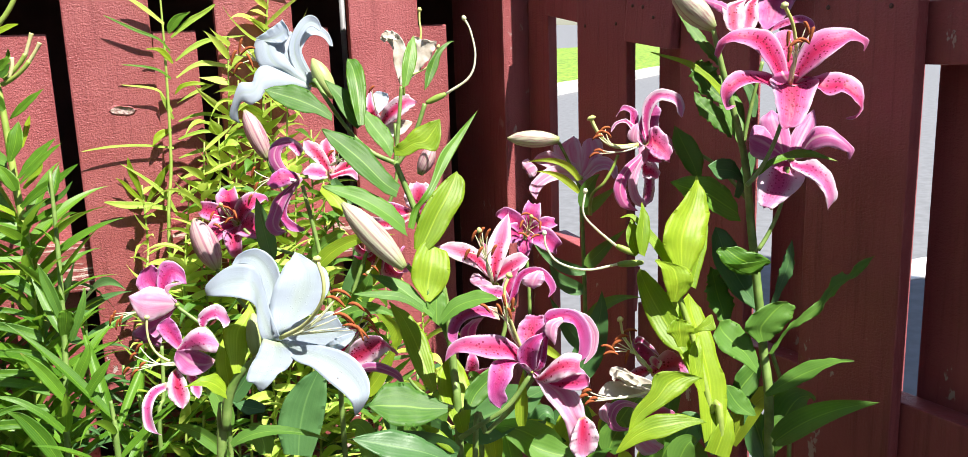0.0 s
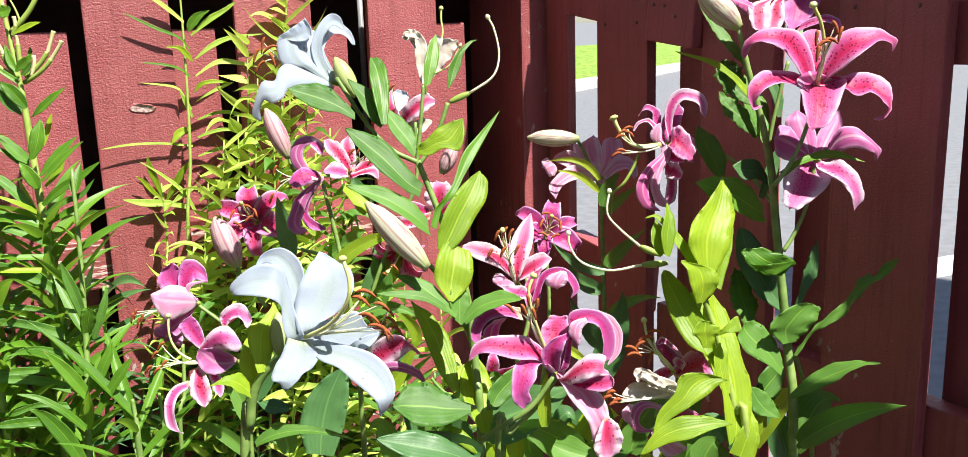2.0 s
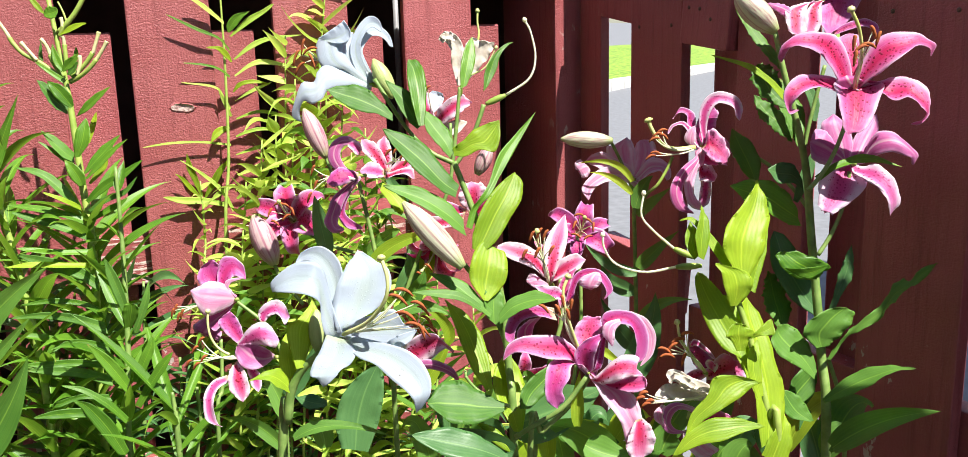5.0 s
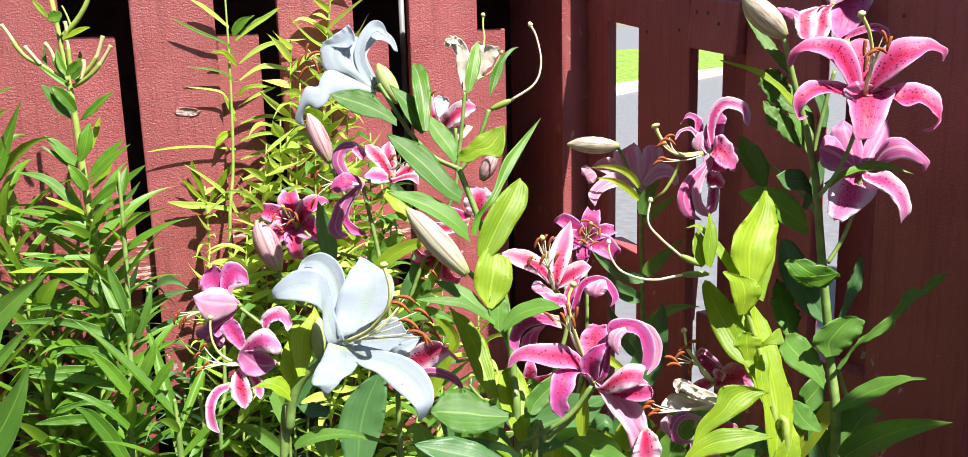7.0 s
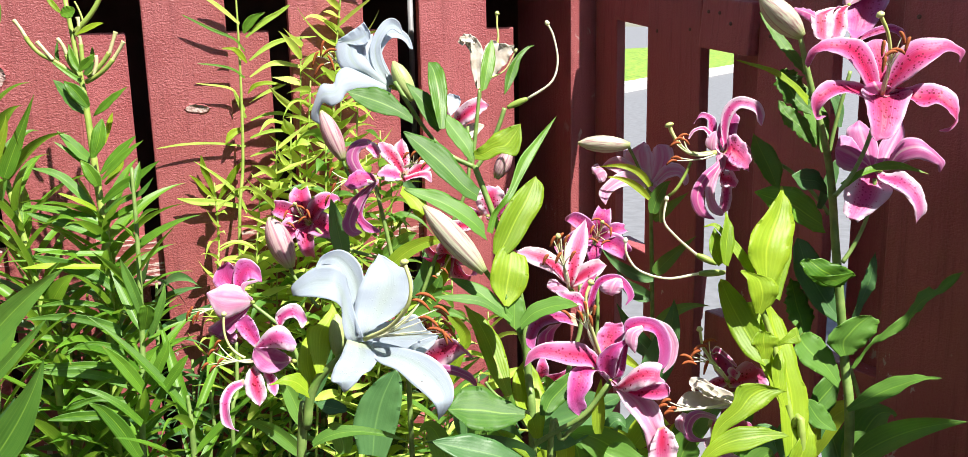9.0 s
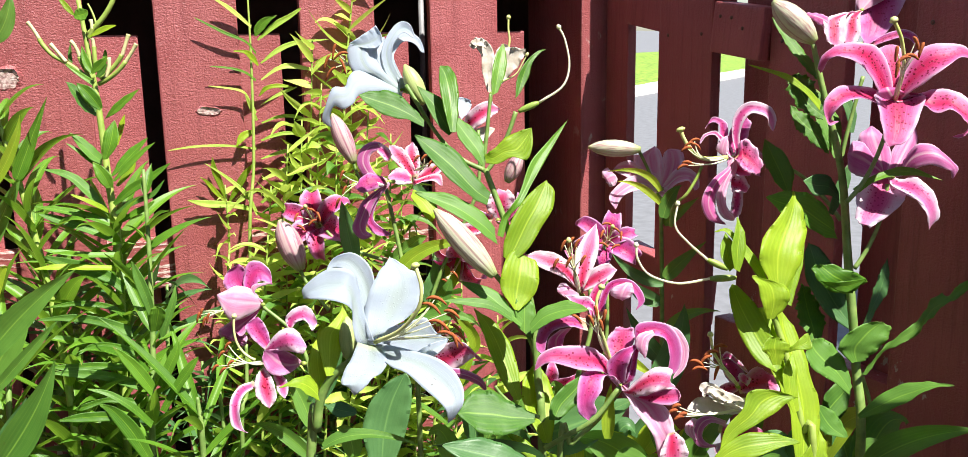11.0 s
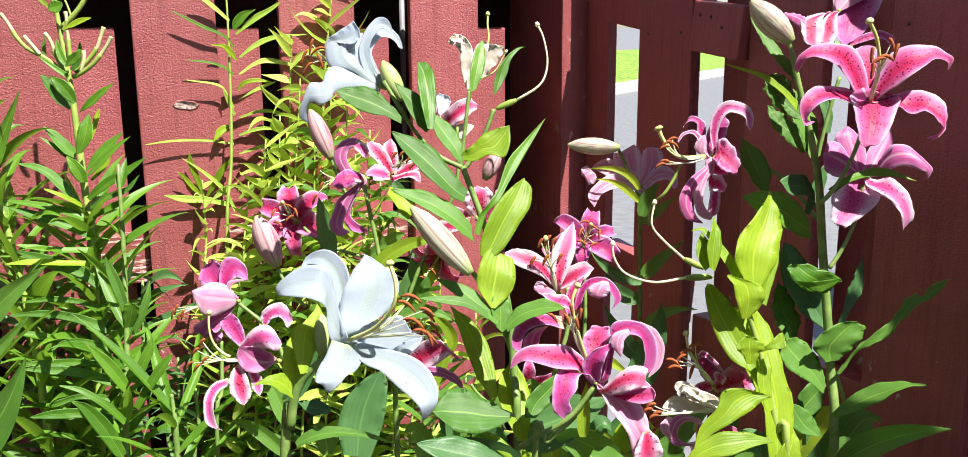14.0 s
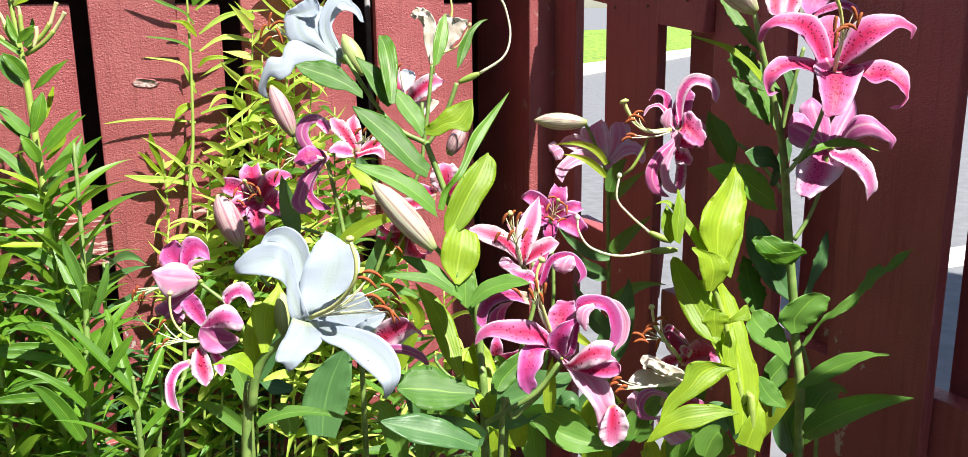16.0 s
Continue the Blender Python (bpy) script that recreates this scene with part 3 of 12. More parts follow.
# the garden bed inside the corner of the two fences
bed = [LEFT @ Vector(p) for p in ((-4.0, 0.06, 0), (0.74, 0.06, 0), (0.74, -4.0, 0), (-4.0, -4.0, 0))]
nx = 40
verts = []
for i in range(nx + 1):
    for j in range(nx + 1):
        a = bed[0].lerp(bed[1], i / nx).lerp(bed[3].lerp(bed[2], i / nx), j / nx)
        verts.append(a + UP * (0.035 + 0.03 * noise.noise(a * 5) + 0.015 * noise.noise(a * 17)))
faces = [(i * (nx + 1) + j, i * (nx + 1) + j + 1, (i + 1) * (nx + 1) + j + 1, (i + 1) * (nx + 1) + j) for i in range(nx) for j in range(nx)]
tagged(mesh_object("garden_soil", verts, faces, [M_SOIL]), "dark crumbly garden soil under the lilies", "soil", "", "structure")

# added dark box behind the sunlit fence, standing in for the shade there
box("shed_wall_back", (-4.0, 0.75, 0.0), (0.95, 0.80, 1.408), LEFT, M_SHADE_BOX)
box("shed_wall_side", (0.85, 0.10, 0.0), (0.89, 0.748, 1.408), LEFT, M_SHADE_BOX)
box("shed_wall_end", (-4.0, 0.10, 0.0), (-3.95, 0.748, 1.408), LEFT, M_SHADE_BOX)
box("shed_roof", (-4.1, 0.085, 1.41), (0.95, 0.85, 1.45), LEFT, M_SHADE_BOX)
for o in [o for o in scene.objects if o.name.startswith("shed")]:
    tagged(o, "dark boarded shed behind the maroon fence", "wall", "", "structure")
v, f, uv = tube([LEFT @ Vector((0.501, 0.14, z)) for z in (0.0, 0.7, 1.408)], (0.0055, 0.0055, 0.0055), 4, 14)
tagged(mesh_object("shed_pole", v, f, [M_POLE]), "slim pale metal pole inside the dark shed", "pole", "", "structure")
# added unseen wall across the street, that shades part of it
blocker = pose(4.48, -1.22, 0)
tagged(box("street_blocker", (0.0, 0.0, 0.0), (0.3, 3.05, 8.0), blocker, M_BLOCKER, None, "", 0.01), "unseen wall added to shade part of the street", "wall", "", "structure")


# unseen walls added behind the garden, keeping half the sky off the shaded fence
back = pose(-6.5, -2.6, 0)
tagged(box("wall_blocker", (0.0, 0.0, 0.0), (7.5, 0.3, 6.6), back, M_BLOCKER, None, "", 0.01), "unseen wall added behind the garden to block sky light", "wall", "", "structure")
tagged(box("wall_blocker_side", (0.0, 0.302, 0.0), (0.3, 4.0, 6.6), pose(-4.6, -2.6, 0), M_BLOCKER, None, "", 0.01), "unseen wall added beside the garden to block sky light", "wall", "", "structure")
marking = tagged(box("road_marking", (-0.5, -0.13, 0.0), (3.2, 0.13, 0.006), pose(2.22, 4.36, 0, 0, 0, 24), M_LINE, None, "", 0.001), "worn white painted line on the street", "road marking", "", "structure")


# ---- fences ----
def screws(parent, frame_m, s, y, z, n=2, gap=0.09):
    for i in range(n):
        v, f, _ = tube((Vector((0, 0, 0)), Vector((0, -0.0008, 0)), Vector((0, -0.0016, 0))), (0.0030, 0.0030, 0.0022), 4, 10)
        ob = mesh_object("screw", v, f, [M_SCREW], parent)
        ob.matrix_basis = frame_m @ Matrix.Translation((s + i * gap, y, z + random.uniform(-0.012, 0.012)))


def sunlit_fence():
    ob = tagged(new("fence"), "maroon painted wooden fence with alternating boards, in full sun", "fence", "", "structure")
    for k in range(-14, 3):
        s = -0.010 + 0.2427 * k
        box("front_board", (s, 0.0, 0.06), (s + 0.136, 0.020, 1.40), LEFT, M_WOOD, ob, "", 0.003, random.uniform(-0.25, 0.25) if k not in (0, 1) else 0.0)
        # rear boards stop low; the dark box above them stands in for rail shade
        box("rear_board", (s + 0.080, 0.058, 0.06), (s + 0.216, 0.078, 1.233), LEFT, M_WOOD, ob, "", 0.003)
    for z in (0.37, 0.79):
        box("rail", (-3.5, 0.0215, z), (0.60, 0.0565, z + 0.088), LEFT, M_WORN, ob, "worn weathered rail", 0.003)
    box("rail", (-3.5, 0.0215, 1.30), (0.70, 0.0565, 1.388), LEFT, M_WOOD, ob, "", 0.003)
    return ob


sunlit_fence()


def knot_hole(s, z, size, seed):
    """A broken-out knot: ragged pale wood with a torn lip."""
    rnd = random.Random(seed)
    verts, faces, slots = [], [], []
    n = 22
    for ring, (r, d) in enumerate(((1.15, -0.0004), (0.95, -0.0042), (0.72, -0.0012), (0.0, -0.0008))):
        for k in range(n):
            a = 6.283 * k / n
            q = r * (1 + (0.22 * math.sin(2 * a + seed) + rnd.uniform(-0.12, 0.12)) * (0.4 + 0.6 * r))
            lip = d * (0.35 + 0.65 * max(0.0, math.sin(a + 0.5))) if ring == 1 else d
            verts.append(Vector((math.cos(a) * q * size, lip + rnd.uniform(-0.0006, 0.0006) * r, math.sin(a) * q * size * 0.55)))
    for ring in range(3):
        for k in range(n):
            a, b = ring * n + k, ring * n + (k + 1) % n
            faces.append((a, b, b + n, a + n))
            slots.append(0 if ring == 0 else 1)
    ob = mesh_object("knot", verts, faces, [M_WOOD, M_KNOT], bpy.data.objects["fence"], "broken pale knot", False, None, slots)
    ob.matrix_basis = LEFT @ Matrix.Translation((s, 0, z))


knot_hole(0.067, 1.102, 0.016, 2)
knot_hole(-0.240, 1.165, 0.026, 5)


def shaded_fence():
    ob = tagged(new("fence"), "maroon painted wooden fence with gaps to the street, in shade", "fence", "", "structure")
    inner = ((-1.353, 0.144), (-1.077, 0.146), (-0.825, 0.149), (-0.30, 0.14), (-0.05, 0.14), (0.20, 0.14), (0.45, 0.14), (0.70, 0.14))
    for s, w in inner:
        box("inner_board", (s, 0.0, 0.06), (s + w, 0.020, 1.62), RIGHT, M_WOOD, ob, "", 0.003, random.uniform(-0.2, 0.2))
        screws(ob, RIGHT, s + 0.025, 0.0, 1.215)
    box("inner_board", (-1.572, 0.030, 0.06), (-1.496, 0.050, 1.62), RIGHT, M_WOOD, ob, "narrow recessed board", 0.003)
    for s, w in ((-1.436, 0.036), (-1.197, 0.212), (-0.936, 0.22), (-0.684, 0.20), (-0.42, 0.16), (-0.15, 0.14), (0.10, 0.14), (0.35, 0.14), (0.6, 0.14)):
        box("outer_board", (s, 0.058, 0.06), (s + w, 0.078, 1.62), RIGHT, M_WOOD, ob, "", 0.003)
    box("rail", (-1.490, 0.0215, 1.2190), (-1.20, 0.0385, 1.3080), RIGHT, M_WOOD, ob, "", 0.003, 9.0)
    box("rail", (-0.72, 0.0215, 1.150), (0.95, 0.0565, 1.222), RIGHT, M_WOOD, ob, "", 0.003, 0.4)
    box("rail", (-1.490, 0.0215, 0.717), (-1.245, 0.0565, 0.805), RIGHT, M_WOOD, ob, "", 0.003, 6.0)
    box("rail", (-1.205, 0.0215, 0.652), (0.95, 0.0565, 0.740), RIGHT, M_WOOD, ob, "", 0.003)
    box("rail_end", (-1.192, -0.0165, 1.183), (-1.078, 0.0195, 1.262), RIGHT, M_WOOD, ob, "short rail block with rusty screws", 0.003, 7.0)
    screws(ob, RIGHT, -1.172, -0.0165, 1.235, 3, 0.026)
    box("post", (-1.80, -0.026, 0.0), (-1.575, 0.056, 1.66), RIGHT, M_WOOD, ob, "square corner post", 0.004)
    return ob


shaded_fence()


# ---- plants ----

white_lily = thing("lily_plant", "white oriental lily with broad green leaves, in bloom", "lily plant", "", at=(-0.2484, 0.9084, 0.0000))
stalk("stem", white_lily, ((-0.3287, 0.8335, 0.1195), (-0.2996, 0.9186, 0.7570), (-0.2910, 0.9160, 0.7915), (-0.2858, 0.9179, 0.8235), (-0.2747, 0.9183, 0.8471), (-0.2591, 0.9173, 0.8631), (-0.2399, 0.9142, 0.8783)), (0.0055, 0.0055, 0.0052, 0.0045, 0.0040), M_STEM, 30)
bud(white_lily, (-0.2510, 0.9282, 0.8647), (-0.2550, 0.9358, 0.9158), 0.0225, M_BUDG, "small pale cream closed bud")
leaf_between(white_lily, ((-0.2757, 0.9105, 0.8559), (-0.2853, 0.9211, 0.8820), (-0.2872, 0.9286, 0.9007), (-0.2776, 0.9324, 0.9050), (-0.2676, 0.9458, 0.9142), (-0.2636, 0.9588, 0.9232)), ((-0.2683, 0.9138, 0.8560), (-0.2608, 0.9271, 0.8810), (-0.2571, 0.9347, 0.8998), (-0.2565, 0.9488, 0.9132), (-0.2636, 0.9588, 0.9232)), M_YELLOW, 0.15, 0.030)
leaf_between(white_lily, ((-0.2863, 0.9177, 0.8258), (-0.2968, 0.9239, 0.8459), (-0.3003, 0.9324, 0.8651), (-0.2982, 0.9500, 0.8792), (-0.2948, 0.9599, 0.8816)), ((-0.2812, 0.9192, 0.8252), (-0.2770, 0.9302, 0.8439), (-0.2804, 0.9382, 0.8628), (-0.2867, 0.9511, 0.8757), (-0.2948, 0.9599, 0.8816)), M_YELLOW, 0.15, 0.030)
leaf_between(white_lily, ((-0.2823, 0.9027, 0.8306), (-0.2932, 0.8951, 0.8410), (-0.3060, 0.8951, 0.8495), (-0.3235, 0.8927, 0.8492)), ((-0.2867, 0.9179, 0.8402), (-0.2946, 0.9172, 0.8535), (-0.3054, 0.9073, 0.8560), (-0.3238, 0.8941, 0.8501)), M_YELLOW, 0.15, 0.030)
leaf_between(white_lily, ((-0.2822, 0.9187, 0.8181), (-0.2637, 0.9232, 0.8211), (-0.2465, 0.9155, 0.8170), (-0.2440, 0.9088, 0.8133)), ((-0.2885, 0.9263, 0.8237), (-0.2678, 0.9079, 0.8110), (-0.2505, 0.9068, 0.8113), (-0.2439, 0.9081, 0.8129)), M_DARK, 0.15, 0.030)
leaf_between(white_lily, ((-0.2542, 1.0137, 0.7108), (-0.2618, 1.0224, 0.7413), (-0.2520, 1.0334, 0.7748), (-0.2292, 1.0434, 0.7983), (-0.2089, 1.0501, 0.8077)), ((-0.2206, 1.0132, 0.7059), (-0.2076, 1.0246, 0.7399), (-0.2014, 1.0339, 0.7701), (-0.2016, 1.0433, 0.7948), (-0.2089, 1.0501, 0.8077)), M_DARK, 0.15, 0.030)
bloom = throat(white_lily, (-0.2244, 0.9144, 0.8900), (0.72, -0.60, 0.25), 0.013, "large open white lily flower with rust-brown anthers")
vane(bloom, ((-0.2269, 0.9141, 0.8891), (-0.2260, 0.8986, 0.9031), (-0.2300, 0.9106, 0.9316), (-0.2221, 0.9226, 0.9576), (-0.2149, 0.9388, 0.9698), (-0.2082, 0.9543, 0.9784)), ((-0.2219, 0.9147, 0.8909), (-0.2089, 0.9007, 0.9091), (-0.1831, 0.9099, 0.9237), (-0.1683, 0.9195, 0.9426), (-0.1710, 0.9311, 0.9615), (-0.1884, 0.9429, 0.9705), (-0.2082, 0.9543, 0.9784)), WHITE, 0.16, 0.020)
vane(bloom, ((-0.2265, 0.9139, 0.8884), (-0.2327, 0.9134, 0.9065), (-0.2458, 0.9385, 0.9410), (-0.2594, 0.9536, 0.9624), (-0.2711, 0.9574, 0.9659), (-0.2783, 0.9519, 0.9632)), ((-0.2223, 0.9148, 0.8916), (-0.2246, 0.9151, 0.9128), (-0.2232, 0.9384, 0.9533), (-0.2326, 0.9538, 0.9719), (-0.2514, 0.9613, 0.9824), (-0.2707, 0.9590, 0.9776), (-0.2796, 0.9524, 0.9659)), WHITE, 0.20, 0.020)
vane(bloom, ((-0.2270, 0.9142, 0.8897), (-0.2365, 0.8962, 0.8972), (-0.2406, 0.8936, 0.9186), (-0.2394, 0.8901, 0.9373), (-0.2503, 0.8835, 0.9475), (-0.2712, 0.8898, 0.9486), (-0.2866, 0.8987, 0.9468), (-0.2946, 0.9084, 0.9448)), ((-0.2217, 0.9145, 0.8903), (-0.2184, 0.8988, 0.8988), (-0.2287, 0.9055, 0.9263), (-0.2337, 0.9110, 0.9500), (-0.2386, 0.9111, 0.9678), (-0.2473, 0.9080, 0.9768), (-0.2677, 0.9106, 0.9764), (-0.2845, 0.9088, 0.9663), (-0.2951, 0.9081, 0.9551), (-0.2946, 0.9084, 0.9448)), WHITE, 0.22, 0.015)
vane(bloom, ((-0.2241, 0.9149, 0.8926), (-0.2119, 0.9027, 0.9098), (-0.1854, 0.9139, 0.9162), (-0.1664, 0.9223, 0.9189), (-0.1570, 0.9232, 0.9038), (-0.1468, 0.9196, 0.8979), (-0.1408, 0.9137, 0.8977)), ((-0.2247, 0.9138, 0.8874), (-0.2134, 0.8997, 0.8957), (-0.1926, 0.9072, 0.8859), (-0.1737, 0.9139, 0.8805), (-0.1620, 0.9191, 0.8855), (-0.1509, 0.9182, 0.8921), (-0.1408, 0.9135, 0.8970)), WHITE, 0.16, 0.020)
vane(bloom, ((-0.1750, 0.9053, 0.8850), (-0.1651, 0.9034, 0.8932), (-0.1523, 0.9089, 0.8967), (-0.1410, 0.9156, 0.8971)), ((-0.1724, 0.9049, 0.8823), (-0.1600, 0.9012, 0.8814), (-0.1485, 0.9070, 0.8869), (-0.1417, 0.9151, 0.8951)), WHITE_OUT, 0.20, 0.020)
vane(bloom, ((-0.2245, 0.9149, 0.8926), (-0.2125, 0.9022, 0.8962), (-0.1935, 0.8945, 0.8952), (-0.1695, 0.8860, 0.8925), (-0.1477, 0.8758, 0.8885), (-0.1314, 0.8638, 0.8807), (-0.1217, 0.8548, 0.8654), (-0.1214, 0.8456, 0.8519), (-0.1295, 0.8469, 0.8380), (-0.1378, 0.8502, 0.8292)), ((-0.2242, 0.9138, 0.8874), (-0.2099, 0.8906, 0.8824), (-0.1977, 0.8788, 0.8784), (-0.1807, 0.8679, 0.8756), (-0.1631, 0.8529, 0.8665), (-0.1467, 0.8436, 0.8562), (-0.1392, 0.8403, 0.8483), (-0.1375, 0.8442, 0.8379), (-0.1378, 0.8502, 0.8292)), WHITE, 0.18, 0.015)
vane(bloom, ((-0.2113, 0.8942, 0.8935), (-0.2034, 0.8871, 0.8822), (-0.2085, 0.8795, 0.8728), (-0.2177, 0.8747, 0.8679), (-0.2241, 0.8691, 0.8613), (-0.2331, 0.8695, 0.8530), (-0.2372, 0.8725, 0.8498)), ((-0.2364, 0.8964, 0.8998), (-0.2412, 0.8872, 0.8867), (-0.2467, 0.8793, 0.8773), (-0.2508, 0.8707, 0.8650), (-0.2441, 0.8713, 0.8592), (-0.2372, 0.8725, 0.8498)), WHITE, 0.14, 0.020)
stamen(bloom, (-0.2156, 0.8985, 0.9003), (-0.1812, 0.8855, 0.9185), (-0.1501, 0.8859, 0.9520), (1.00, 0.00, -0.30), 0.022)
stamen(bloom, (-0.2156, 0.8985, 0.9003), (-0.1825, 0.8848, 0.9154), (-0.1553, 0.8841, 0.9447), (1.00, 0.00, -0.60), 0.022)
stamen(bloom, (-0.2156, 0.8985, 0.9003), (-0.1748, 0.8851, 0.9152), (-0.1473, 0.8808, 0.9276), (1.00, 0.00, -0.50), 0.024)
stamen(bloom, (-0.2156, 0.8985, 0.9003), (-0.1747, 0.8862, 0.9202), (-0.1344, 0.8836, 0.9379), (1.00, 0.00, -0.50), 0.018)
stamen(bloom, (-0.2156, 0.8985, 0.9003), (-0.1749, 0.8841, 0.9102), (-0.1361, 0.8788, 0.9155), (1.00, 0.00, -0.55), 0.030)
stamen(bloom, (-0.2156, 0.8985, 0.9003), (-0.1685, 0.8841, 0.9087), (-0.1317, 0.8782, 0.9116), (0.40, 0.00, -1.00), 0.018)
pistil(bloom, ((-0.2182, 0.8981, 0.8991), (-0.1876, 0.8772, 0.9193), (-0.1669, 0.8652, 0.9452), (-0.1626, 0.8643, 0.9688), (-0.1687, 0.8704, 0.9891)), 0.0022)
blade("leaf", white_lily, ((-0.2765, 0.8833, 0.7854), (-0.2333, 0.8862, 0.7995), (-0.1711, 0.8839, 0.7884)), 0.0165, (0.02, -0.79, -0.61), M_LEAF, broad_profile, 14, 6, 0.10, 0.05, 0.00)
blade("leaf", white_lily, ((-0.2533, 0.9276, 0.7536), (-0.2594, 0.9327, 0.7775), (-0.2731, 0.9342, 0.7847)), 0.0235, (0.81, 0.42, 0.42), M_LEAF, broad_profile, 14, 6, 0.10, 0.05, 0.00)

tall_lily = thing("lily_plant", "tall lily with white trumpet flowers, buds and broad leaves", "lily plant", "", at=(-0.0351, 1.0179, 0.0000))
stalk("stem", tall_lily, ((-0.0351, 1.0170, 0.0200), (-0.0390, 1.0357, 0.6845), (-0.0438, 1.0590, 0.7948), (-0.0537, 1.0800, 0.8938), (-0.0818, 1.0987, 0.9820), (-0.1089, 1.1138, 1.0535)), (0.0055, 0.0052, 0.0048, 0.0042, 0.0036), M_STEM, 30)
leaf_between(tall_lily, ((-0.1508, 1.0996, 1.1021), (-0.1586, 1.1108, 1.1287), (-0.1657, 1.1308, 1.1582), (-0.1676, 1.1558, 1.1813)), ((-0.1434, 1.1022, 1.1017), (-0.1417, 1.1189, 1.1277), (-0.1430, 1.1370, 1.1574), (-0.1517, 1.1537, 1.1778), (-0.1661, 1.1576, 1.1827)), M_NARROW, 0.15, 0.030)
leaf_between(tall_lily, ((-0.1543, 1.1174, 1.0958), (-0.1670, 1.1169, 1.1085), (-0.1796, 1.1252, 1.1281), (-0.1957, 1.1444, 1.1560)), ((-0.1493, 1.1230, 1.0998), (-0.1533, 1.1320, 1.1193), (-0.1669, 1.1425, 1.1422), (-0.1958, 1.1450, 1.1567)), M_LEAF, 0.15, 0.030)
leaf_between(tall_lily, ((-0.1118, 1.0909, 1.0611), (-0.1237, 1.0926, 1.0749), (-0.1398, 1.1018, 1.0933), (-0.1476, 1.1181, 1.1126)), ((-0.1082, 1.0984, 1.0678), (-0.1098, 1.1080, 1.0859), (-0.1231, 1.1182, 1.1044), (-0.1456, 1.1257, 1.1204)), M_LEAF, 0.15, 0.030)
leaf_between(tall_lily, ((-0.1044, 1.0592, 1.0173), (-0.1224, 1.0547, 1.0275), (-0.1479, 1.0574, 1.0492), (-0.1752, 1.0706, 1.0749), (-0.1934, 1.0859, 1.0991)), ((-0.1003, 1.0726, 1.0301), (-0.1150, 1.0748, 1.0460), (-0.1375, 1.0855, 1.0753), (-0.1647, 1.0909, 1.0927), (-0.1935, 1.0872, 1.1005)), M_LEAF, 0.15, 0.030)
leaf_between(tall_lily, ((-0.0913, 1.0396, 0.9727), (-0.1077, 1.0365, 0.9857), (-0.1330, 1.0383, 1.0045), (-0.1623, 1.0430, 1.0198), (-0.1904, 1.0477, 1.0344)), ((-0.0952, 1.0548, 0.9907), (-0.1120, 1.0576, 1.0102), (-0.1412, 1.0577, 1.0288), (-0.1668, 1.0553, 1.0349), (-0.1905, 1.0495, 1.0364)), M_LEAF, 0.15, 0.030)
leaf_between(tall_lily, ((-0.1089, 1.0992, 1.0730), (-0.0971, 1.0963, 1.0815), (-0.0779, 1.1038, 1.0971), (-0.0504, 1.1122, 1.1056)), ((-0.1065, 1.0920, 1.0640), (-0.0926, 1.0886, 1.0634), (-0.0744, 1.0921, 1.0709), (-0.0562, 1.0892, 1.0686), (-0.0492, 1.0999, 1.0847), (-0.0496, 1.1118, 1.1049)), M_YELLOW, 0.15, 0.030)
leaf_between(tall_lily, ((-0.0931, 1.0664, 0.9790), (-0.0877, 1.0745, 0.9974), (-0.0761, 1.0800, 1.0123), (-0.0647, 1.0950, 1.0288), (-0.0529, 1.1182, 1.0602), (-0.0330, 1.1382, 1.0817), (-0.0037, 1.1638, 1.1103)), ((-0.0857, 1.0674, 0.9756), (-0.0779, 1.0797, 1.0000), (-0.0625, 1.0865, 1.0148), (-0.0509, 1.1035, 1.0350), (-0.0350, 1.1241, 1.0591), (-0.0195, 1.1442, 1.0840), (-0.0029, 1.1640, 1.1103)), M_NARROW, 0.15, 0.030)
leaf_between(tall_lily, ((-0.0856, 1.0528, 0.9550), (-0.0838, 1.0576, 0.9746), (-0.0723, 1.0703, 1.0025), (-0.0533, 1.0952, 1.0255), (-0.0315, 1.1163, 1.0389)), ((-0.0752, 1.0504, 0.9478), (-0.0564, 1.0600, 0.9614), (-0.0371, 1.0781, 0.9880), (-0.0237, 1.0936, 1.0089), (-0.0225, 1.1075, 1.0260), (-0.0315, 1.1163, 1.0389)), M_YELLOW, 0.15, 0.030)
leaf_between(tall_lily, ((-0.0725, 1.0199, 0.8986), (-0.0876, 1.0252, 0.9217), (-0.0859, 1.0363, 0.9453), (-0.0766, 1.0551, 0.9605), (-0.0648, 1.0627, 0.9570)), ((-0.0667, 1.0207, 0.8967), (-0.0489, 1.0322, 0.9115), (-0.0419, 1.0422, 0.9317), (-0.0468, 1.0561, 0.9482), (-0.0640, 1.0629, 0.9569)), M_YELLOW, 0.15, 0.030)
leaf_between(tall_lily, ((-0.1037, 1.2115, 1.1400), (-0.1036, 1.2239, 1.1691), (-0.0978, 1.2404, 1.1933), (-0.0889, 1.2584, 1.2087)), ((-0.0955, 1.2161, 1.1437), (-0.0854, 1.2302, 1.1684), (-0.0838, 1.2436, 1.1887), (-0.0881, 1.2587, 1.2087)), M_NARROW, 0.15, 0.030)
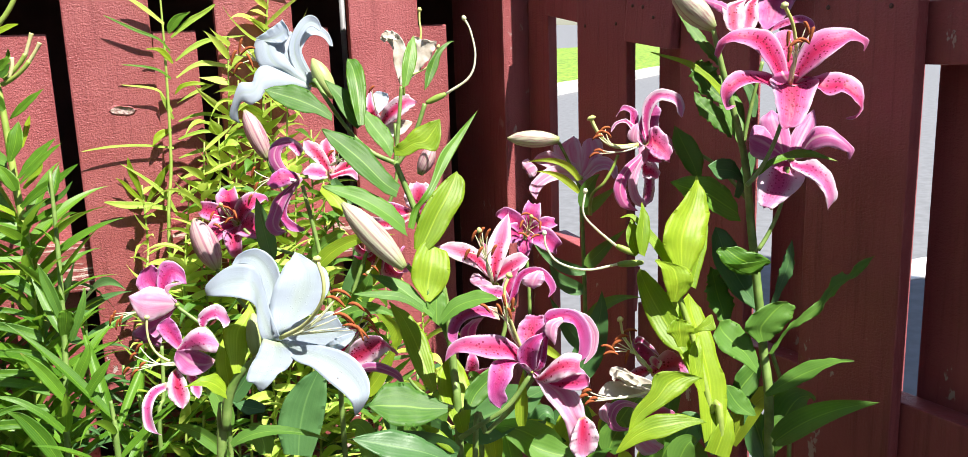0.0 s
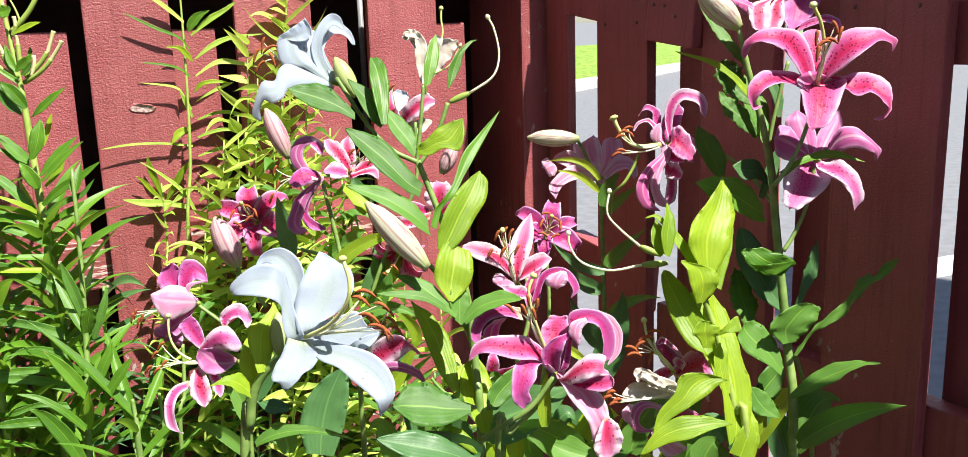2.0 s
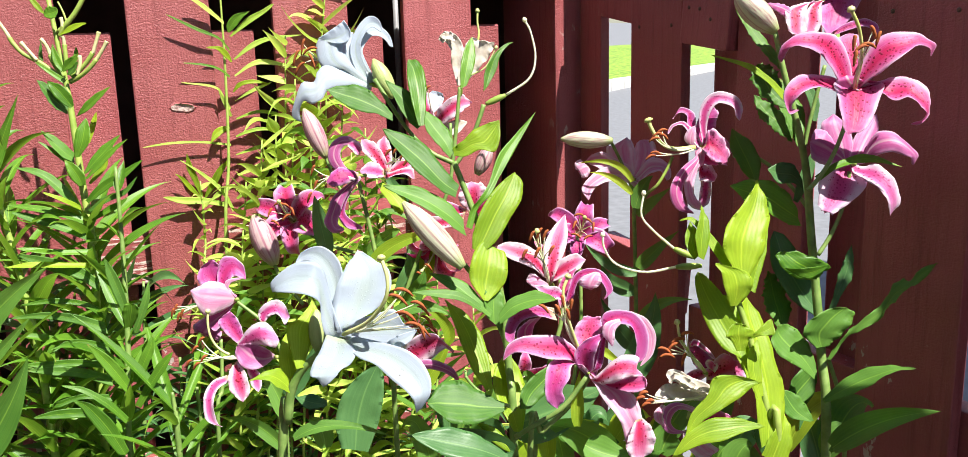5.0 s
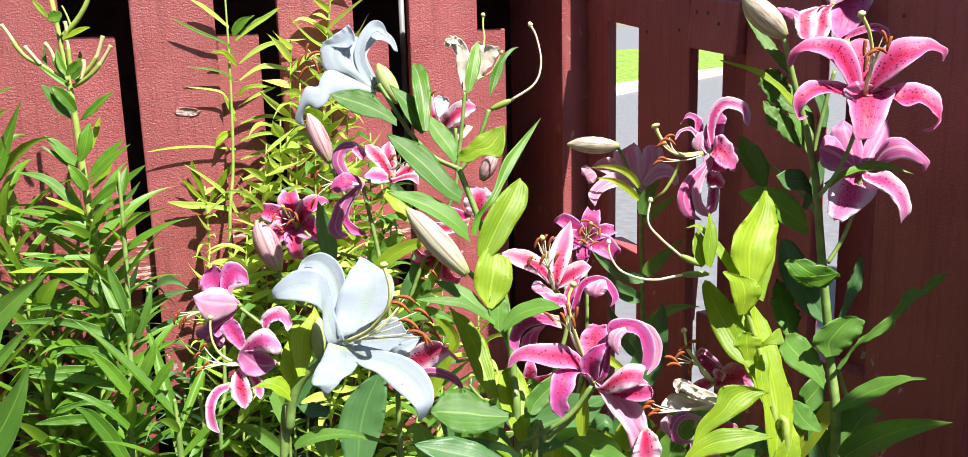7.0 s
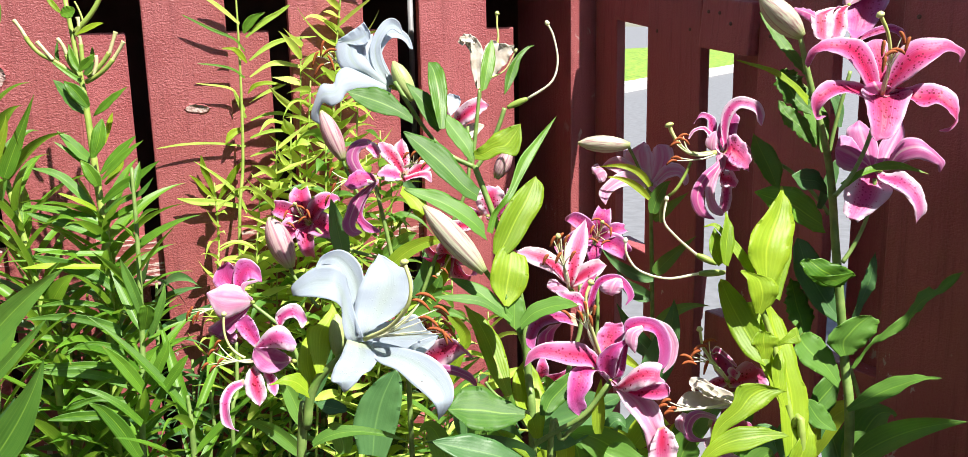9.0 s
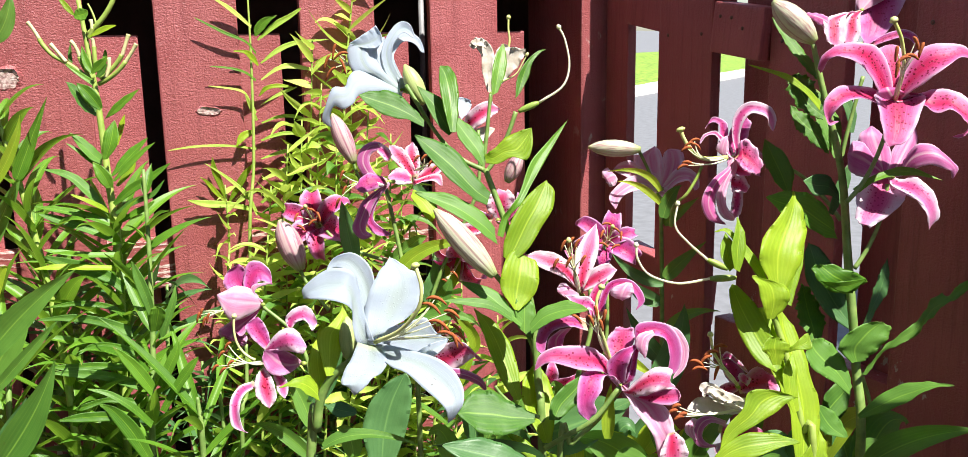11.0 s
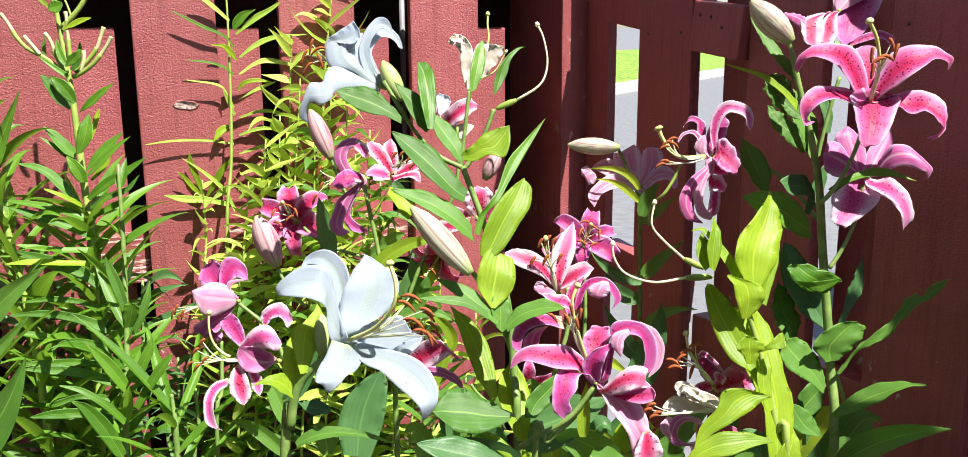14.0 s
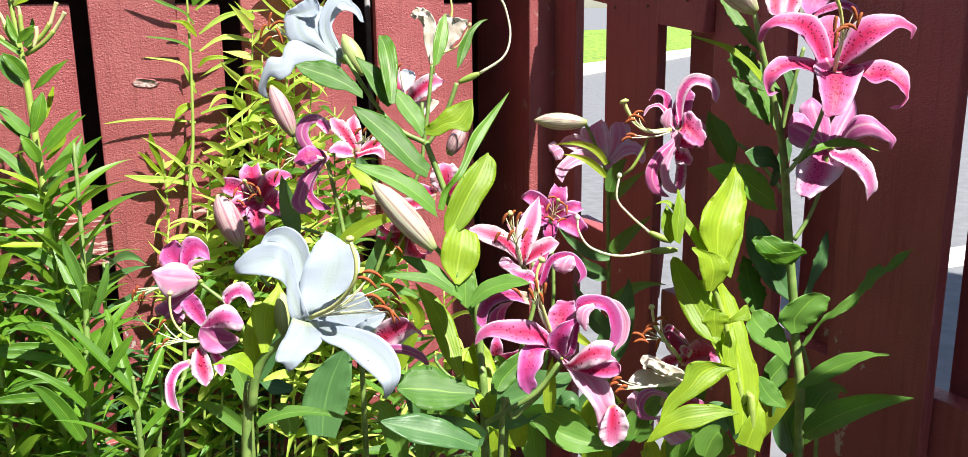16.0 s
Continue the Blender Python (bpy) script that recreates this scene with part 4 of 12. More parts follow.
leaf_between(tall_lily, ((-0.0709, 1.1614, 1.1381), (-0.0691, 1.1727, 1.1619), (-0.0593, 1.1844, 1.1819), (-0.0430, 1.1985, 1.1971), (-0.0307, 1.2049, 1.2000)), ((-0.0645, 1.1668, 1.1455), (-0.0539, 1.1793, 1.1645), (-0.0480, 1.1892, 1.1839), (-0.0373, 1.2001, 1.1962), (-0.0307, 1.2045, 1.1992)), M_NARROW, 0.15, 0.030)
leaf_between(tall_lily, ((-0.1851, 1.1182, 1.1065), (-0.2051, 1.1145, 1.1165), (-0.2271, 1.1082, 1.1213), (-0.2503, 1.1118, 1.1330), (-0.2672, 1.1192, 1.1474)), ((-0.1855, 1.1247, 1.1152), (-0.1977, 1.1273, 1.1292), (-0.2218, 1.1322, 1.1495), (-0.2446, 1.1292, 1.1525), (-0.2673, 1.1203, 1.1489)), M_LEAF, 0.15, 0.030)
leaf_between(tall_lily, ((-0.0718, 1.0335, 0.7757), (-0.0916, 1.0504, 0.8016), (-0.1074, 1.0729, 0.8343), (-0.1198, 1.0955, 0.8599), (-0.1268, 1.1116, 0.8724)), ((-0.0642, 1.0381, 0.7786), (-0.0687, 1.0624, 0.8066), (-0.0780, 1.0832, 0.8321), (-0.0987, 1.1015, 0.8560), (-0.1260, 1.1118, 0.8723)), M_YELLOW, 0.15, 0.030)
leaf_between(tall_lily, ((-0.0647, 1.0134, 0.8784), (-0.0834, 1.0124, 0.8934), (-0.1087, 1.0163, 0.9115), (-0.1383, 1.0279, 0.9308)), ((-0.0611, 1.0209, 0.8843), (-0.0762, 1.0229, 0.9008), (-0.0981, 1.0303, 0.9211), (-0.1384, 1.0291, 0.9320)), M_LEAF, 0.15, 0.030)
leaf_between(tall_lily, ((-0.0745, 1.0051, 0.8880), (-0.0973, 1.0027, 0.9026), (-0.1221, 0.9980, 0.9089), (-0.1549, 0.9971, 0.9155)), ((-0.0746, 1.0119, 0.8949), (-0.0975, 1.0113, 0.9114), (-0.1224, 1.0059, 0.9170), (-0.1550, 0.9982, 0.9167)), M_LEAF, 0.15, 0.030)
leaf_between(tall_lily, ((-0.0542, 1.0013, 0.8859), (-0.0395, 1.0080, 0.9032), (-0.0140, 1.0104, 0.9120), (0.0009, 1.0057, 0.9109), (0.0147, 0.9967, 0.9052)), ((-0.0522, 0.9930, 0.8766), (-0.0326, 0.9924, 0.8900), (-0.0111, 0.9922, 0.8987), (0.0147, 0.9961, 0.9046)), M_LEAF, 0.15, 0.030)
leaf_between(tall_lily, ((-0.1974, 1.0872, 1.0326), (-0.1803, 1.0832, 1.0268), (-0.1662, 1.0747, 1.0110), (-0.1721, 1.0672, 0.9956)), ((-0.1997, 1.0789, 1.0248), (-0.1879, 1.0668, 1.0129), (-0.1800, 1.0606, 1.0024), (-0.1727, 1.0663, 0.9951)), M_YELLOW, 0.15, 0.030)
leaf_between(tall_lily, ((-0.0487, 0.9628, 0.7808), (-0.0766, 0.9403, 0.7767), (-0.1074, 0.9307, 0.7813), (-0.1362, 0.9422, 0.7987)), ((-0.0487, 0.9702, 0.7867), (-0.0770, 0.9733, 0.8024), (-0.1018, 0.9738, 0.8153), (-0.1227, 0.9656, 0.8143), (-0.1363, 0.9440, 0.8002)), M_LEAF, 0.15, 0.030)
leaf_between(tall_lily, ((-0.0452, 0.9120, 0.7389), (-0.0760, 0.8977, 0.7508), (-0.1154, 0.8890, 0.7626), (-0.1494, 0.8947, 0.7816)), ((-0.0451, 0.9220, 0.7465), (-0.0763, 0.9217, 0.7691), (-0.1099, 0.9161, 0.7829), (-0.1496, 0.8976, 0.7838)), M_DARK, 0.15, 0.030)
leaf_between(tall_lily, ((-0.0392, 1.0154, 0.7308), (-0.0607, 1.0390, 0.7668), (-0.0636, 1.0606, 0.7908), (-0.0486, 1.0841, 0.8074)), ((-0.0279, 1.0190, 0.7291), (-0.0232, 1.0479, 0.7545), (-0.0263, 1.0700, 0.7801), (-0.0439, 1.0859, 0.8075)), M_YELLOW, 0.15, 0.030)
leaf_between(tall_lily, ((-0.0314, 1.0025, 0.7662), (-0.0287, 1.0131, 0.7854), (-0.0118, 1.0265, 0.8005), (0.0092, 1.0420, 0.8078)), ((-0.0187, 1.0066, 0.7643), (-0.0034, 1.0180, 0.7744), (0.0169, 1.0324, 0.7891), (0.0176, 1.0441, 0.8054)), M_LEAF, 0.15, 0.030)
leaf_between(tall_lily, ((-0.0783, 0.9786, 0.7538), (-0.0674, 0.9667, 0.7438), (-0.0531, 0.9610, 0.7348), (-0.0439, 0.9627, 0.7285)), ((-0.0840, 0.9810, 0.7605), (-0.0623, 0.9767, 0.7546), (-0.0480, 0.9697, 0.7437), (-0.0424, 0.9649, 0.7305)), M_YELLOW, 0.15, 0.030)
leaf_between(tall_lily, ((-0.0684, 1.0150, 0.8786), (-0.0718, 1.0218, 0.8995), (-0.0673, 1.0306, 0.9122), (-0.0571, 1.0372, 0.9102)), ((-0.0504, 1.0152, 0.8630), (-0.0471, 1.0241, 0.8831), (-0.0483, 1.0325, 0.8999), (-0.0556, 1.0377, 0.9100)), M_LEAF, 0.15, 0.030)
stalk("branch", tall_lily, ((-0.1109, 1.1334, 1.0493), (-0.1419, 1.1367, 1.0650), (-0.1725, 1.1434, 1.0969), (-0.2115, 1.1563, 1.1576)), (0.0034, 0.0030, 0.0026, 0.0030), M_STEM, 30)
stalk("branch", tall_lily, ((-0.1167, 1.1930, 1.0414), (-0.1111, 1.2023, 1.0851), (-0.1050, 1.2143, 1.1419)), (0.0030, 0.0028, 0.0024), M_STEM, 30)
stalk("branch", tall_lily, ((-0.1094, 1.1327, 1.0462), (-0.0878, 1.1396, 1.0787), (-0.0705, 1.1488, 1.1222)), (0.0030, 0.0028, 0.0030), M_STEM, 30)
stalk("branch", tall_lily, ((-0.0436, 1.0725, 0.8103), (-0.0688, 1.0865, 0.8762), (-0.0985, 1.0964, 0.9231)), (0.0030, 0.0028, 0.0032), M_STEM, 30)
bloom = throat(tall_lily, (-0.2218, 1.1895, 1.1504), (-0.62, -0.60, 0.15), 0.014, "nodding white trumpet lily flower seen from the side")
vane(bloom, ((-0.2247, 1.1891, 1.1491), (-0.2235, 1.1859, 1.1555), (-0.2362, 1.1979, 1.1852), (-0.2379, 1.2096, 1.2052), (-0.2302, 1.2188, 1.2228), (-0.2142, 1.2242, 1.2265), (-0.2011, 1.2234, 1.2172), (-0.1950, 1.2175, 1.2065), (-0.1929, 1.2111, 1.1976)), ((-0.2189, 1.1900, 1.1518), (-0.2171, 1.1879, 1.1585), (-0.2314, 1.1994, 1.1874), (-0.2319, 1.2065, 1.1986), (-0.2232, 1.2132, 1.2113), (-0.2138, 1.2170, 1.2126), (-0.2042, 1.2182, 1.2075), (-0.1981, 1.2136, 1.1993), (-0.1929, 1.2111, 1.1976)), WHITE_OUT, 0.20, 0.020)
vane(bloom, ((-0.2283, 1.1835, 1.1493), (-0.2442, 1.1889, 1.1767), (-0.2479, 1.1947, 1.2015), (-0.2376, 1.2040, 1.2260), (-0.2248, 1.2103, 1.2385), (-0.2111, 1.2064, 1.2357), (-0.2033, 1.1983, 1.2219)), ((-0.2180, 1.1885, 1.1577), (-0.2314, 1.1931, 1.1835), (-0.2334, 1.1965, 1.2035), (-0.2267, 1.2003, 1.2177), (-0.2186, 1.2030, 1.2239), (-0.2107, 1.1984, 1.2205), (-0.2039, 1.1949, 1.2155)), WHITE_OUT, 0.25, 0.020)
vane(bloom, ((-0.2284, 1.1835, 1.1469), (-0.2605, 1.1861, 1.1692), (-0.2816, 1.1819, 1.1723), (-0.2916, 1.1877, 1.1891), (-0.2925, 1.1971, 1.2066), (-0.2775, 1.2043, 1.2206), (-0.2624, 1.2062, 1.2299), (-0.2563, 1.2057, 1.2345)), ((-0.2221, 1.1867, 1.1522), (-0.2433, 1.1875, 1.1736), (-0.2570, 1.1932, 1.1962), (-0.2510, 1.2006, 1.2088), (-0.2476, 1.2034, 1.2199), (-0.2563, 1.2057, 1.2345)), WHITE_OUT, -0.20, 0.020)
vane(bloom, ((-0.2286, 1.1846, 1.1460), (-0.2543, 1.1836, 1.1531), (-0.2802, 1.1854, 1.1665), (-0.2927, 1.1919, 1.1859)), ((-0.2200, 1.1904, 1.1560), (-0.2350, 1.1989, 1.1803), (-0.2418, 1.2078, 1.2053), (-0.2476, 1.2138, 1.2232)), WHITE_OUT, -0.20, 0.020)
vane(bloom, ((-0.2907, 1.1939, 1.2114), (-0.2754, 1.1939, 1.2197), (-0.2622, 1.1955, 1.2281), (-0.2548, 1.1975, 1.2343)), ((-0.2759, 1.1920, 1.2062), (-0.2586, 1.1866, 1.2042), (-0.2469, 1.1861, 1.2087), (-0.2454, 1.1912, 1.2213)), WHITE_OUT, 0.30, 0.030)
vane(bloom, ((-0.2228, 1.1831, 1.1443), (-0.2444, 1.1721, 1.1495), (-0.2730, 1.1594, 1.1452), (-0.2800, 1.1512, 1.1348), (-0.2923, 1.1470, 1.1283), (-0.3044, 1.1518, 1.1322), (-0.3120, 1.1568, 1.1193), (-0.3116, 1.1612, 1.1037)), ((-0.2238, 1.1864, 1.1506), (-0.2517, 1.1816, 1.1652), (-0.2770, 1.1771, 1.1771), (-0.2882, 1.1697, 1.1689), (-0.2920, 1.1610, 1.1567), (-0.3074, 1.1611, 1.1554), (-0.3168, 1.1535, 1.1332), (-0.3225, 1.1549, 1.1133), (-0.3116, 1.1612, 1.1037)), WHITE_OUT, -0.22, 0.020)
vane(bloom, ((-0.2223, 1.1889, 1.1473), (-0.2220, 1.1828, 1.1419), (-0.2375, 1.1766, 1.1402), (-0.2572, 1.1734, 1.1409), (-0.2798, 1.1734, 1.1454)), ((-0.2213, 1.1902, 1.1536), (-0.2214, 1.1857, 1.1474), (-0.2411, 1.1827, 1.1520), (-0.2617, 1.1786, 1.1511), (-0.2799, 1.1738, 1.1462)), WHITE_OUT, 0.20, 0.020)
stamen(bloom, (-0.2706, 1.1866, 1.1662), (-0.2928, 1.1992, 1.1825), (-0.3106, 1.1930, 1.2055), (0.30, 0.00, 1.00), 0.022)
stamen(bloom, (-0.2706, 1.1866, 1.1662), (-0.2928, 1.1992, 1.1825), (-0.3018, 1.1920, 1.1989), (0.90, 0.00, 0.40), 0.022)
stamen(bloom, (-0.2706, 1.1866, 1.1662), (-0.2928, 1.1992, 1.1825), (-0.3198, 1.1896, 1.1914), (0.50, 0.00, 1.00), 0.022)
stamen(bloom, (-0.2706, 1.1866, 1.1662), (-0.2928, 1.1992, 1.1825), (-0.3151, 1.1868, 1.1769), (0.70, 0.00, 0.80), 0.022)
stamen(bloom, (-0.2706, 1.1866, 1.1662), (-0.2928, 1.1992, 1.1825), (-0.2995, 1.1894, 1.1861), (0.40, 0.00, -1.00), 0.022)
bloom = throat(tall_lily, (-0.1071, 1.2763, 1.1391), (0.10, -0.30, 0.90), 0.008, "withered white lily flower with browned edges")
vane(bloom, ((-0.1123, 1.2753, 1.1410), (-0.1195, 1.2787, 1.1712), (-0.1207, 1.2809, 1.1917), (-0.1281, 1.2794, 1.2038), (-0.1347, 1.2774, 1.2091)), ((-0.1044, 1.2761, 1.1416), (-0.1047, 1.2819, 1.1759), (-0.1025, 1.2843, 1.1963), (-0.1142, 1.2849, 1.2128), (-0.1296, 1.2816, 1.2166)), WILTED, 0.30, 0.100)
vane(bloom, ((-0.1097, 1.2754, 1.1401), (-0.1075, 1.2864, 1.1758), (-0.0985, 1.2950, 1.1996), (-0.0897, 1.3000, 1.2088)), ((-0.1044, 1.2756, 1.1399), (-0.0909, 1.2849, 1.1712), (-0.0819, 1.2921, 1.1923), (-0.0774, 1.2973, 1.2025)), WILTED, 0.30, 0.080)
vane(bloom, ((-0.1079, 1.2752, 1.1400), (-0.1012, 1.2831, 1.1758), (-0.0894, 1.2866, 1.1994), (-0.0753, 1.2850, 1.2025), (-0.0579, 1.2823, 1.2003)), ((-0.1027, 1.2763, 1.1416), (-0.0865, 1.2743, 1.1577), (-0.0705, 1.2744, 1.1744), (-0.0607, 1.2789, 1.1894), (-0.0571, 1.2824, 1.2003)), WILTED, 0.30, 0.080)
vane(bloom, ((-0.1377, 1.2806, 1.2057), (-0.1305, 1.2825, 1.2158), (-0.1183, 1.2819, 1.2154), (-0.1131, 1.2772, 1.2051)), ((-0.1307, 1.2782, 1.2005), (-0.1236, 1.2774, 1.2054), (-0.1166, 1.2757, 1.2035), (-0.1131, 1.2755, 1.2017)), WILTED, 0.40, 0.120)
pistil(bloom, ((-0.0936, 1.2751, 1.1544), (-0.0725, 1.2769, 1.1649), (-0.0617, 1.2796, 1.1817), (-0.0563, 1.2806, 1.1918)), 0.0011)
pistil(bloom, ((-0.0885, 1.2949, 1.1795), (-0.0810, 1.3030, 1.2094), (-0.0825, 1.3083, 1.2285), (-0.0822, 1.3130, 1.2440)), 0.0016)
seed_pod(tall_lily, (-0.0665, 1.1086, 1.1256), (-0.0417, 1.1108, 1.1360), ((-0.0121, 1.1149, 1.1552), (-0.0037, 1.1204, 1.1810), (-0.0087, 1.1267, 1.2110), (-0.0159, 1.1299, 1.2261)))
bud(tall_lily, (-0.1903, 1.1714, 1.1325), (-0.2159, 1.1821, 1.1829), 0.0241, M_BUDG, "pale green closed lily bud")
bud(tall_lily, (-0.0944, 1.0085, 0.9425), (-0.1646, 1.0248, 1.0194), 0.0302, M_BUDW, "long pale pink-striped lily bud")
bud(tall_lily, (-0.0840, 1.1895, 1.0249), (-0.0644, 1.1977, 1.0633), 0.0216, M_BUDP, "small mauve lily bud")
blade("leaf", tall_lily, ((-0.0389, 0.9632, 0.7285), (-0.0974, 0.9666, 0.7445), (-0.1693, 0.9675, 0.7489)), 0.0347, (0.16, 0.15, 0.98), M_DARK, broad_profile, 14, 6, 0.10, 0.05, 0.00)
stalk("side_shoot", tall_lily, ((-0.0429, 0.9932, 0.7734), (-0.0755, 0.9964, 0.7888), (-0.0953, 1.0008, 0.8096)), (0.0025, 0.0022, 0.0020), M_STEM, 30)

pink_lily = thing("lily_plant", "stargazer lily with crimson-pink spotted flowers", "lily plant", "", at=(0.0032, 1.1102, 0.0000))
stalk("stem", pink_lily, ((-0.0325, 0.9931, 0.0200), (-0.0197, 0.9986, 0.7023), (-0.0036, 1.0054, 0.7348), (0.0273, 1.0114, 0.7631), (0.0570, 1.0197, 0.8024)), (0.0040, 0.0035, 0.0030, 0.0030), M_STEM, 30)
stalk("stem", pink_lily, ((-0.0293, 1.0624, 0.0200), (-0.0132, 1.0817, 0.6606), (0.0068, 1.1059, 0.7750), (0.0252, 1.1193, 0.8378), (0.0254, 1.1310, 0.8933)), (0.0040, 0.0035, 0.0030, 0.0030), M_STEM, 30)
stalk("stem", pink_lily, ((0.0136, 1.2890, 0.0200), (0.0331, 1.3125, 0.5438), (0.0574, 1.3419, 0.6826), (0.0685, 1.3622, 0.7785), (0.0645, 1.3867, 0.8941)), (0.0040, 0.0035, 0.0030, 0.0030), M_STEM, 30)
bloom = throat(pink_lily, (0.0503, 0.9788, 0.8203), (-0.25, -0.75, 0.45), 0.010, "pink stargazer lily flower with strongly curled petals")
vane(bloom, ((0.0501, 0.9782, 0.8175), (0.0342, 0.9721, 0.8343), (0.0249, 0.9591, 0.8445), (0.0063, 0.9480, 0.8489), (-0.0199, 0.9453, 0.8574), (-0.0350, 0.9478, 0.8574), (-0.0489, 0.9513, 0.8475)), ((0.0504, 0.9793, 0.8231), (0.0355, 0.9809, 0.8497), (0.0194, 0.9714, 0.8667), (-0.0054, 0.9617, 0.8740), (-0.0298, 0.9539, 0.8733), (-0.0438, 0.9516, 0.8649), (-0.0489, 0.9513, 0.8475)), PINK, 0.30, 0.040)
vane(bloom, ((0.0530, 0.9787, 0.8196), (0.0411, 0.9706, 0.8348), (0.0294, 0.9552, 0.8379), (0.0264, 0.9418, 0.8292), (0.0178, 0.9366, 0.8168), (0.0199, 0.9371, 0.8056), (0.0124, 0.9389, 0.7946)), ((0.0475, 0.9788, 0.8210), (0.0271, 0.9718, 0.8382), (0.0109, 0.9586, 0.8456), (0.0006, 0.9462, 0.8394), (-0.0020, 0.9365, 0.8185), (0.0005, 0.9346, 0.8032), (0.0110, 0.9385, 0.7940)), MAUVE, 0.25, 0.050)
vane(bloom, ((0.0476, 0.9785, 0.8195), (0.0377, 0.9808, 0.8475), (0.0342, 0.9913, 0.8656), (0.0421, 1.0005, 0.8782), (0.0540, 1.0060, 0.8808)), ((0.0530, 0.9790, 0.8211), (0.0593, 0.9852, 0.8532), (0.0682, 0.9962, 0.8711), (0.0666, 1.0026, 0.8795), (0.0555, 1.0061, 0.8808)), PINK, 0.20, 0.080)
vane(bloom, ((0.0475, 0.9785, 0.8199), (0.0383, 0.9715, 0.8293), (0.0329, 0.9647, 0.8483), (0.0436, 0.9673, 0.8634), (0.0651, 0.9738, 0.8712), (0.0783, 0.9796, 0.8758)), ((0.0531, 0.9790, 0.8207), (0.0554, 0.9736, 0.8313), (0.0575, 0.9664, 0.8489), (0.0617, 0.9674, 0.8617), (0.0692, 0.9725, 0.8687), (0.0790, 0.9793, 0.8751)), MAUVE, 0.30, 0.070)
vane(bloom, ((0.1024, 1.0031, 0.8872), (0.1210, 1.0024, 0.8774), (0.1308, 0.9994, 0.8587), (0.1273, 0.9935, 0.8382), (0.1148, 0.9890, 0.8248)), ((0.1003, 0.9977, 0.8777), (0.1119, 0.9982, 0.8706), (0.1205, 0.9969, 0.8551), (0.1179, 0.9924, 0.8371), (0.1097, 0.9881, 0.8237)), LILAC_OUT, 0.20, 0.030)
vane(bloom, ((0.0474, 0.9786, 0.8204), (0.0570, 0.9748, 0.8293), (0.0660, 0.9822, 0.8684), (0.0660, 0.9836, 0.8871), (0.0768, 0.9859, 0.8944), (0.0987, 0.9869, 0.8923), (0.1138, 0.9885, 0.8805), (0.1210, 0.9870, 0.8616), (0.1178, 0.9829, 0.8406), (0.1083, 0.9793, 0.8271)), ((0.0531, 0.9789, 0.8202), (0.0655, 0.9752, 0.8291), (0.0697, 0.9767, 0.8583), (0.0766, 0.9767, 0.8738), (0.0872, 0.9783, 0.8798), (0.1004, 0.9775, 0.8755), (0.1048, 0.9776, 0.8621), (0.1051, 0.9787, 0.8483), (0.1026, 0.9795, 0.8361), (0.0989, 0.9838, 0.8360)), MAUVE, 0.35, 0.030)
vane(bloom, ((0.0851, 0.9788, 0.8863), (0.0692, 0.9736, 0.8830), (0.0653, 0.9693, 0.8713), (0.0763, 0.9671, 0.8565)), ((0.0876, 0.9761, 0.8812), (0.0807, 0.9703, 0.8759), (0.0790, 0.9671, 0.8661), (0.0770, 0.9672, 0.8565)), LILAC, 0.30, 0.050)
vane(bloom, ((0.0482, 0.9791, 0.8222), (0.0551, 0.9694, 0.8179), (0.0715, 0.9662, 0.8355), (0.0919, 0.9638, 0.8480), (0.1054, 0.9607, 0.8461), (0.1036, 0.9572, 0.8356), (0.1098, 0.9564, 0.8263)), ((0.0524, 0.9784, 0.8184), (0.0632, 0.9659, 0.8110), (0.0779, 0.9492, 0.8207), (0.0935, 0.9481, 0.8261), (0.1091, 0.9557, 0.8252)), BRIGHT, -0.20, 0.060)
vane(bloom, ((0.0485, 0.9791, 0.8225), (0.0670, 0.9625, 0.8146), (0.0845, 0.9577, 0.8201), (0.1011, 0.9531, 0.8277), (0.1108, 0.9494, 0.8269), (0.1127, 0.9429, 0.8207)), ((0.0520, 0.9784, 0.8181), (0.0696, 0.9609, 0.8115), (0.0838, 0.9515, 0.8094), (0.0999, 0.9431, 0.8105), (0.1099, 0.9422, 0.8145), (0.1126, 0.9426, 0.8201)), PINK, 0.30, 0.050)
vane(bloom, ((0.0530, 0.9787, 0.8196), (0.0651, 0.9709, 0.8112), (0.0963, 0.9617, 0.8035), (0.1061, 0.9505, 0.7895), (0.1092, 0.9428, 0.7766), (0.1200, 0.9394, 0.7587), (0.1187, 0.9374, 0.7357)), ((0.0475, 0.9788, 0.8210), (0.0539, 0.9719, 0.8139), (0.0636, 0.9562, 0.7993), (0.0765, 0.9463, 0.7856), (0.0856, 0.9406, 0.7688), (0.0909, 0.9363, 0.7364)), LILAC_OUT, 0.20, 0.040)
vane(bloom, ((0.1075, 0.9407, 0.7805), (0.1170, 0.9351, 0.7726), (0.1214, 0.9305, 0.7555), (0.1127, 0.9296, 0.7367)), ((0.0997, 0.9390, 0.7784), (0.0917, 0.9293, 0.7652), (0.0880, 0.9258, 0.7506), (0.0953, 0.9275, 0.7348)), BRIGHT, 0.30, 0.050)
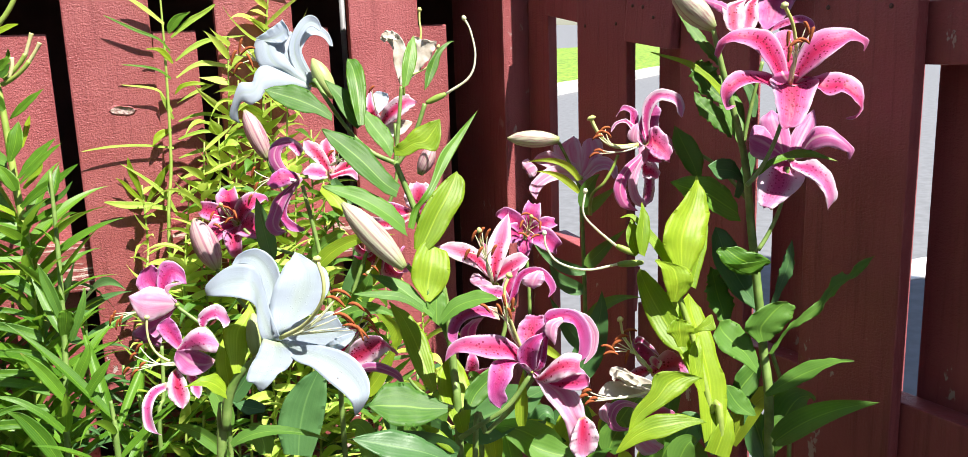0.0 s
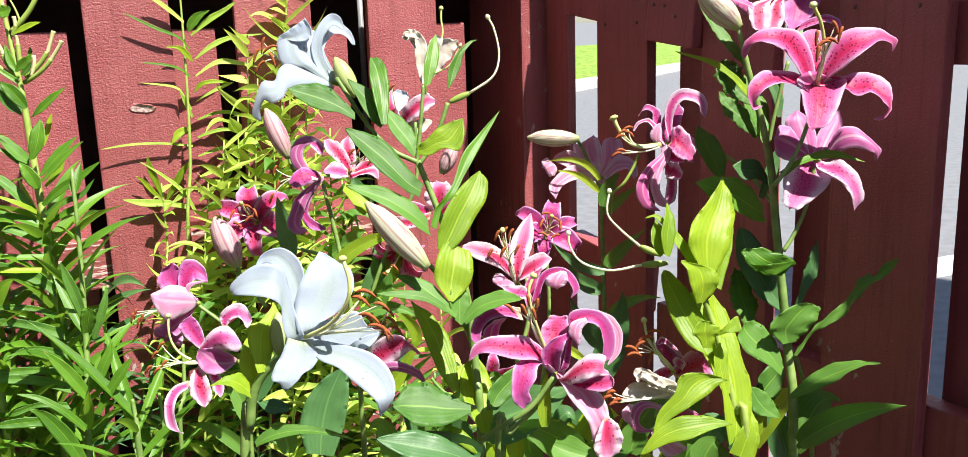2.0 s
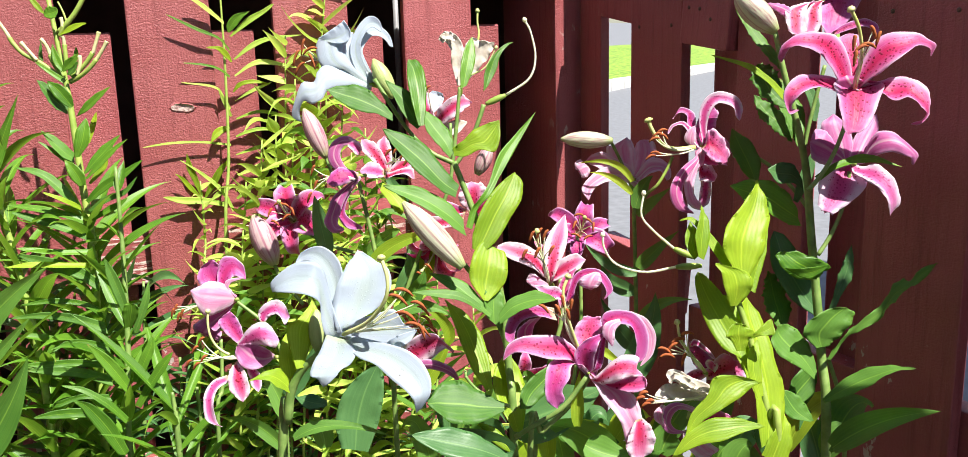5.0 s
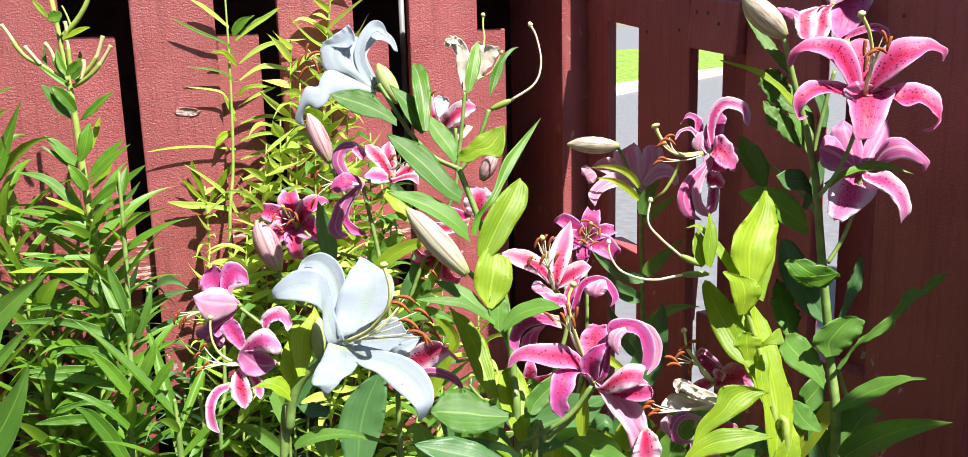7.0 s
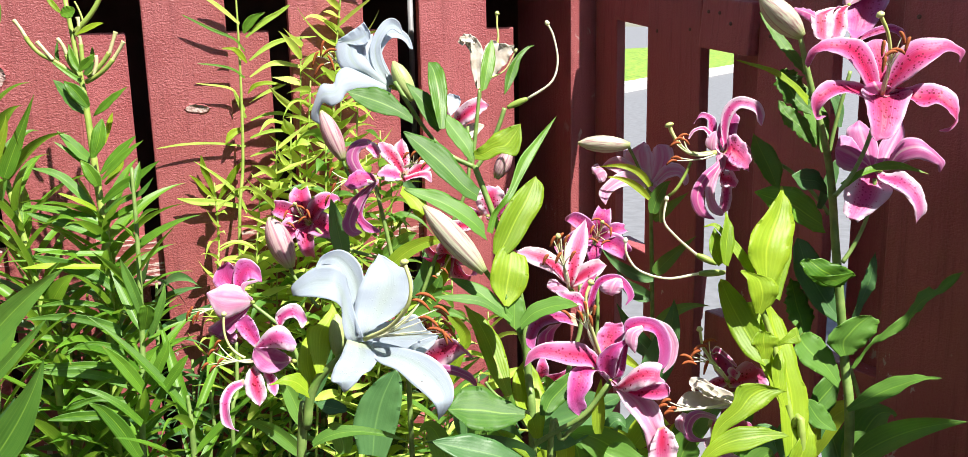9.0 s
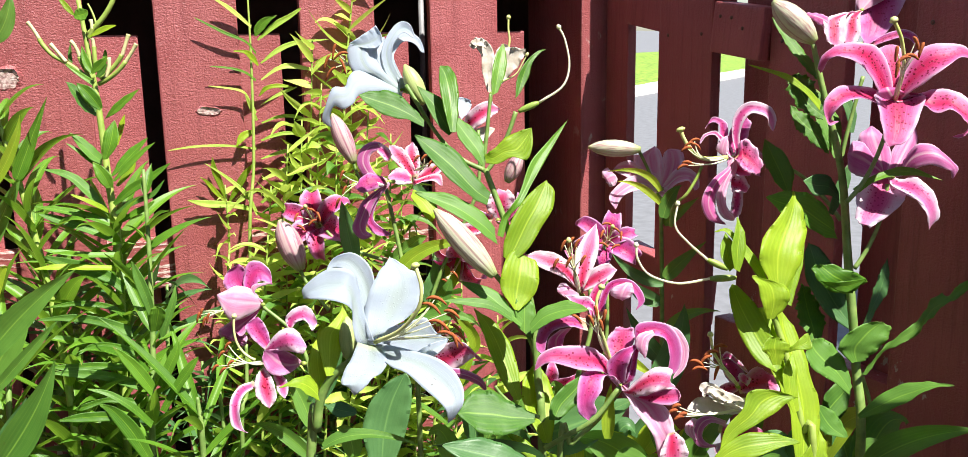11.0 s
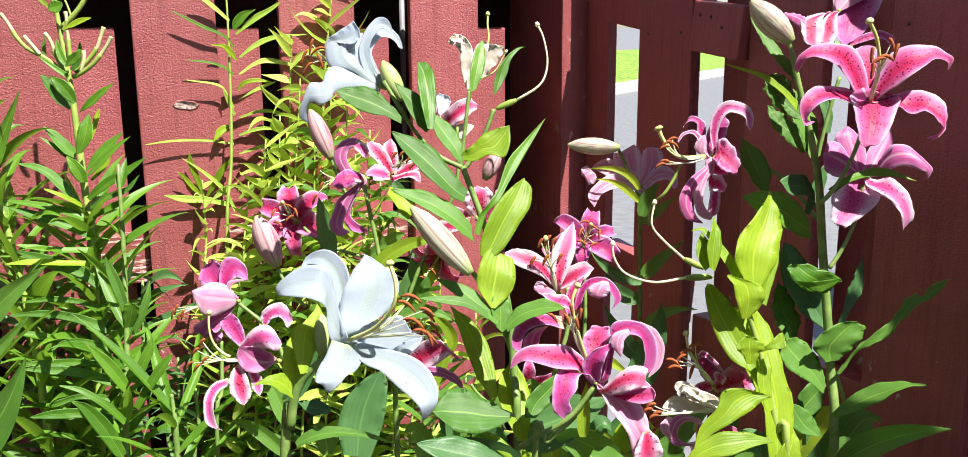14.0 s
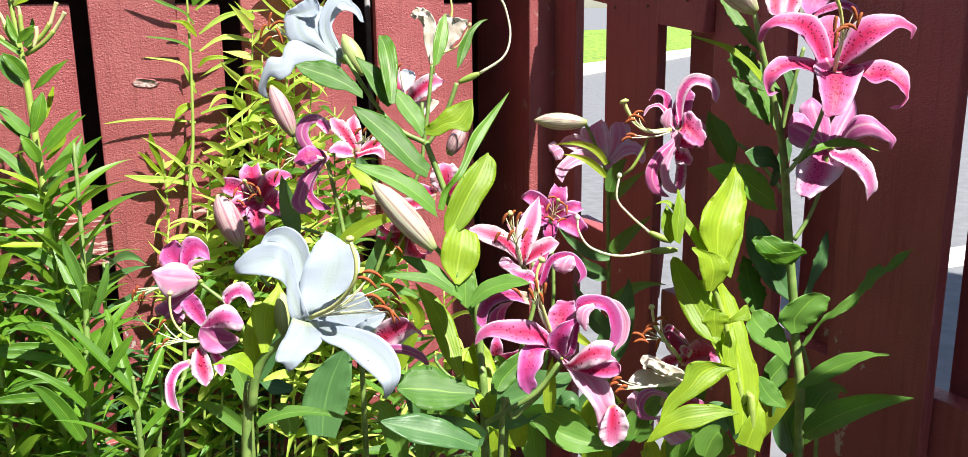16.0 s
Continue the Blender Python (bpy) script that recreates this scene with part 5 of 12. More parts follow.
vane(bloom, ((0.0308, 0.9846, 0.8485), (0.0363, 0.9818, 0.8313), (0.0447, 0.9798, 0.8199), (0.0544, 0.9771, 0.8118)), ((0.0698, 0.9903, 0.8550), (0.0665, 0.9852, 0.8343), (0.0604, 0.9804, 0.8195), (0.0566, 0.9772, 0.8118)), MAUVE_OUT, 0.25, 0.030)
vane(bloom, ((0.0157, 1.0166, 0.8725), (-0.0063, 1.0130, 0.8793), (-0.0247, 1.0081, 0.8758), (-0.0336, 1.0040, 0.8658), (-0.0360, 1.0002, 0.8512)), ((0.0125, 1.0240, 0.8863), (-0.0140, 1.0199, 0.8910), (-0.0361, 1.0133, 0.8857), (-0.0458, 1.0045, 0.8711), (-0.0461, 0.9992, 0.8562), (-0.0368, 0.9987, 0.8486)), MAUVE, 0.30, 0.040)
vane(bloom, ((-0.0177, 1.0269, 0.8711), (-0.0313, 1.0225, 0.8603), (-0.0330, 1.0184, 0.8462), (-0.0287, 1.0176, 0.8371)), ((-0.0029, 1.0289, 0.8733), (-0.0120, 1.0250, 0.8631), (-0.0151, 1.0220, 0.8510), (-0.0272, 1.0176, 0.8371)), PINK, 0.20, 0.060)
stamen(bloom, (0.0370, 0.9727, 0.8527), (0.0223, 0.9610, 0.8877), (0.0138, 0.9547, 0.9079), (0.50, 0.00, -1.00), 0.014)
stamen(bloom, (0.0370, 0.9727, 0.8527), (0.0223, 0.9610, 0.8877), (-0.0019, 0.9543, 0.9096), (0.70, 0.00, -0.60), 0.014)
stamen(bloom, (0.0370, 0.9727, 0.8527), (0.0223, 0.9610, 0.8877), (0.0296, 0.9566, 0.9135), (0.20, 0.00, 1.00), 0.014)
stamen(bloom, (0.0370, 0.9727, 0.8527), (0.0223, 0.9610, 0.8877), (0.0253, 0.9541, 0.9029), (0.30, 0.00, -1.00), 0.014)
stamen(bloom, (0.0370, 0.9727, 0.8527), (0.0223, 0.9610, 0.8877), (0.0194, 0.9570, 0.9178), (0.20, 0.00, -1.00), 0.014)
pistil(bloom, ((0.0384, 0.9723, 0.8506), (0.0251, 0.9607, 0.8951), (0.0203, 0.9604, 0.9239), (0.0262, 0.9661, 0.9400)), 0.0019)
bloom = throat(pink_lily, (0.0095, 1.1023, 0.8956), (-0.35, -0.75, 0.50), 0.009, "bright open pink lily flower with red midribs and white edges")
vane(bloom, ((0.0064, 1.1020, 0.8951), (0.0052, 1.0913, 0.9036), (0.0031, 1.0915, 0.9260), (0.0045, 1.1028, 0.9473), (0.0155, 1.1182, 0.9646), (0.0321, 1.1314, 0.9801)), ((0.0126, 1.1025, 0.8960), (0.0146, 1.0924, 0.9047), (0.0240, 1.0924, 0.9255), (0.0325, 1.1039, 0.9466), (0.0344, 1.1189, 0.9641), (0.0321, 1.1314, 0.9801)), BRIGHT, 0.25, 0.040)
vane(bloom, ((0.0095, 1.1016, 0.8925), (0.0044, 1.0902, 0.9055), (-0.0158, 1.0803, 0.9236), (-0.0387, 1.0770, 0.9343), (-0.0600, 1.0836, 0.9488)), ((0.0096, 1.1029, 0.8987), (0.0047, 1.0956, 0.9153), (-0.0075, 1.0943, 0.9407), (-0.0261, 1.0878, 0.9521), (-0.0422, 1.0874, 0.9540), (-0.0600, 1.0840, 0.9495)), BRIGHT, 0.22, 0.050)
vane(bloom, ((0.0088, 1.1029, 0.8986), (0.0125, 1.0955, 0.9120), (0.0264, 1.0931, 0.9301), (0.0426, 1.0929, 0.9363), (0.0557, 1.0933, 0.9288)), ((0.0102, 1.1017, 0.8926), (0.0152, 1.0894, 0.9007), (0.0341, 1.0830, 0.9110), (0.0472, 1.0834, 0.9187), (0.0557, 1.0925, 0.9274)), BRIGHT, 0.25, 0.050)
vane(bloom, ((0.0035, 1.0878, 0.9013), (-0.0127, 1.0850, 0.9136), (-0.0191, 1.0789, 0.9089), (-0.0200, 1.0764, 0.9049)), ((0.0087, 1.0849, 0.8956), (-0.0009, 1.0754, 0.8953), (-0.0124, 1.0737, 0.8991), (-0.0192, 1.0760, 0.9041)), LILAC, 0.25, 0.050)
vane(bloom, ((0.0068, 1.1018, 0.8940), (0.0094, 1.0982, 0.9081), (0.0028, 1.1046, 0.9268), (-0.0047, 1.1110, 0.9390), (-0.0099, 1.1183, 0.9471)), ((0.0122, 1.1027, 0.8971), (0.0158, 1.1004, 0.9115), (0.0116, 1.1069, 0.9301), (0.0048, 1.1130, 0.9417), (-0.0083, 1.1188, 0.9478)), PINK, 0.25, 0.050)
stamen(bloom, (0.0090, 1.0907, 0.8988), (0.0016, 1.0726, 0.9309), (-0.0119, 1.0675, 0.9682), (0.60, 0.00, 1.00), 0.015)
stamen(bloom, (0.0090, 1.0907, 0.8988), (0.0016, 1.0726, 0.9309), (-0.0028, 1.0687, 0.9716), (0.60, 0.00, 1.00), 0.015)
stamen(bloom, (0.0090, 1.0907, 0.8988), (0.0016, 1.0726, 0.9309), (0.0047, 1.0685, 0.9692), (0.60, 0.00, 1.00), 0.015)
stamen(bloom, (0.0090, 1.0907, 0.8988), (0.0016, 1.0726, 0.9309), (-0.0054, 1.0636, 0.9481), (0.60, 0.00, 1.00), 0.015)
stamen(bloom, (0.0090, 1.0907, 0.8988), (0.0016, 1.0726, 0.9309), (0.0120, 1.0648, 0.9499), (0.60, 0.00, 1.00), 0.015)
stamen(bloom, (0.0090, 1.0907, 0.8988), (0.0016, 1.0726, 0.9309), (-0.0213, 1.0625, 0.9463), (0.60, 0.00, 1.00), 0.015)
pistil(bloom, ((0.0090, 1.0907, 0.8988), (0.0012, 1.0811, 0.9327), (-0.0050, 1.0738, 0.9574), (-0.0058, 1.0684, 0.9710)), 0.0017)
bloom = throat(pink_lily, (0.0292, 1.0681, 0.8699), (-0.25, -0.80, 0.30), 0.009, "deep pink lily flower with curled petals")
vane(bloom, ((0.0248, 1.0585, 0.8698), (0.0328, 1.0643, 0.8996), (0.0430, 1.0677, 0.9182), (0.0625, 1.0670, 0.9236), (0.0780, 1.0635, 0.9165), (0.0868, 1.0601, 0.8985), (0.0768, 1.0573, 0.8861)), ((0.0372, 1.0628, 0.8763), (0.0412, 1.0646, 0.8994), (0.0488, 1.0645, 0.9119), (0.0629, 1.0625, 0.9154), (0.0737, 1.0577, 0.9064), (0.0783, 1.0575, 0.8947), (0.0753, 1.0573, 0.8861)), MAUVE, 0.30, 0.040)
vane(bloom, ((0.0632, 1.0582, 0.9212), (0.0479, 1.0540, 0.9156), (0.0447, 1.0511, 0.9071), (0.0581, 1.0512, 0.8999)), ((0.0706, 1.0578, 0.9197), (0.0724, 1.0531, 0.9116), (0.0678, 1.0509, 0.9045), (0.0589, 1.0512, 0.8999)), LILAC, 0.30, 0.050)
vane(bloom, ((0.0278, 1.0675, 0.8673), (0.0208, 1.0536, 0.8872), (0.0055, 1.0477, 0.8884), (-0.0019, 1.0503, 0.8963), (-0.0113, 1.0572, 0.9054)), ((0.0306, 1.0687, 0.8726), (0.0256, 1.0583, 0.8952), (0.0173, 1.0569, 0.9035), (0.0022, 1.0553, 0.9050), (-0.0113, 1.0576, 0.9061)), LILAC, 0.30, 0.060)
vane(bloom, ((0.0216, 1.0683, 0.8724), (0.0181, 1.0731, 0.8909), (0.0262, 1.0793, 0.9090), (0.0419, 1.0833, 0.9196)), ((0.0331, 1.0687, 0.8721), (0.0343, 1.0746, 0.8919), (0.0377, 1.0786, 0.9066), (0.0434, 1.0833, 0.9196)), PINK, 0.30, 0.060)
open_lily(pink_lily, (0.0675, 1.4066, 0.8917), (0.10, -0.85, 0.45), 0.0578, MAUVE, "crimson spotted lily flower in half shade", 1.10, spin=0.30, wide=0.42, spread=1.00, stamens=6, seed=4)
open_lily(pink_lily, (-0.0267, 1.2281, 0.7244), (0.10, -0.90, 0.00), 0.0396, PINK, "small crimson lily flower low among the leaves", 1.00, spin=0.40, wide=0.40, spread=1.00, stamens=6, seed=8)
blade("leaf", pink_lily, ((-0.0430, 1.0632, 0.7179), (0.0209, 1.0677, 0.7390), (0.0786, 1.0730, 0.7642)), 0.0741, (0.34, -0.55, -0.76), M_DARK, broad_profile, 14, 6, 0.10, 0.05, 0.00)
blade("leaf", pink_lily, ((0.0844, 1.0356, 0.6843), (0.0428, 1.0424, 0.7161), (-0.0035, 1.0443, 0.7251)), 0.0487, (0.43, 0.08, 0.90), M_LEAF, broad_profile, 14, 6, 0.10, 0.05, 0.00)
blade("leaf", pink_lily, ((0.0613, 1.1098, 0.6484), (0.0918, 1.1182, 0.6881), (0.1014, 1.1268, 0.7285)), 0.0458, (0.84, -0.44, -0.33), M_DARK, broad_profile, 14, 6, 0.10, 0.05, 0.00)
blade("leaf", pink_lily, ((0.0367, 0.9787, 0.7535), (0.0379, 0.9863, 0.7891), (0.0410, 0.9923, 0.8174)), 0.0160, (1.00, -0.06, -0.05), M_YELLOW, broad_profile, 14, 6, 0.10, 0.05, 0.00)
blade("leaf", pink_lily, ((0.0683, 1.0457, 0.8282), (0.0832, 1.0432, 0.8166), (0.1018, 1.0407, 0.8048)), 0.0107, (-0.58, -0.24, -0.78), M_YELLOW, broad_profile, 14, 6, 0.10, 0.05, 0.00)
blade("leaf", pink_lily, ((-0.0011, 1.1556, 0.6233), (-0.0123, 1.1673, 0.6788), (-0.0198, 1.1746, 0.7129)), 0.0442, (0.97, -0.10, 0.22), M_YELLOW, broad_profile, 14, 6, 0.10, 0.05, 0.00)
blade("leaf", pink_lily, ((0.0491, 1.0205, 0.7096), (0.0792, 1.0180, 0.6974), (0.1246, 1.0161, 0.6885)), 0.0399, (-0.24, -0.66, -0.71), M_LEAF, broad_profile, 14, 6, 0.10, 0.05, 0.00)
blade("leaf", pink_lily, ((0.1240, 1.2243, 0.7064), (0.1578, 1.2390, 0.7758), (0.1689, 1.2520, 0.8371)), 0.0452, (0.92, -0.31, -0.25), M_DARK, broad_profile, 14, 6, 0.10, 0.05, 0.00)

slim_lily = thing("lily_plant", "slim lily stem with a mauve flower and closed bud", "lily plant", "", at=(0.1597, 1.3867, 0.0000))
stalk("stem", slim_lily, ((0.1583, 1.3434, 0.0200), (0.1616, 1.3856, 0.5027), (0.1658, 1.4383, 0.7517), (0.1654, 1.4749, 0.9246), (0.1644, 1.4814, 0.9551)), (0.0042, 0.0040, 0.0035, 0.0030), M_STEM, 30)
stalk("branch", pink_lily, ((-0.0364, 0.9878, 0.7366), (-0.0116, 0.9780, 0.7575), (0.0200, 0.9739, 0.7799), (0.0490, 0.9800, 0.8168)), (0.0034, 0.0030, 0.0030), M_STEM, 20)
stalk("branch", slim_lily, ((0.1650, 1.4793, 0.9449), (0.1498, 1.4880, 0.9861), (0.1304, 1.4967, 1.0274)), (0.0026, 0.0024, 0.0028), M_STEM, 30)
stalk("branch", slim_lily, ((0.1716, 1.4041, 0.9185), (0.1712, 1.4029, 0.9368), (0.1756, 1.4018, 0.9548), (0.1918, 1.3958, 0.9713), (0.2077, 1.4016, 0.9956), (0.2167, 1.4060, 1.0143)), (0.0030, 0.0028, 0.0026, 0.0026), M_STEMY, 24)
bud(slim_lily, (0.1298, 1.4776, 1.0337), (0.0438, 1.4786, 1.0384), 0.0287, M_BUDW, "pale cream lily bud pointing sideways")
bloom = throat(slim_lily, (0.1641, 1.4834, 0.9709), (-0.10, 0.90, 0.20), 0.008, "faded mauve lily flower seen from behind")
vane(bloom, ((0.1607, 1.4801, 0.9611), (0.1263, 1.4657, 0.9682), (0.1000, 1.4546, 0.9592), (0.0870, 1.4446, 0.9396)), ((0.1619, 1.4905, 0.9803), (0.1176, 1.4799, 0.9900), (0.0853, 1.4604, 0.9709), (0.0765, 1.4519, 0.9560), (0.0870, 1.4446, 0.9396)), LILAC_OUT, 0.20, 0.030)
vane(bloom, ((0.1638, 1.4826, 0.9669), (0.1566, 1.4796, 0.9644), (0.1218, 1.4810, 0.9794), (0.1024, 1.4812, 0.9901), (0.0850, 1.4813, 0.9987)), ((0.1645, 1.4843, 0.9749), (0.1601, 1.4933, 0.9893), (0.1345, 1.4951, 1.0021), (0.1172, 1.4967, 1.0126), (0.0981, 1.4908, 1.0106), (0.0851, 1.4823, 1.0006)), LILAC_OUT, 0.20, 0.030)
vane(bloom, ((0.1510, 1.4845, 0.9720), (0.1273, 1.4940, 0.9972), (0.1220, 1.5041, 1.0199), (0.1368, 1.5075, 1.0234), (0.1563, 1.5150, 1.0346)), ((0.1677, 1.4872, 0.9755), (0.1708, 1.4973, 0.9990), (0.1697, 1.5061, 1.0187), (0.1642, 1.5123, 1.0295), (0.1583, 1.5151, 1.0346)), LILAC_OUT, 0.20, 0.030)
vane(bloom, ((0.1601, 1.4834, 0.9715), (0.1614, 1.4863, 0.9737), (0.1694, 1.5024, 1.0046), (0.1728, 1.5134, 1.0219), (0.1799, 1.5208, 1.0282)), ((0.1682, 1.4835, 0.9704), (0.1798, 1.4860, 0.9713), (0.2021, 1.5004, 0.9979), (0.2077, 1.5113, 1.0142), (0.2003, 1.5185, 1.0281), (0.1820, 1.5209, 1.0282)), LILAC_OUT, 0.20, 0.030)
vane(bloom, ((0.1631, 1.4842, 0.9748), (0.1678, 1.4879, 0.9712), (0.1904, 1.4908, 0.9995), (0.2097, 1.4845, 1.0010), (0.2237, 1.4763, 0.9905), (0.2256, 1.4676, 0.9732), (0.2188, 1.4626, 0.9670)), ((0.1652, 1.4827, 0.9670), (0.1711, 1.4808, 0.9577), (0.1884, 1.4751, 0.9749), (0.2058, 1.4711, 0.9823), (0.2135, 1.4675, 0.9745), (0.2168, 1.4625, 0.9670)), LILAC_OUT, 0.20, 0.030)
vane(bloom, ((0.1697, 1.4863, 0.9693), (0.1795, 1.4833, 0.9675), (0.1851, 1.4793, 0.9618), (0.1887, 1.4752, 0.9541)), ((0.1590, 1.4828, 0.9638), (0.1644, 1.4764, 0.9564), (0.1742, 1.4737, 0.9526), (0.1865, 1.4741, 0.9523)), LILAC_OUT, 0.20, 0.030)
vane(bloom, ((0.0849, 1.4803, 0.9947), (0.0749, 1.4823, 1.0029), (0.0663, 1.4774, 0.9955), (0.0739, 1.4697, 0.9820)), ((0.0927, 1.4754, 0.9849), (0.0880, 1.4683, 0.9758), (0.0797, 1.4665, 0.9741), (0.0728, 1.4686, 0.9801)), LILAC, 0.30, 0.050)
blade("leaf", slim_lily, ((0.1571, 1.4337, 0.9712), (0.1250, 1.4402, 1.0017), (0.0677, 1.4401, 1.0016)), 0.0120, (0.33, 0.10, 0.94), M_YELLOW, broad_profile, 14, 6, 0.10, 0.05, 0.00)
blade("leaf", slim_lily, ((0.1565, 1.4295, 0.9516), (0.1242, 1.4354, 0.9791), (0.0873, 1.4371, 0.9872)), 0.0120, (0.46, 0.10, 0.88), M_YELLOW, broad_profile, 14, 6, 0.10, 0.05, 0.00)
blade("leaf", slim_lily, ((0.1628, 1.4346, 0.9269), (0.1751, 1.4418, 0.9612), (0.1929, 1.4455, 0.9784)), 0.0243, (0.87, -0.18, -0.47), M_LEAF, broad_profile, 14, 6, 0.10, 0.05, 0.00)
blade("leaf", slim_lily, ((0.1690, 1.4717, 0.9092), (0.1946, 1.4758, 0.9287), (0.2287, 1.4810, 0.9531)), 0.0208, (0.60, -0.22, -0.77), M_LEAF, broad_profile, 14, 6, 0.10, 0.05, 0.00)
blade("leaf", slim_lily, ((0.1656, 1.4319, 0.8178), (0.1170, 1.4354, 0.8344), (0.0792, 1.4431, 0.8708)), 0.0205, (0.53, 0.17, 0.83), M_DARK, broad_profile, 14, 6, 0.10, 0.05, 0.00)
blade("leaf", slim_lily, ((0.1680, 1.4336, 0.8258), (0.1945, 1.4391, 0.8520), (0.2366, 1.4463, 0.8858)), 0.0246, (0.66, -0.26, -0.70), M_LEAF, broad_profile, 14, 6, 0.10, 0.05, 0.00)
blade("leaf", slim_lily, ((0.1628, 1.3958, 0.7438), (0.2043, 1.4022, 0.7742), (0.2530, 1.4031, 0.7785)), 0.0206, (0.35, -0.50, -0.79), M_LEAF, broad_profile, 14, 6, 0.10, 0.05, 0.00)
blade("leaf", slim_lily, ((0.1648, 1.4448, 0.7823), (0.1279, 1.4483, 0.7987), (0.1082, 1.4549, 0.8298)), 0.0270, (0.65, 0.15, 0.74), M_DARK, broad_profile, 14, 6, 0.10, 0.05, 0.00)
blade("leaf", slim_lily, ((0.1638, 1.4254, 0.6908), (0.1357, 1.4321, 0.7222), (0.1063, 1.4430, 0.7740)), 0.0312, (0.83, 0.11, 0.55), M_DARK, broad_profile, 14, 6, 0.10, 0.05, 0.00)

yellow_lily = thing("lily_plant", "lily with large translucent yellow-green leaves and spent flowers", "lily plant", "", at=(0.2639, 0.9419, 0.0000))
stalk("stem", yellow_lily, ((0.2736, 0.9403, 0.0200), (0.2650, 0.9504, 0.7163), (0.2541, 0.9630, 0.7760), (0.2356, 0.9809, 0.8603), (0.2096, 0.9974, 0.9380), (0.1928, 1.0041, 0.9699)), (0.0048, 0.0046, 0.0040, 0.0035, 0.0030), M_STEMY, 30)
leaf_between(yellow_lily, ((0.2158, 0.9708, 0.9382), (0.2033, 0.9727, 0.9605), (0.1999, 0.9749, 0.9776), (0.2107, 0.9940, 0.9944), (0.2290, 1.0138, 1.0087), (0.2453, 1.0303, 1.0249), (0.2531, 1.0425, 1.0350)), ((0.2297, 0.9738, 0.9336), (0.2469, 0.9854, 0.9567), (0.2556, 0.9979, 0.9786), (0.2626, 1.0181, 0.9993), (0.2599, 1.0312, 1.0172), (0.2539, 1.0427, 1.0350)), M_YELLOW, 0.15, 0.030)
leaf_between(yellow_lily, ((0.2303, 0.9768, 0.9206), (0.2409, 0.9948, 0.9472), (0.2523, 1.0087, 0.9654), (0.2614, 1.0205, 0.9786)), ((0.2389, 0.9774, 0.9146), (0.2493, 0.9934, 0.9366), (0.2577, 1.0063, 0.9550), (0.2629, 1.0210, 0.9784)), M_YELLOW, 0.15, 0.030)
leaf_between(yellow_lily, ((0.2030, 0.9424, 0.9107), (0.1961, 0.9379, 0.9282), (0.1916, 0.9413, 0.9480), (0.1841, 0.9478, 0.9608)), ((0.2110, 0.9448, 0.9098), (0.2238, 0.9477, 0.9228), (0.2279, 0.9470, 0.9327), (0.2234, 0.9521, 0.9467), (0.1993, 0.9494, 0.9533)), M_YELLOW, 0.15, 0.030)
leaf_between(yellow_lily, ((0.2206, 0.9599, 0.8437), (0.2030, 0.9700, 0.8519), (0.1917, 0.9833, 0.8665), (0.1806, 1.0007, 0.8951), (0.1775, 1.0210, 0.9281)), ((0.2307, 0.9601, 0.8333), (0.2249, 0.9832, 0.8706), (0.2142, 0.9998, 0.8957), (0.2020, 1.0136, 0.9141), (0.1875, 1.0242, 0.9278)), M_YELLOW, 0.15, 0.030)
leaf_between(yellow_lily, ((0.2419, 0.9377, 0.7439), (0.2391, 0.9525, 0.7787), (0.2390, 0.9706, 0.8158), (0.2366, 0.9932, 0.8521), (0.2306, 1.0155, 0.8824), (0.2435, 1.0337, 0.8933)), ((0.2604, 0.9460, 0.7503), (0.2729, 0.9616, 0.7744), (0.2759, 0.9752, 0.7986), (0.2700, 0.9875, 0.8238), (0.2641, 1.0083, 0.8541), (0.2582, 1.0232, 0.8727), (0.2451, 1.0341, 0.8932)), M_YELLOW, 0.15, 0.030)
leaf_between(yellow_lily, ((0.2350, 0.9366, 0.8041), (0.2255, 0.9454, 0.8318), (0.2285, 0.9569, 0.8506), (0.2409, 0.9718, 0.8611)), ((0.2425, 0.9398, 0.8063), (0.2419, 0.9508, 0.8310), (0.2441, 0.9616, 0.8487), (0.2424, 0.9722, 0.8610)), M_YELLOW, 0.15, 0.030)
leaf_between(yellow_lily, ((0.2384, 0.9632, 0.8002), (0.2240, 0.9822, 0.8323), (0.2133, 1.0040, 0.8697), (0.2032, 1.0235, 0.9030)), ((0.2490, 0.9664, 0.7987), (0.2496, 0.9919, 0.8359), (0.2435, 1.0135, 0.8677), (0.2357, 1.0315, 0.8941)), M_YELLOW, 0.15, 0.030)
leaf_between(yellow_lily, ((0.2417, 0.9359, 0.7359), (0.2517, 0.9424, 0.7535), (0.2649, 0.9543, 0.7665), (0.2748, 0.9703, 0.7750)), ((0.2710, 0.9404, 0.7214), (0.2791, 0.9477, 0.7426), (0.2796, 0.9564, 0.7587), (0.2748, 0.9703, 0.7750)), M_YELLOW, 0.15, 0.030)
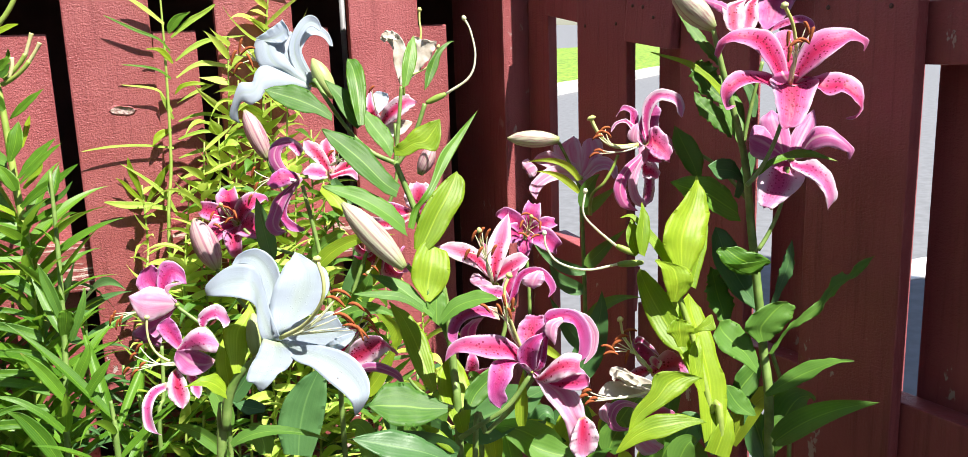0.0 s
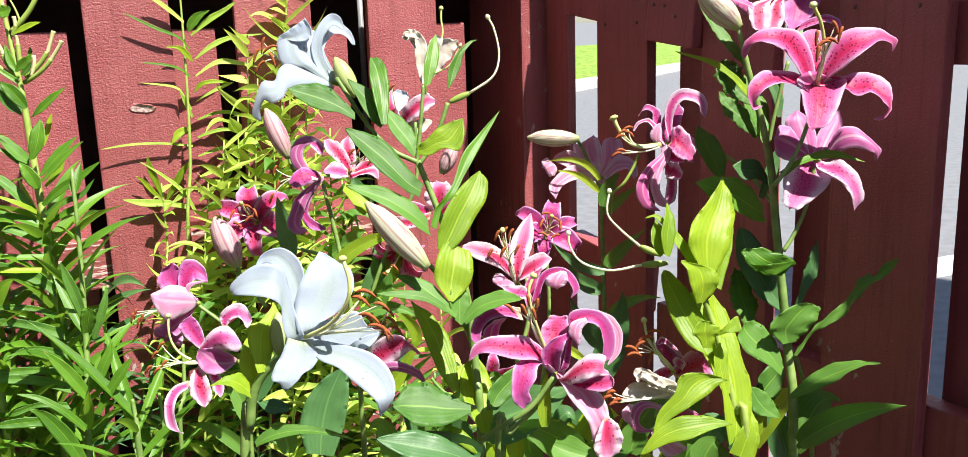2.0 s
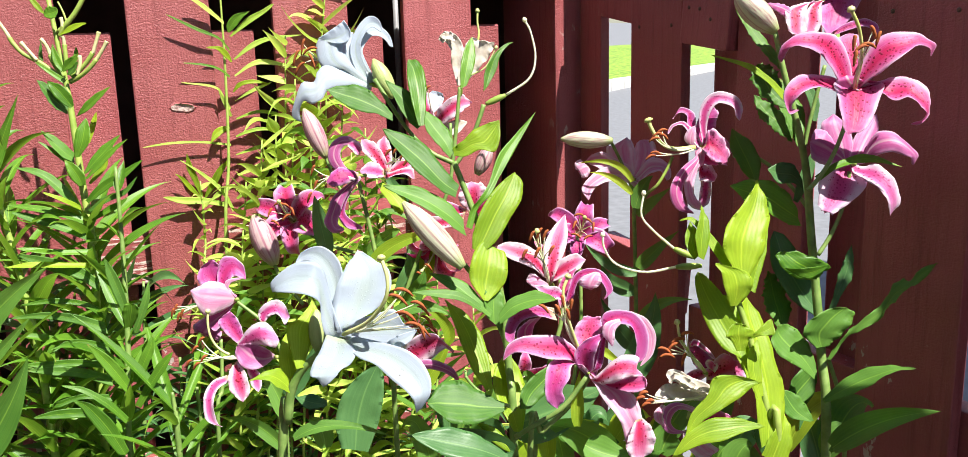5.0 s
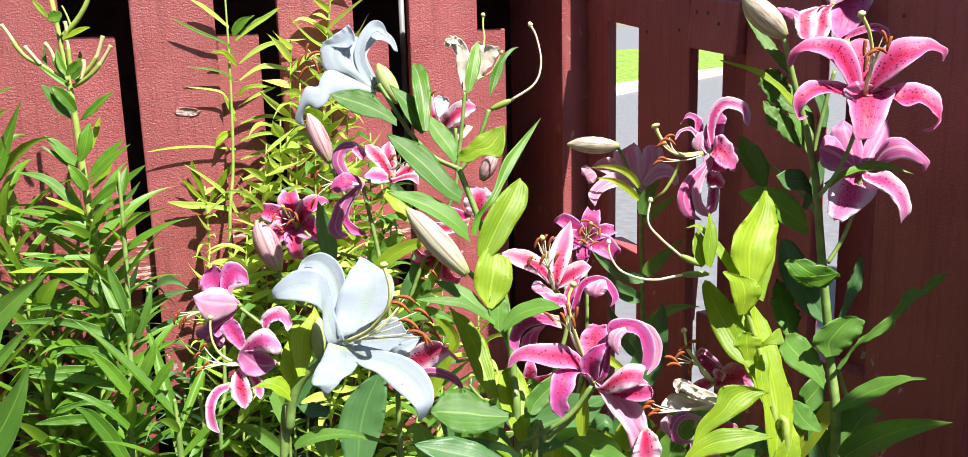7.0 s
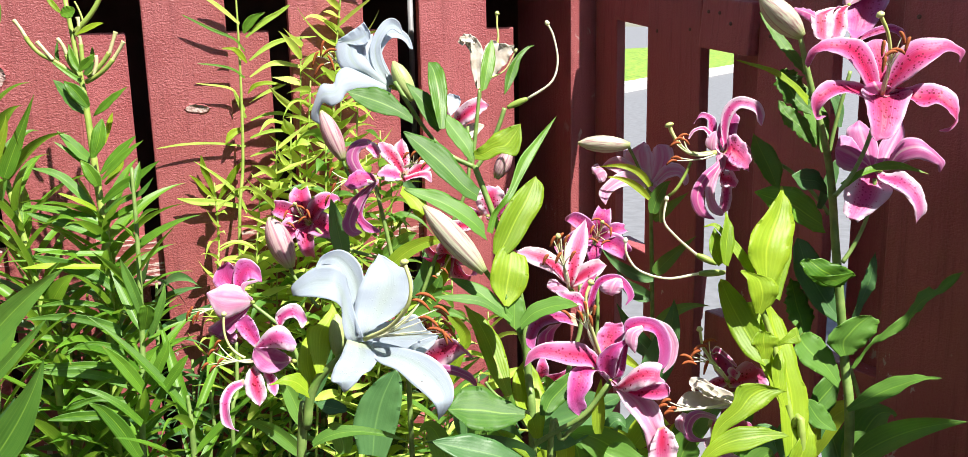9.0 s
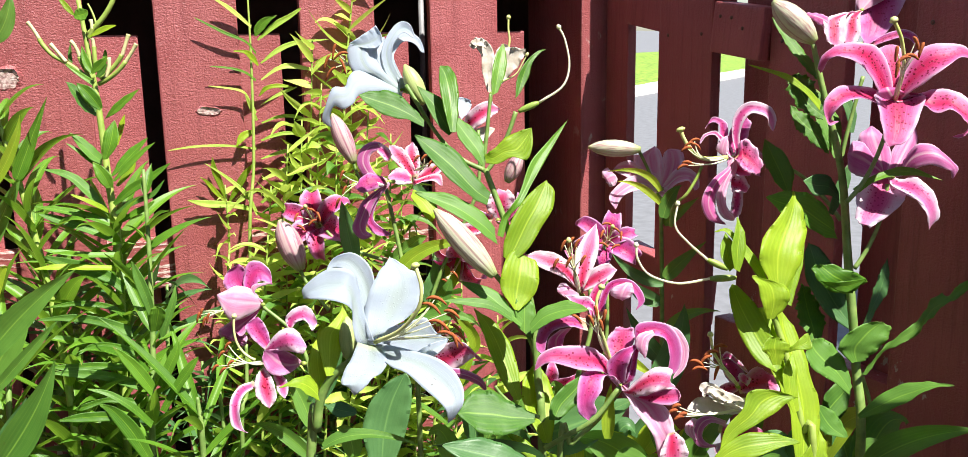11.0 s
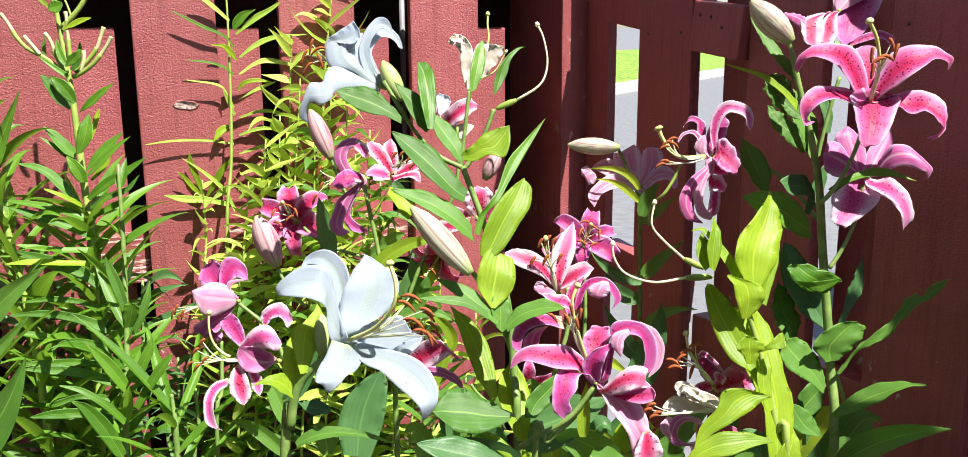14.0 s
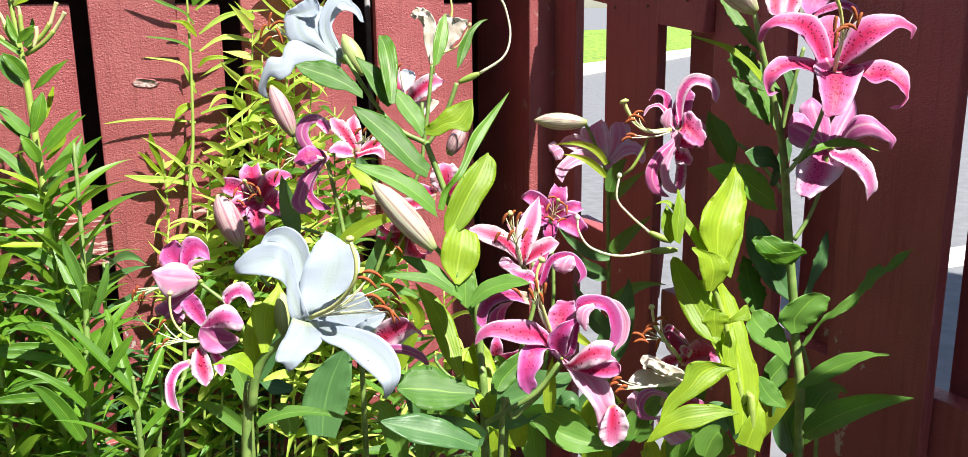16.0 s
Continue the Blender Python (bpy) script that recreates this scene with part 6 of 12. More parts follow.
leaf_between(yellow_lily, ((0.2101, 0.9368, 0.8603), (0.2039, 0.9348, 0.8724), (0.1958, 0.9300, 0.8806), (0.2041, 0.9382, 0.8903), (0.2143, 0.9421, 0.8910)), ((0.2203, 0.9400, 0.8591), (0.2242, 0.9414, 0.8706), (0.2301, 0.9421, 0.8795), (0.2234, 0.9432, 0.8863), (0.2150, 0.9424, 0.8909)), M_YELLOW, 0.15, 0.030)
leaf_between(yellow_lily, ((0.2237, 0.9474, 0.8742), (0.2336, 0.9455, 0.8804), (0.2444, 0.9495, 0.8896), (0.2503, 0.9521, 0.8922)), ((0.2275, 0.9461, 0.8711), (0.2385, 0.9430, 0.8756), (0.2528, 0.9422, 0.8778), (0.2517, 0.9520, 0.8915)), M_YELLOW, 0.15, 0.030)
leaf_between(yellow_lily, ((0.1493, 0.9021, 0.7763), (0.1564, 0.9109, 0.7979), (0.1754, 0.9188, 0.8165), (0.1833, 0.9268, 0.8331), (0.2050, 0.9315, 0.8346), (0.2385, 0.9329, 0.8251)), ((0.1527, 0.9026, 0.7753), (0.1686, 0.9082, 0.7897), (0.1924, 0.9133, 0.8030), (0.2139, 0.9214, 0.8136), (0.2291, 0.9299, 0.8221), (0.2383, 0.9324, 0.8246)), M_YELLOW, 0.15, 0.030)
leaf_between(yellow_lily, ((0.1340, 0.8919, 0.7585), (0.1497, 0.9011, 0.7782), (0.1745, 0.9085, 0.7924), (0.2013, 0.9106, 0.7935), (0.2214, 0.9112, 0.7888), (0.2372, 0.9102, 0.7826)), ((0.1403, 0.8938, 0.7575), (0.1628, 0.8933, 0.7690), (0.1879, 0.8905, 0.7759), (0.2130, 0.9006, 0.7809), (0.2371, 0.9097, 0.7822)), M_YELLOW, 0.15, 0.030)
leaf_between(yellow_lily, ((0.1749, 0.9821, 0.9572), (0.1721, 0.9878, 0.9787), (0.1793, 1.0022, 1.0004), (0.1835, 1.0166, 1.0097)), ((0.1814, 0.9828, 0.9533), (0.1889, 0.9917, 0.9739), (0.1901, 1.0029, 0.9929), (0.1843, 1.0169, 1.0096)), M_YELLOW, 0.15, 0.030)
leaf_between(yellow_lily, ((0.2063, 0.9799, 0.9430), (0.1933, 0.9880, 0.9597), (0.1812, 0.9984, 0.9790), (0.1697, 1.0083, 0.9936), (0.1574, 1.0097, 0.9928)), ((0.2125, 0.9832, 0.9449), (0.2029, 0.9949, 0.9665), (0.1870, 1.0035, 0.9849), (0.1722, 1.0111, 0.9973), (0.1575, 1.0104, 0.9941)), M_YELLOW, 0.15, 0.030)
leaf_between(yellow_lily, ((0.1720, 0.9905, 0.9515), (0.1638, 0.9963, 0.9654), (0.1638, 1.0049, 0.9785), (0.1715, 1.0170, 0.9910)), ((0.1774, 0.9938, 0.9550), (0.1792, 1.0041, 0.9712), (0.1783, 1.0111, 0.9813), (0.1715, 1.0170, 0.9910)), M_YELLOW, 0.15, 0.030)
seed_pod(yellow_lily, (0.1862, 1.0177, 0.9373), (0.1556, 1.0174, 0.9362), ((0.1190, 1.0163, 0.9310), (0.0866, 1.0183, 0.9405), (0.0727, 1.0222, 0.9588), (0.0710, 1.0255, 0.9745)))
seed_pod(yellow_lily, (0.1829, 1.0488, 0.9396), (0.1593, 1.0511, 0.9506), ((0.1353, 1.0556, 0.9719), (0.1210, 1.0596, 0.9907), (0.1241, 1.0650, 1.0162)))
bloom = throat(yellow_lily, (0.2076, 0.9878, 0.7964), (0.90, -0.20, 0.00), 0.012, "withered cream lily flower, hanging")
vane(bloom, ((0.2073, 0.9820, 0.7872), (0.1840, 0.9733, 0.7926), (0.1633, 0.9695, 0.8019), (0.1507, 0.9702, 0.8107), (0.1418, 0.9755, 0.8117)), ((0.2065, 0.9854, 0.7934), (0.1880, 0.9804, 0.8048), (0.1681, 0.9773, 0.8152), (0.1504, 0.9779, 0.8242), (0.1396, 0.9803, 0.8204)), WILTED, 0.35, 0.100)
vane(bloom, ((0.2026, 0.9856, 0.7842), (0.1722, 0.9766, 0.7852), (0.1469, 0.9737, 0.7882), (0.1270, 0.9774, 0.7898)), ((0.2029, 0.9878, 0.7879), (0.1736, 0.9846, 0.7955), (0.1520, 0.9839, 0.8037), (0.1375, 0.9821, 0.8030), (0.1272, 0.9788, 0.7923)), WILTED, 0.35, 0.120)
vane(bloom, ((0.1707, 0.9712, 0.8012), (0.1583, 0.9663, 0.8108), (0.1472, 0.9670, 0.8166), (0.1433, 0.9678, 0.8058)), ((0.1754, 0.9742, 0.8059), (0.1630, 0.9700, 0.8167), (0.1505, 0.9706, 0.8226), (0.1414, 0.9740, 0.8168)), WILTED, 0.50, 0.120)
vane(bloom, ((0.2053, 0.9741, 0.7891), (0.1945, 0.9705, 0.7937), (0.1842, 0.9686, 0.7991), (0.1756, 0.9680, 0.8024)), ((0.2045, 0.9775, 0.7952), (0.1966, 0.9740, 0.7998), (0.1861, 0.9715, 0.8039), (0.1758, 0.9694, 0.8049)), WILTED, 0.40, 0.080)
stamen(bloom, (0.1943, 0.9864, 0.7897), (0.1475, 0.9660, 0.7899), (0.1111, 0.9588, 0.8040), (1.00, 0.00, 0.40), 0.012)
stamen(bloom, (0.1943, 0.9864, 0.7897), (0.1475, 0.9660, 0.7899), (0.1074, 0.9576, 0.7985), (1.00, 0.00, 0.40), 0.012)
stamen(bloom, (0.1943, 0.9864, 0.7897), (0.1475, 0.9660, 0.7899), (0.1142, 0.9561, 0.7914), (1.00, 0.00, 0.40), 0.012)
stamen(bloom, (0.1943, 0.9864, 0.7897), (0.1475, 0.9660, 0.7899), (0.1179, 0.9568, 0.7948), (1.00, 0.00, 0.40), 0.012)
bloom = throat(yellow_lily, (0.1987, 1.0415, 0.7942), (-0.55, -0.50, 0.35), 0.008, "pink lily flower with rust-brown anthers, half hidden")
vane(bloom, ((0.1976, 1.0432, 0.7951), (0.2059, 1.0420, 0.8067), (0.2208, 1.0438, 0.8186), (0.2322, 1.0409, 0.8132)), ((0.2013, 1.0382, 0.7859), (0.2184, 1.0355, 0.7884), (0.2354, 1.0322, 0.7896), (0.2469, 1.0316, 0.7929), (0.2434, 1.0374, 0.8065), (0.2330, 1.0409, 0.8132)), PINK, 0.25, 0.050)
vane(bloom, ((0.1934, 1.0442, 0.7932), (0.1840, 1.0516, 0.8065), (0.1805, 1.0584, 0.8201), (0.1830, 1.0642, 0.8276)), ((0.2029, 1.0475, 0.7982), (0.2098, 1.0526, 0.8058), (0.2003, 1.0592, 0.8196), (0.1845, 1.0642, 0.8276)), MAUVE, 0.25, 0.050)
vane(bloom, ((0.1826, 1.0617, 0.8237), (0.1885, 1.0619, 0.8316), (0.2000, 1.0582, 0.8247), (0.2141, 1.0519, 0.8093)), ((0.1839, 1.0603, 0.8210), (0.1908, 1.0575, 0.8235), (0.2007, 1.0538, 0.8167), (0.2123, 1.0504, 0.8067)), LILAC, 0.25, 0.050)
vane(bloom, ((0.1999, 1.0393, 0.7903), (0.1891, 1.0305, 0.7875), (0.1777, 1.0252, 0.7866), (0.1687, 1.0253, 0.7930)), ((0.1961, 1.0436, 0.7982), (0.1858, 1.0377, 0.8006), (0.1758, 1.0317, 0.7983), (0.1688, 1.0260, 0.7943)), PINK, 0.25, 0.050)
vane(bloom, ((0.2012, 1.0399, 0.8012), (0.1977, 1.0387, 0.8081), (0.2020, 1.0385, 0.8128), (0.2107, 1.0370, 0.8086)), ((0.2097, 1.0373, 0.7958), (0.2121, 1.0356, 0.8012), (0.2133, 1.0353, 0.8060), (0.2114, 1.0366, 0.8079)), LILAC, 0.25, 0.050)
stamen(bloom, (0.1975, 1.0360, 0.7980), (0.1780, 1.0238, 0.8217), (0.1702, 1.0182, 0.8548), (1.00, 0.00, 0.20), 0.018)
stamen(bloom, (0.1975, 1.0360, 0.7980), (0.1780, 1.0238, 0.8217), (0.1599, 1.0162, 0.8479), (1.00, 0.00, 0.30), 0.018)
stamen(bloom, (0.1975, 1.0360, 0.7980), (0.1780, 1.0238, 0.8217), (0.1539, 1.0145, 0.8409), (0.80, 0.00, 0.60), 0.018)
stamen(bloom, (0.1975, 1.0360, 0.7980), (0.1780, 1.0238, 0.8217), (0.1436, 1.0132, 0.8369), (0.90, 0.00, -0.40), 0.018)
stamen(bloom, (0.1975, 1.0360, 0.7980), (0.1780, 1.0238, 0.8217), (0.1464, 1.0118, 0.8297), (1.00, 0.00, 0.00), 0.018)
stamen(bloom, (0.1975, 1.0360, 0.7980), (0.1780, 1.0238, 0.8217), (0.1668, 1.0120, 0.8263), (0.30, 0.00, 1.00), 0.018)
pistil(bloom, ((0.1975, 1.0360, 0.7980), (0.1766, 1.0247, 0.8261), (0.1632, 1.0183, 0.8472), (0.1594, 1.0202, 0.8665)), 0.0018)
bloom = throat(yellow_lily, (0.1787, 1.0387, 0.7373), (-0.30, -0.60, -0.35), 0.008, "mauve lily flower hanging low")
vane(bloom, ((0.1867, 1.0424, 0.7487), (0.1645, 1.0376, 0.7575), (0.1483, 1.0308, 0.7541), (0.1413, 1.0229, 0.7399), (0.1497, 1.0187, 0.7257), (0.1725, 1.0206, 0.7230)), ((0.1847, 1.0394, 0.7435), (0.1683, 1.0333, 0.7496), (0.1582, 1.0268, 0.7461), (0.1546, 1.0219, 0.7370), (0.1606, 1.0213, 0.7292), (0.1727, 1.0221, 0.7255)), MAUVE, 0.30, 0.040)
vane(bloom, ((0.1796, 1.0441, 0.7448), (0.1937, 1.0394, 0.7451), (0.2129, 1.0381, 0.7471), (0.2307, 1.0364, 0.7396)), ((0.1793, 1.0322, 0.7240), (0.1948, 1.0275, 0.7244), (0.2156, 1.0279, 0.7290), (0.2302, 1.0334, 0.7345)), PINK, 0.25, 0.050)
vane(bloom, ((0.1442, 1.0334, 0.7562), (0.1341, 1.0261, 0.7498), (0.1349, 1.0204, 0.7411), (0.1450, 1.0181, 0.7340)), ((0.1516, 1.0322, 0.7534), (0.1460, 1.0251, 0.7469), (0.1454, 1.0209, 0.7408), (0.1480, 1.0182, 0.7340)), LILAC, 0.30, 0.050)
vane(bloom, ((0.1863, 1.0372, 0.7249), (0.1992, 1.0256, 0.7123), (0.2182, 1.0221, 0.6993)), ((0.1707, 1.0343, 0.7214), (0.1758, 1.0202, 0.7053), (0.1901, 1.0151, 0.6899)), LILAC_OUT, 0.25, 0.050)

right_lily = thing("lily_plant", "tall lily with stargazer flowers at the top", "lily plant", "", at=(0.3377, 1.0034, 0.0000))
stalk("stem", right_lily, ((0.3435, 0.9876, 0.0200), (0.3411, 1.0109, 0.6834), (0.3381, 1.0400, 0.8209), (0.3290, 1.0684, 0.9549), (0.3224, 1.0889, 1.0517), (0.2993, 1.1111, 1.1565), (0.2895, 1.1214, 1.2051)), (0.0062, 0.0060, 0.0056, 0.0050, 0.0040, 0.0032), M_STEM, 30)
stalk("stem", right_lily, ((0.4031, 1.0922, 0.0200), (0.4001, 1.1066, 0.6335), (0.3963, 1.1248, 0.7190), (0.3816, 1.1369, 0.7764)), (0.0035, 0.0030, 0.0028), M_STEM, 30)
leaf_between(right_lily, ((0.3207, 1.0405, 0.9109), (0.2972, 1.0290, 0.9182), (0.2814, 1.0215, 0.9324), (0.2753, 1.0293, 0.9454), (0.2864, 1.0359, 0.9488)), ((0.3284, 1.0422, 0.9118), (0.3354, 1.0386, 0.9203), (0.3419, 1.0364, 0.9298), (0.3238, 1.0353, 0.9401), (0.3026, 1.0371, 0.9475), (0.2864, 1.0359, 0.9488)), M_NARROW, 0.15, 0.030)
leaf_between(right_lily, ((0.2803, 1.0179, 0.9334), (0.2942, 1.0127, 0.9331), (0.3097, 1.0132, 0.9342), (0.3357, 1.0216, 0.9345)), ((0.2834, 1.0188, 0.9323), (0.3003, 1.0149, 0.9228), (0.3147, 1.0153, 0.9202), (0.3359, 1.0217, 0.9330)), M_NARROW, 0.15, 0.030)
leaf_between(right_lily, ((0.3262, 1.0226, 0.8315), (0.3119, 1.0184, 0.8455), (0.3063, 1.0140, 0.8555), (0.3228, 1.0211, 0.8726), (0.3468, 1.0296, 0.8795), (0.3629, 1.0342, 0.8786)), ((0.3415, 1.0271, 0.8313), (0.3526, 1.0276, 0.8418), (0.3663, 1.0282, 0.8568), (0.3734, 1.0342, 0.8709), (0.3629, 1.0342, 0.8786)), M_LEAF, 0.15, 0.030)
leaf_between(right_lily, ((0.3382, 1.0216, 0.8178), (0.3533, 1.0234, 0.8402), (0.3747, 1.0266, 0.8618), (0.3999, 1.0306, 0.8831), (0.4236, 1.0389, 0.9099), (0.4376, 1.0311, 0.9156), (0.4444, 1.0267, 0.9286), (0.4603, 1.0213, 0.9357)), ((0.3451, 1.0226, 0.8158), (0.3633, 1.0272, 0.8411), (0.3829, 1.0243, 0.8541), (0.4004, 1.0203, 0.8667), (0.4053, 1.0160, 0.8830), (0.4270, 1.0191, 0.9020), (0.4472, 1.0198, 0.9164), (0.4600, 1.0204, 0.9345)), M_LEAF, 0.10, 0.050, 1.0)
leaf_between(right_lily, ((0.3301, 1.0035, 0.7740), (0.3493, 1.0045, 0.7943), (0.3723, 1.0025, 0.8110), (0.3934, 0.9934, 0.8196), (0.4098, 0.9832, 0.8226), (0.4235, 0.9738, 0.8232)), ((0.3321, 1.0005, 0.7706), (0.3519, 0.9869, 0.7839), (0.3757, 0.9790, 0.8007), (0.3977, 0.9766, 0.8171), (0.4233, 0.9732, 0.8227)), M_LEAF, 0.15, 0.030)
leaf_between(right_lily, ((0.3361, 0.9905, 0.7143), (0.3469, 0.9888, 0.7385), (0.3653, 0.9842, 0.7567), (0.3981, 0.9794, 0.7701), (0.4288, 0.9711, 0.7751), (0.4427, 0.9583, 0.7754)), ((0.3393, 0.9890, 0.7119), (0.3584, 0.9765, 0.7311), (0.3807, 0.9654, 0.7493), (0.4112, 0.9590, 0.7656), (0.4424, 0.9576, 0.7750)), M_LEAF, 0.15, 0.030)
leaf_between(right_lily, ((0.3232, 1.0141, 0.7945), (0.3022, 1.0143, 0.8117), (0.2826, 1.0132, 0.8239), (0.2718, 1.0207, 0.8405), (0.2827, 1.0332, 0.8577)), ((0.3280, 1.0210, 0.8026), (0.3234, 1.0308, 0.8262), (0.3119, 1.0364, 0.8446), (0.2977, 1.0394, 0.8562), (0.2842, 1.0336, 0.8575)), M_LEAF, 0.15, 0.030)
leaf_between(right_lily, ((0.3137, 0.9954, 0.7489), (0.2903, 0.9901, 0.7561), (0.2813, 0.9927, 0.7667), (0.2823, 1.0063, 0.7864)), ((0.3193, 0.9973, 0.7488), (0.3132, 1.0029, 0.7635), (0.3024, 1.0073, 0.7780), (0.2839, 1.0068, 0.7862)), M_LEAF, 0.15, 0.030)
leaf_between(right_lily, ((0.3371, 1.0700, 0.8575), (0.3106, 1.0749, 0.8769), (0.2888, 1.0856, 0.9138), (0.2863, 1.0945, 0.9432), (0.2920, 1.1012, 0.9597)), ((0.3428, 1.0757, 0.8699), (0.3371, 1.0857, 0.8988), (0.3230, 1.0937, 0.9286), (0.3084, 1.0991, 0.9512), (0.2928, 1.1012, 0.9597)), M_DARK, 0.15, 0.030)
leaf_between(right_lily, ((0.2972, 1.0735, 0.8336), (0.2776, 1.0870, 0.8657), (0.2810, 1.1024, 0.8869), (0.2914, 1.1171, 0.9038)), ((0.3042, 1.0771, 0.8371), (0.3190, 1.0936, 0.8566), (0.3139, 1.1054, 0.8775), (0.3041, 1.1140, 0.8955), (0.2923, 1.1173, 0.9037)), M_LEAF, 0.10, 0.050, 1.0)
leaf_between(right_lily, ((0.2960, 1.2216, 1.0015), (0.2783, 1.2238, 1.0220), (0.2663, 1.2368, 1.0511), (0.2727, 1.2558, 1.0737)), ((0.3043, 1.2248, 1.0034), (0.3088, 1.2357, 1.0291), (0.2983, 1.2472, 1.0535), (0.2736, 1.2560, 1.0736)), M_LEAF, 0.15, 0.030)
leaf_between(right_lily, ((0.3094, 1.0495, 0.9759), (0.2874, 1.0396, 0.9821), (0.2647, 1.0375, 0.9977), (0.2397, 1.0391, 1.0096), (0.2237, 1.0462, 1.0269)), ((0.3091, 1.0629, 0.9942), (0.2949, 1.0673, 1.0161), (0.2744, 1.0639, 1.0290), (0.2475, 1.0582, 1.0319), (0.2239, 1.0472, 1.0282)), M_NARROW, 0.15, 0.030)
leaf_between(right_lily, ((0.3240, 1.0918, 1.0137), (0.3075, 1.0878, 1.0223), (0.2913, 1.0831, 1.0226), (0.2780, 1.0879, 1.0380)), ((0.3246, 1.0973, 1.0219), (0.3150, 1.1004, 1.0407), (0.2987, 1.0994, 1.0465), (0.2784, 1.0897, 1.0407)), M_DARK, 0.15, 0.030)
leaf_between(right_lily, ((0.3070, 1.1215, 1.1084), (0.2793, 1.1208, 1.1204), (0.2641, 1.1257, 1.1400), (0.2634, 1.1373, 1.1569), (0.2824, 1.1497, 1.1666)), ((0.3105, 1.1275, 1.1207), (0.3064, 1.1368, 1.1392), (0.3017, 1.1470, 1.1579), (0.2840, 1.1502, 1.1666)), M_LEAF, 0.10, 0.050, 1.0)
leaf_between(right_lily, ((0.3107, 1.1031, 1.0685), (0.2867, 1.1021, 1.0842), (0.2682, 1.1081, 1.1036), (0.2667, 1.1227, 1.1281)), ((0.3134, 1.1088, 1.0807), (0.3054, 1.1155, 1.1036), (0.2873, 1.1199, 1.1188), (0.2683, 1.1231, 1.1280)), M_LEAF, 0.10, 0.050, 1.0)
leaf_between(right_lily, ((0.3209, 1.1133, 1.0633), (0.3078, 1.1269, 1.0935), (0.3025, 1.1405, 1.1162), (0.3079, 1.1607, 1.1465)), ((0.3269, 1.1163, 1.0674), (0.3361, 1.1348, 1.0929), (0.3311, 1.1493, 1.1188), (0.3095, 1.1611, 1.1464)), M_LEAF, 0.15, 0.030)
leaf_between(right_lily, ((0.3001, 1.1209, 1.1551), (0.2783, 1.1287, 1.1770), (0.2588, 1.1442, 1.2079), (0.2494, 1.1620, 1.2354)), ((0.3035, 1.1266, 1.1667), (0.2928, 1.1363, 1.1854), (0.2729, 1.1500, 1.2121), (0.2510, 1.1625, 1.2354)), M_LEAF, 0.10, 0.050, 1.0)
leaf_between(right_lily, ((0.3152, 1.0277, 1.0391), (0.3376, 1.0325, 1.0529), (0.3661, 1.0359, 1.0625), (0.3857, 1.0328, 1.0611), (0.4129, 1.0249, 1.0490)), ((0.3223, 1.0257, 1.0350), (0.3395, 1.0271, 1.0472), (0.3628, 1.0259, 1.0540), (0.3905, 1.0263, 1.0534), (0.4127, 1.0242, 1.0484)), M_NARROW, 0.15, 0.030)
leaf_between(right_lily, ((0.2945, 1.0924, 1.1228), (0.2751, 1.0966, 1.1450), (0.2497, 1.0999, 1.1622), (0.2093, 1.1050, 1.1784)), ((0.2970, 1.0999, 1.1340), (0.2777, 1.1021, 1.1527), (0.2544, 1.1047, 1.1678), (0.2094, 1.1054, 1.1791)), M_YELLOW, 0.15, 0.030)
leaf_between(right_lily, ((0.3458, 1.0746, 0.8222), (0.3631, 1.0900, 0.8653), (0.3778, 1.1045, 0.9091), (0.3939, 1.1134, 0.9370)), ((0.3527, 1.0749, 0.8220), (0.3731, 1.0904, 0.8650), (0.3959, 1.1024, 0.8998), (0.3954, 1.1132, 0.9362)), M_DARK, 0.10, 0.050, 1.0)
leaf_between(right_lily, ((0.3075, 1.0689, 0.7470), (0.3191, 1.0804, 0.7711), (0.3393, 1.0901, 0.7837), (0.3526, 1.0950, 0.7817)), ((0.3137, 1.0603, 0.7217), (0.3311, 1.0689, 0.7344), (0.3477, 1.0804, 0.7542), (0.3534, 1.0949, 0.7809)), M_LEAF, 0.15, 0.030)
leaf_between(right_lily, ((0.3407, 1.1216, 1.0940), (0.3381, 1.1280, 1.1125), (0.3317, 1.1343, 1.1312), (0.3235, 1.1384, 1.1387)), ((0.3461, 1.1219, 1.0939), (0.3505, 1.1296, 1.1159), (0.3433, 1.1360, 1.1346), (0.3251, 1.1390, 1.1402)), M_DARK, 0.15, 0.030)
leaf_between(right_lily, ((0.3205, 1.1202, 0.9940), (0.3297, 1.1298, 1.0237), (0.3411, 1.1376, 1.0443), (0.3498, 1.1420, 1.0530)), ((0.3265, 1.1195, 0.9908), (0.3433, 1.1280, 1.0158), (0.3507, 1.1349, 1.0343), (0.3513, 1.1421, 1.0529)), M_DARK, 0.15, 0.030)
stalk("branch", right_lily, ((0.3229, 1.0921, 1.0666), (0.3317, 1.0999, 1.1034), (0.3489, 1.1123, 1.1623)), (0.0028, 0.0024, 0.0024), M_STEM, 30)
stalk("branch", right_lily, ((0.3080, 1.0248, 1.0241), (0.3382, 1.0335, 1.0654), (0.3605, 1.0468, 1.1281)), (0.0028, 0.0024, 0.0026), M_STEM, 30)
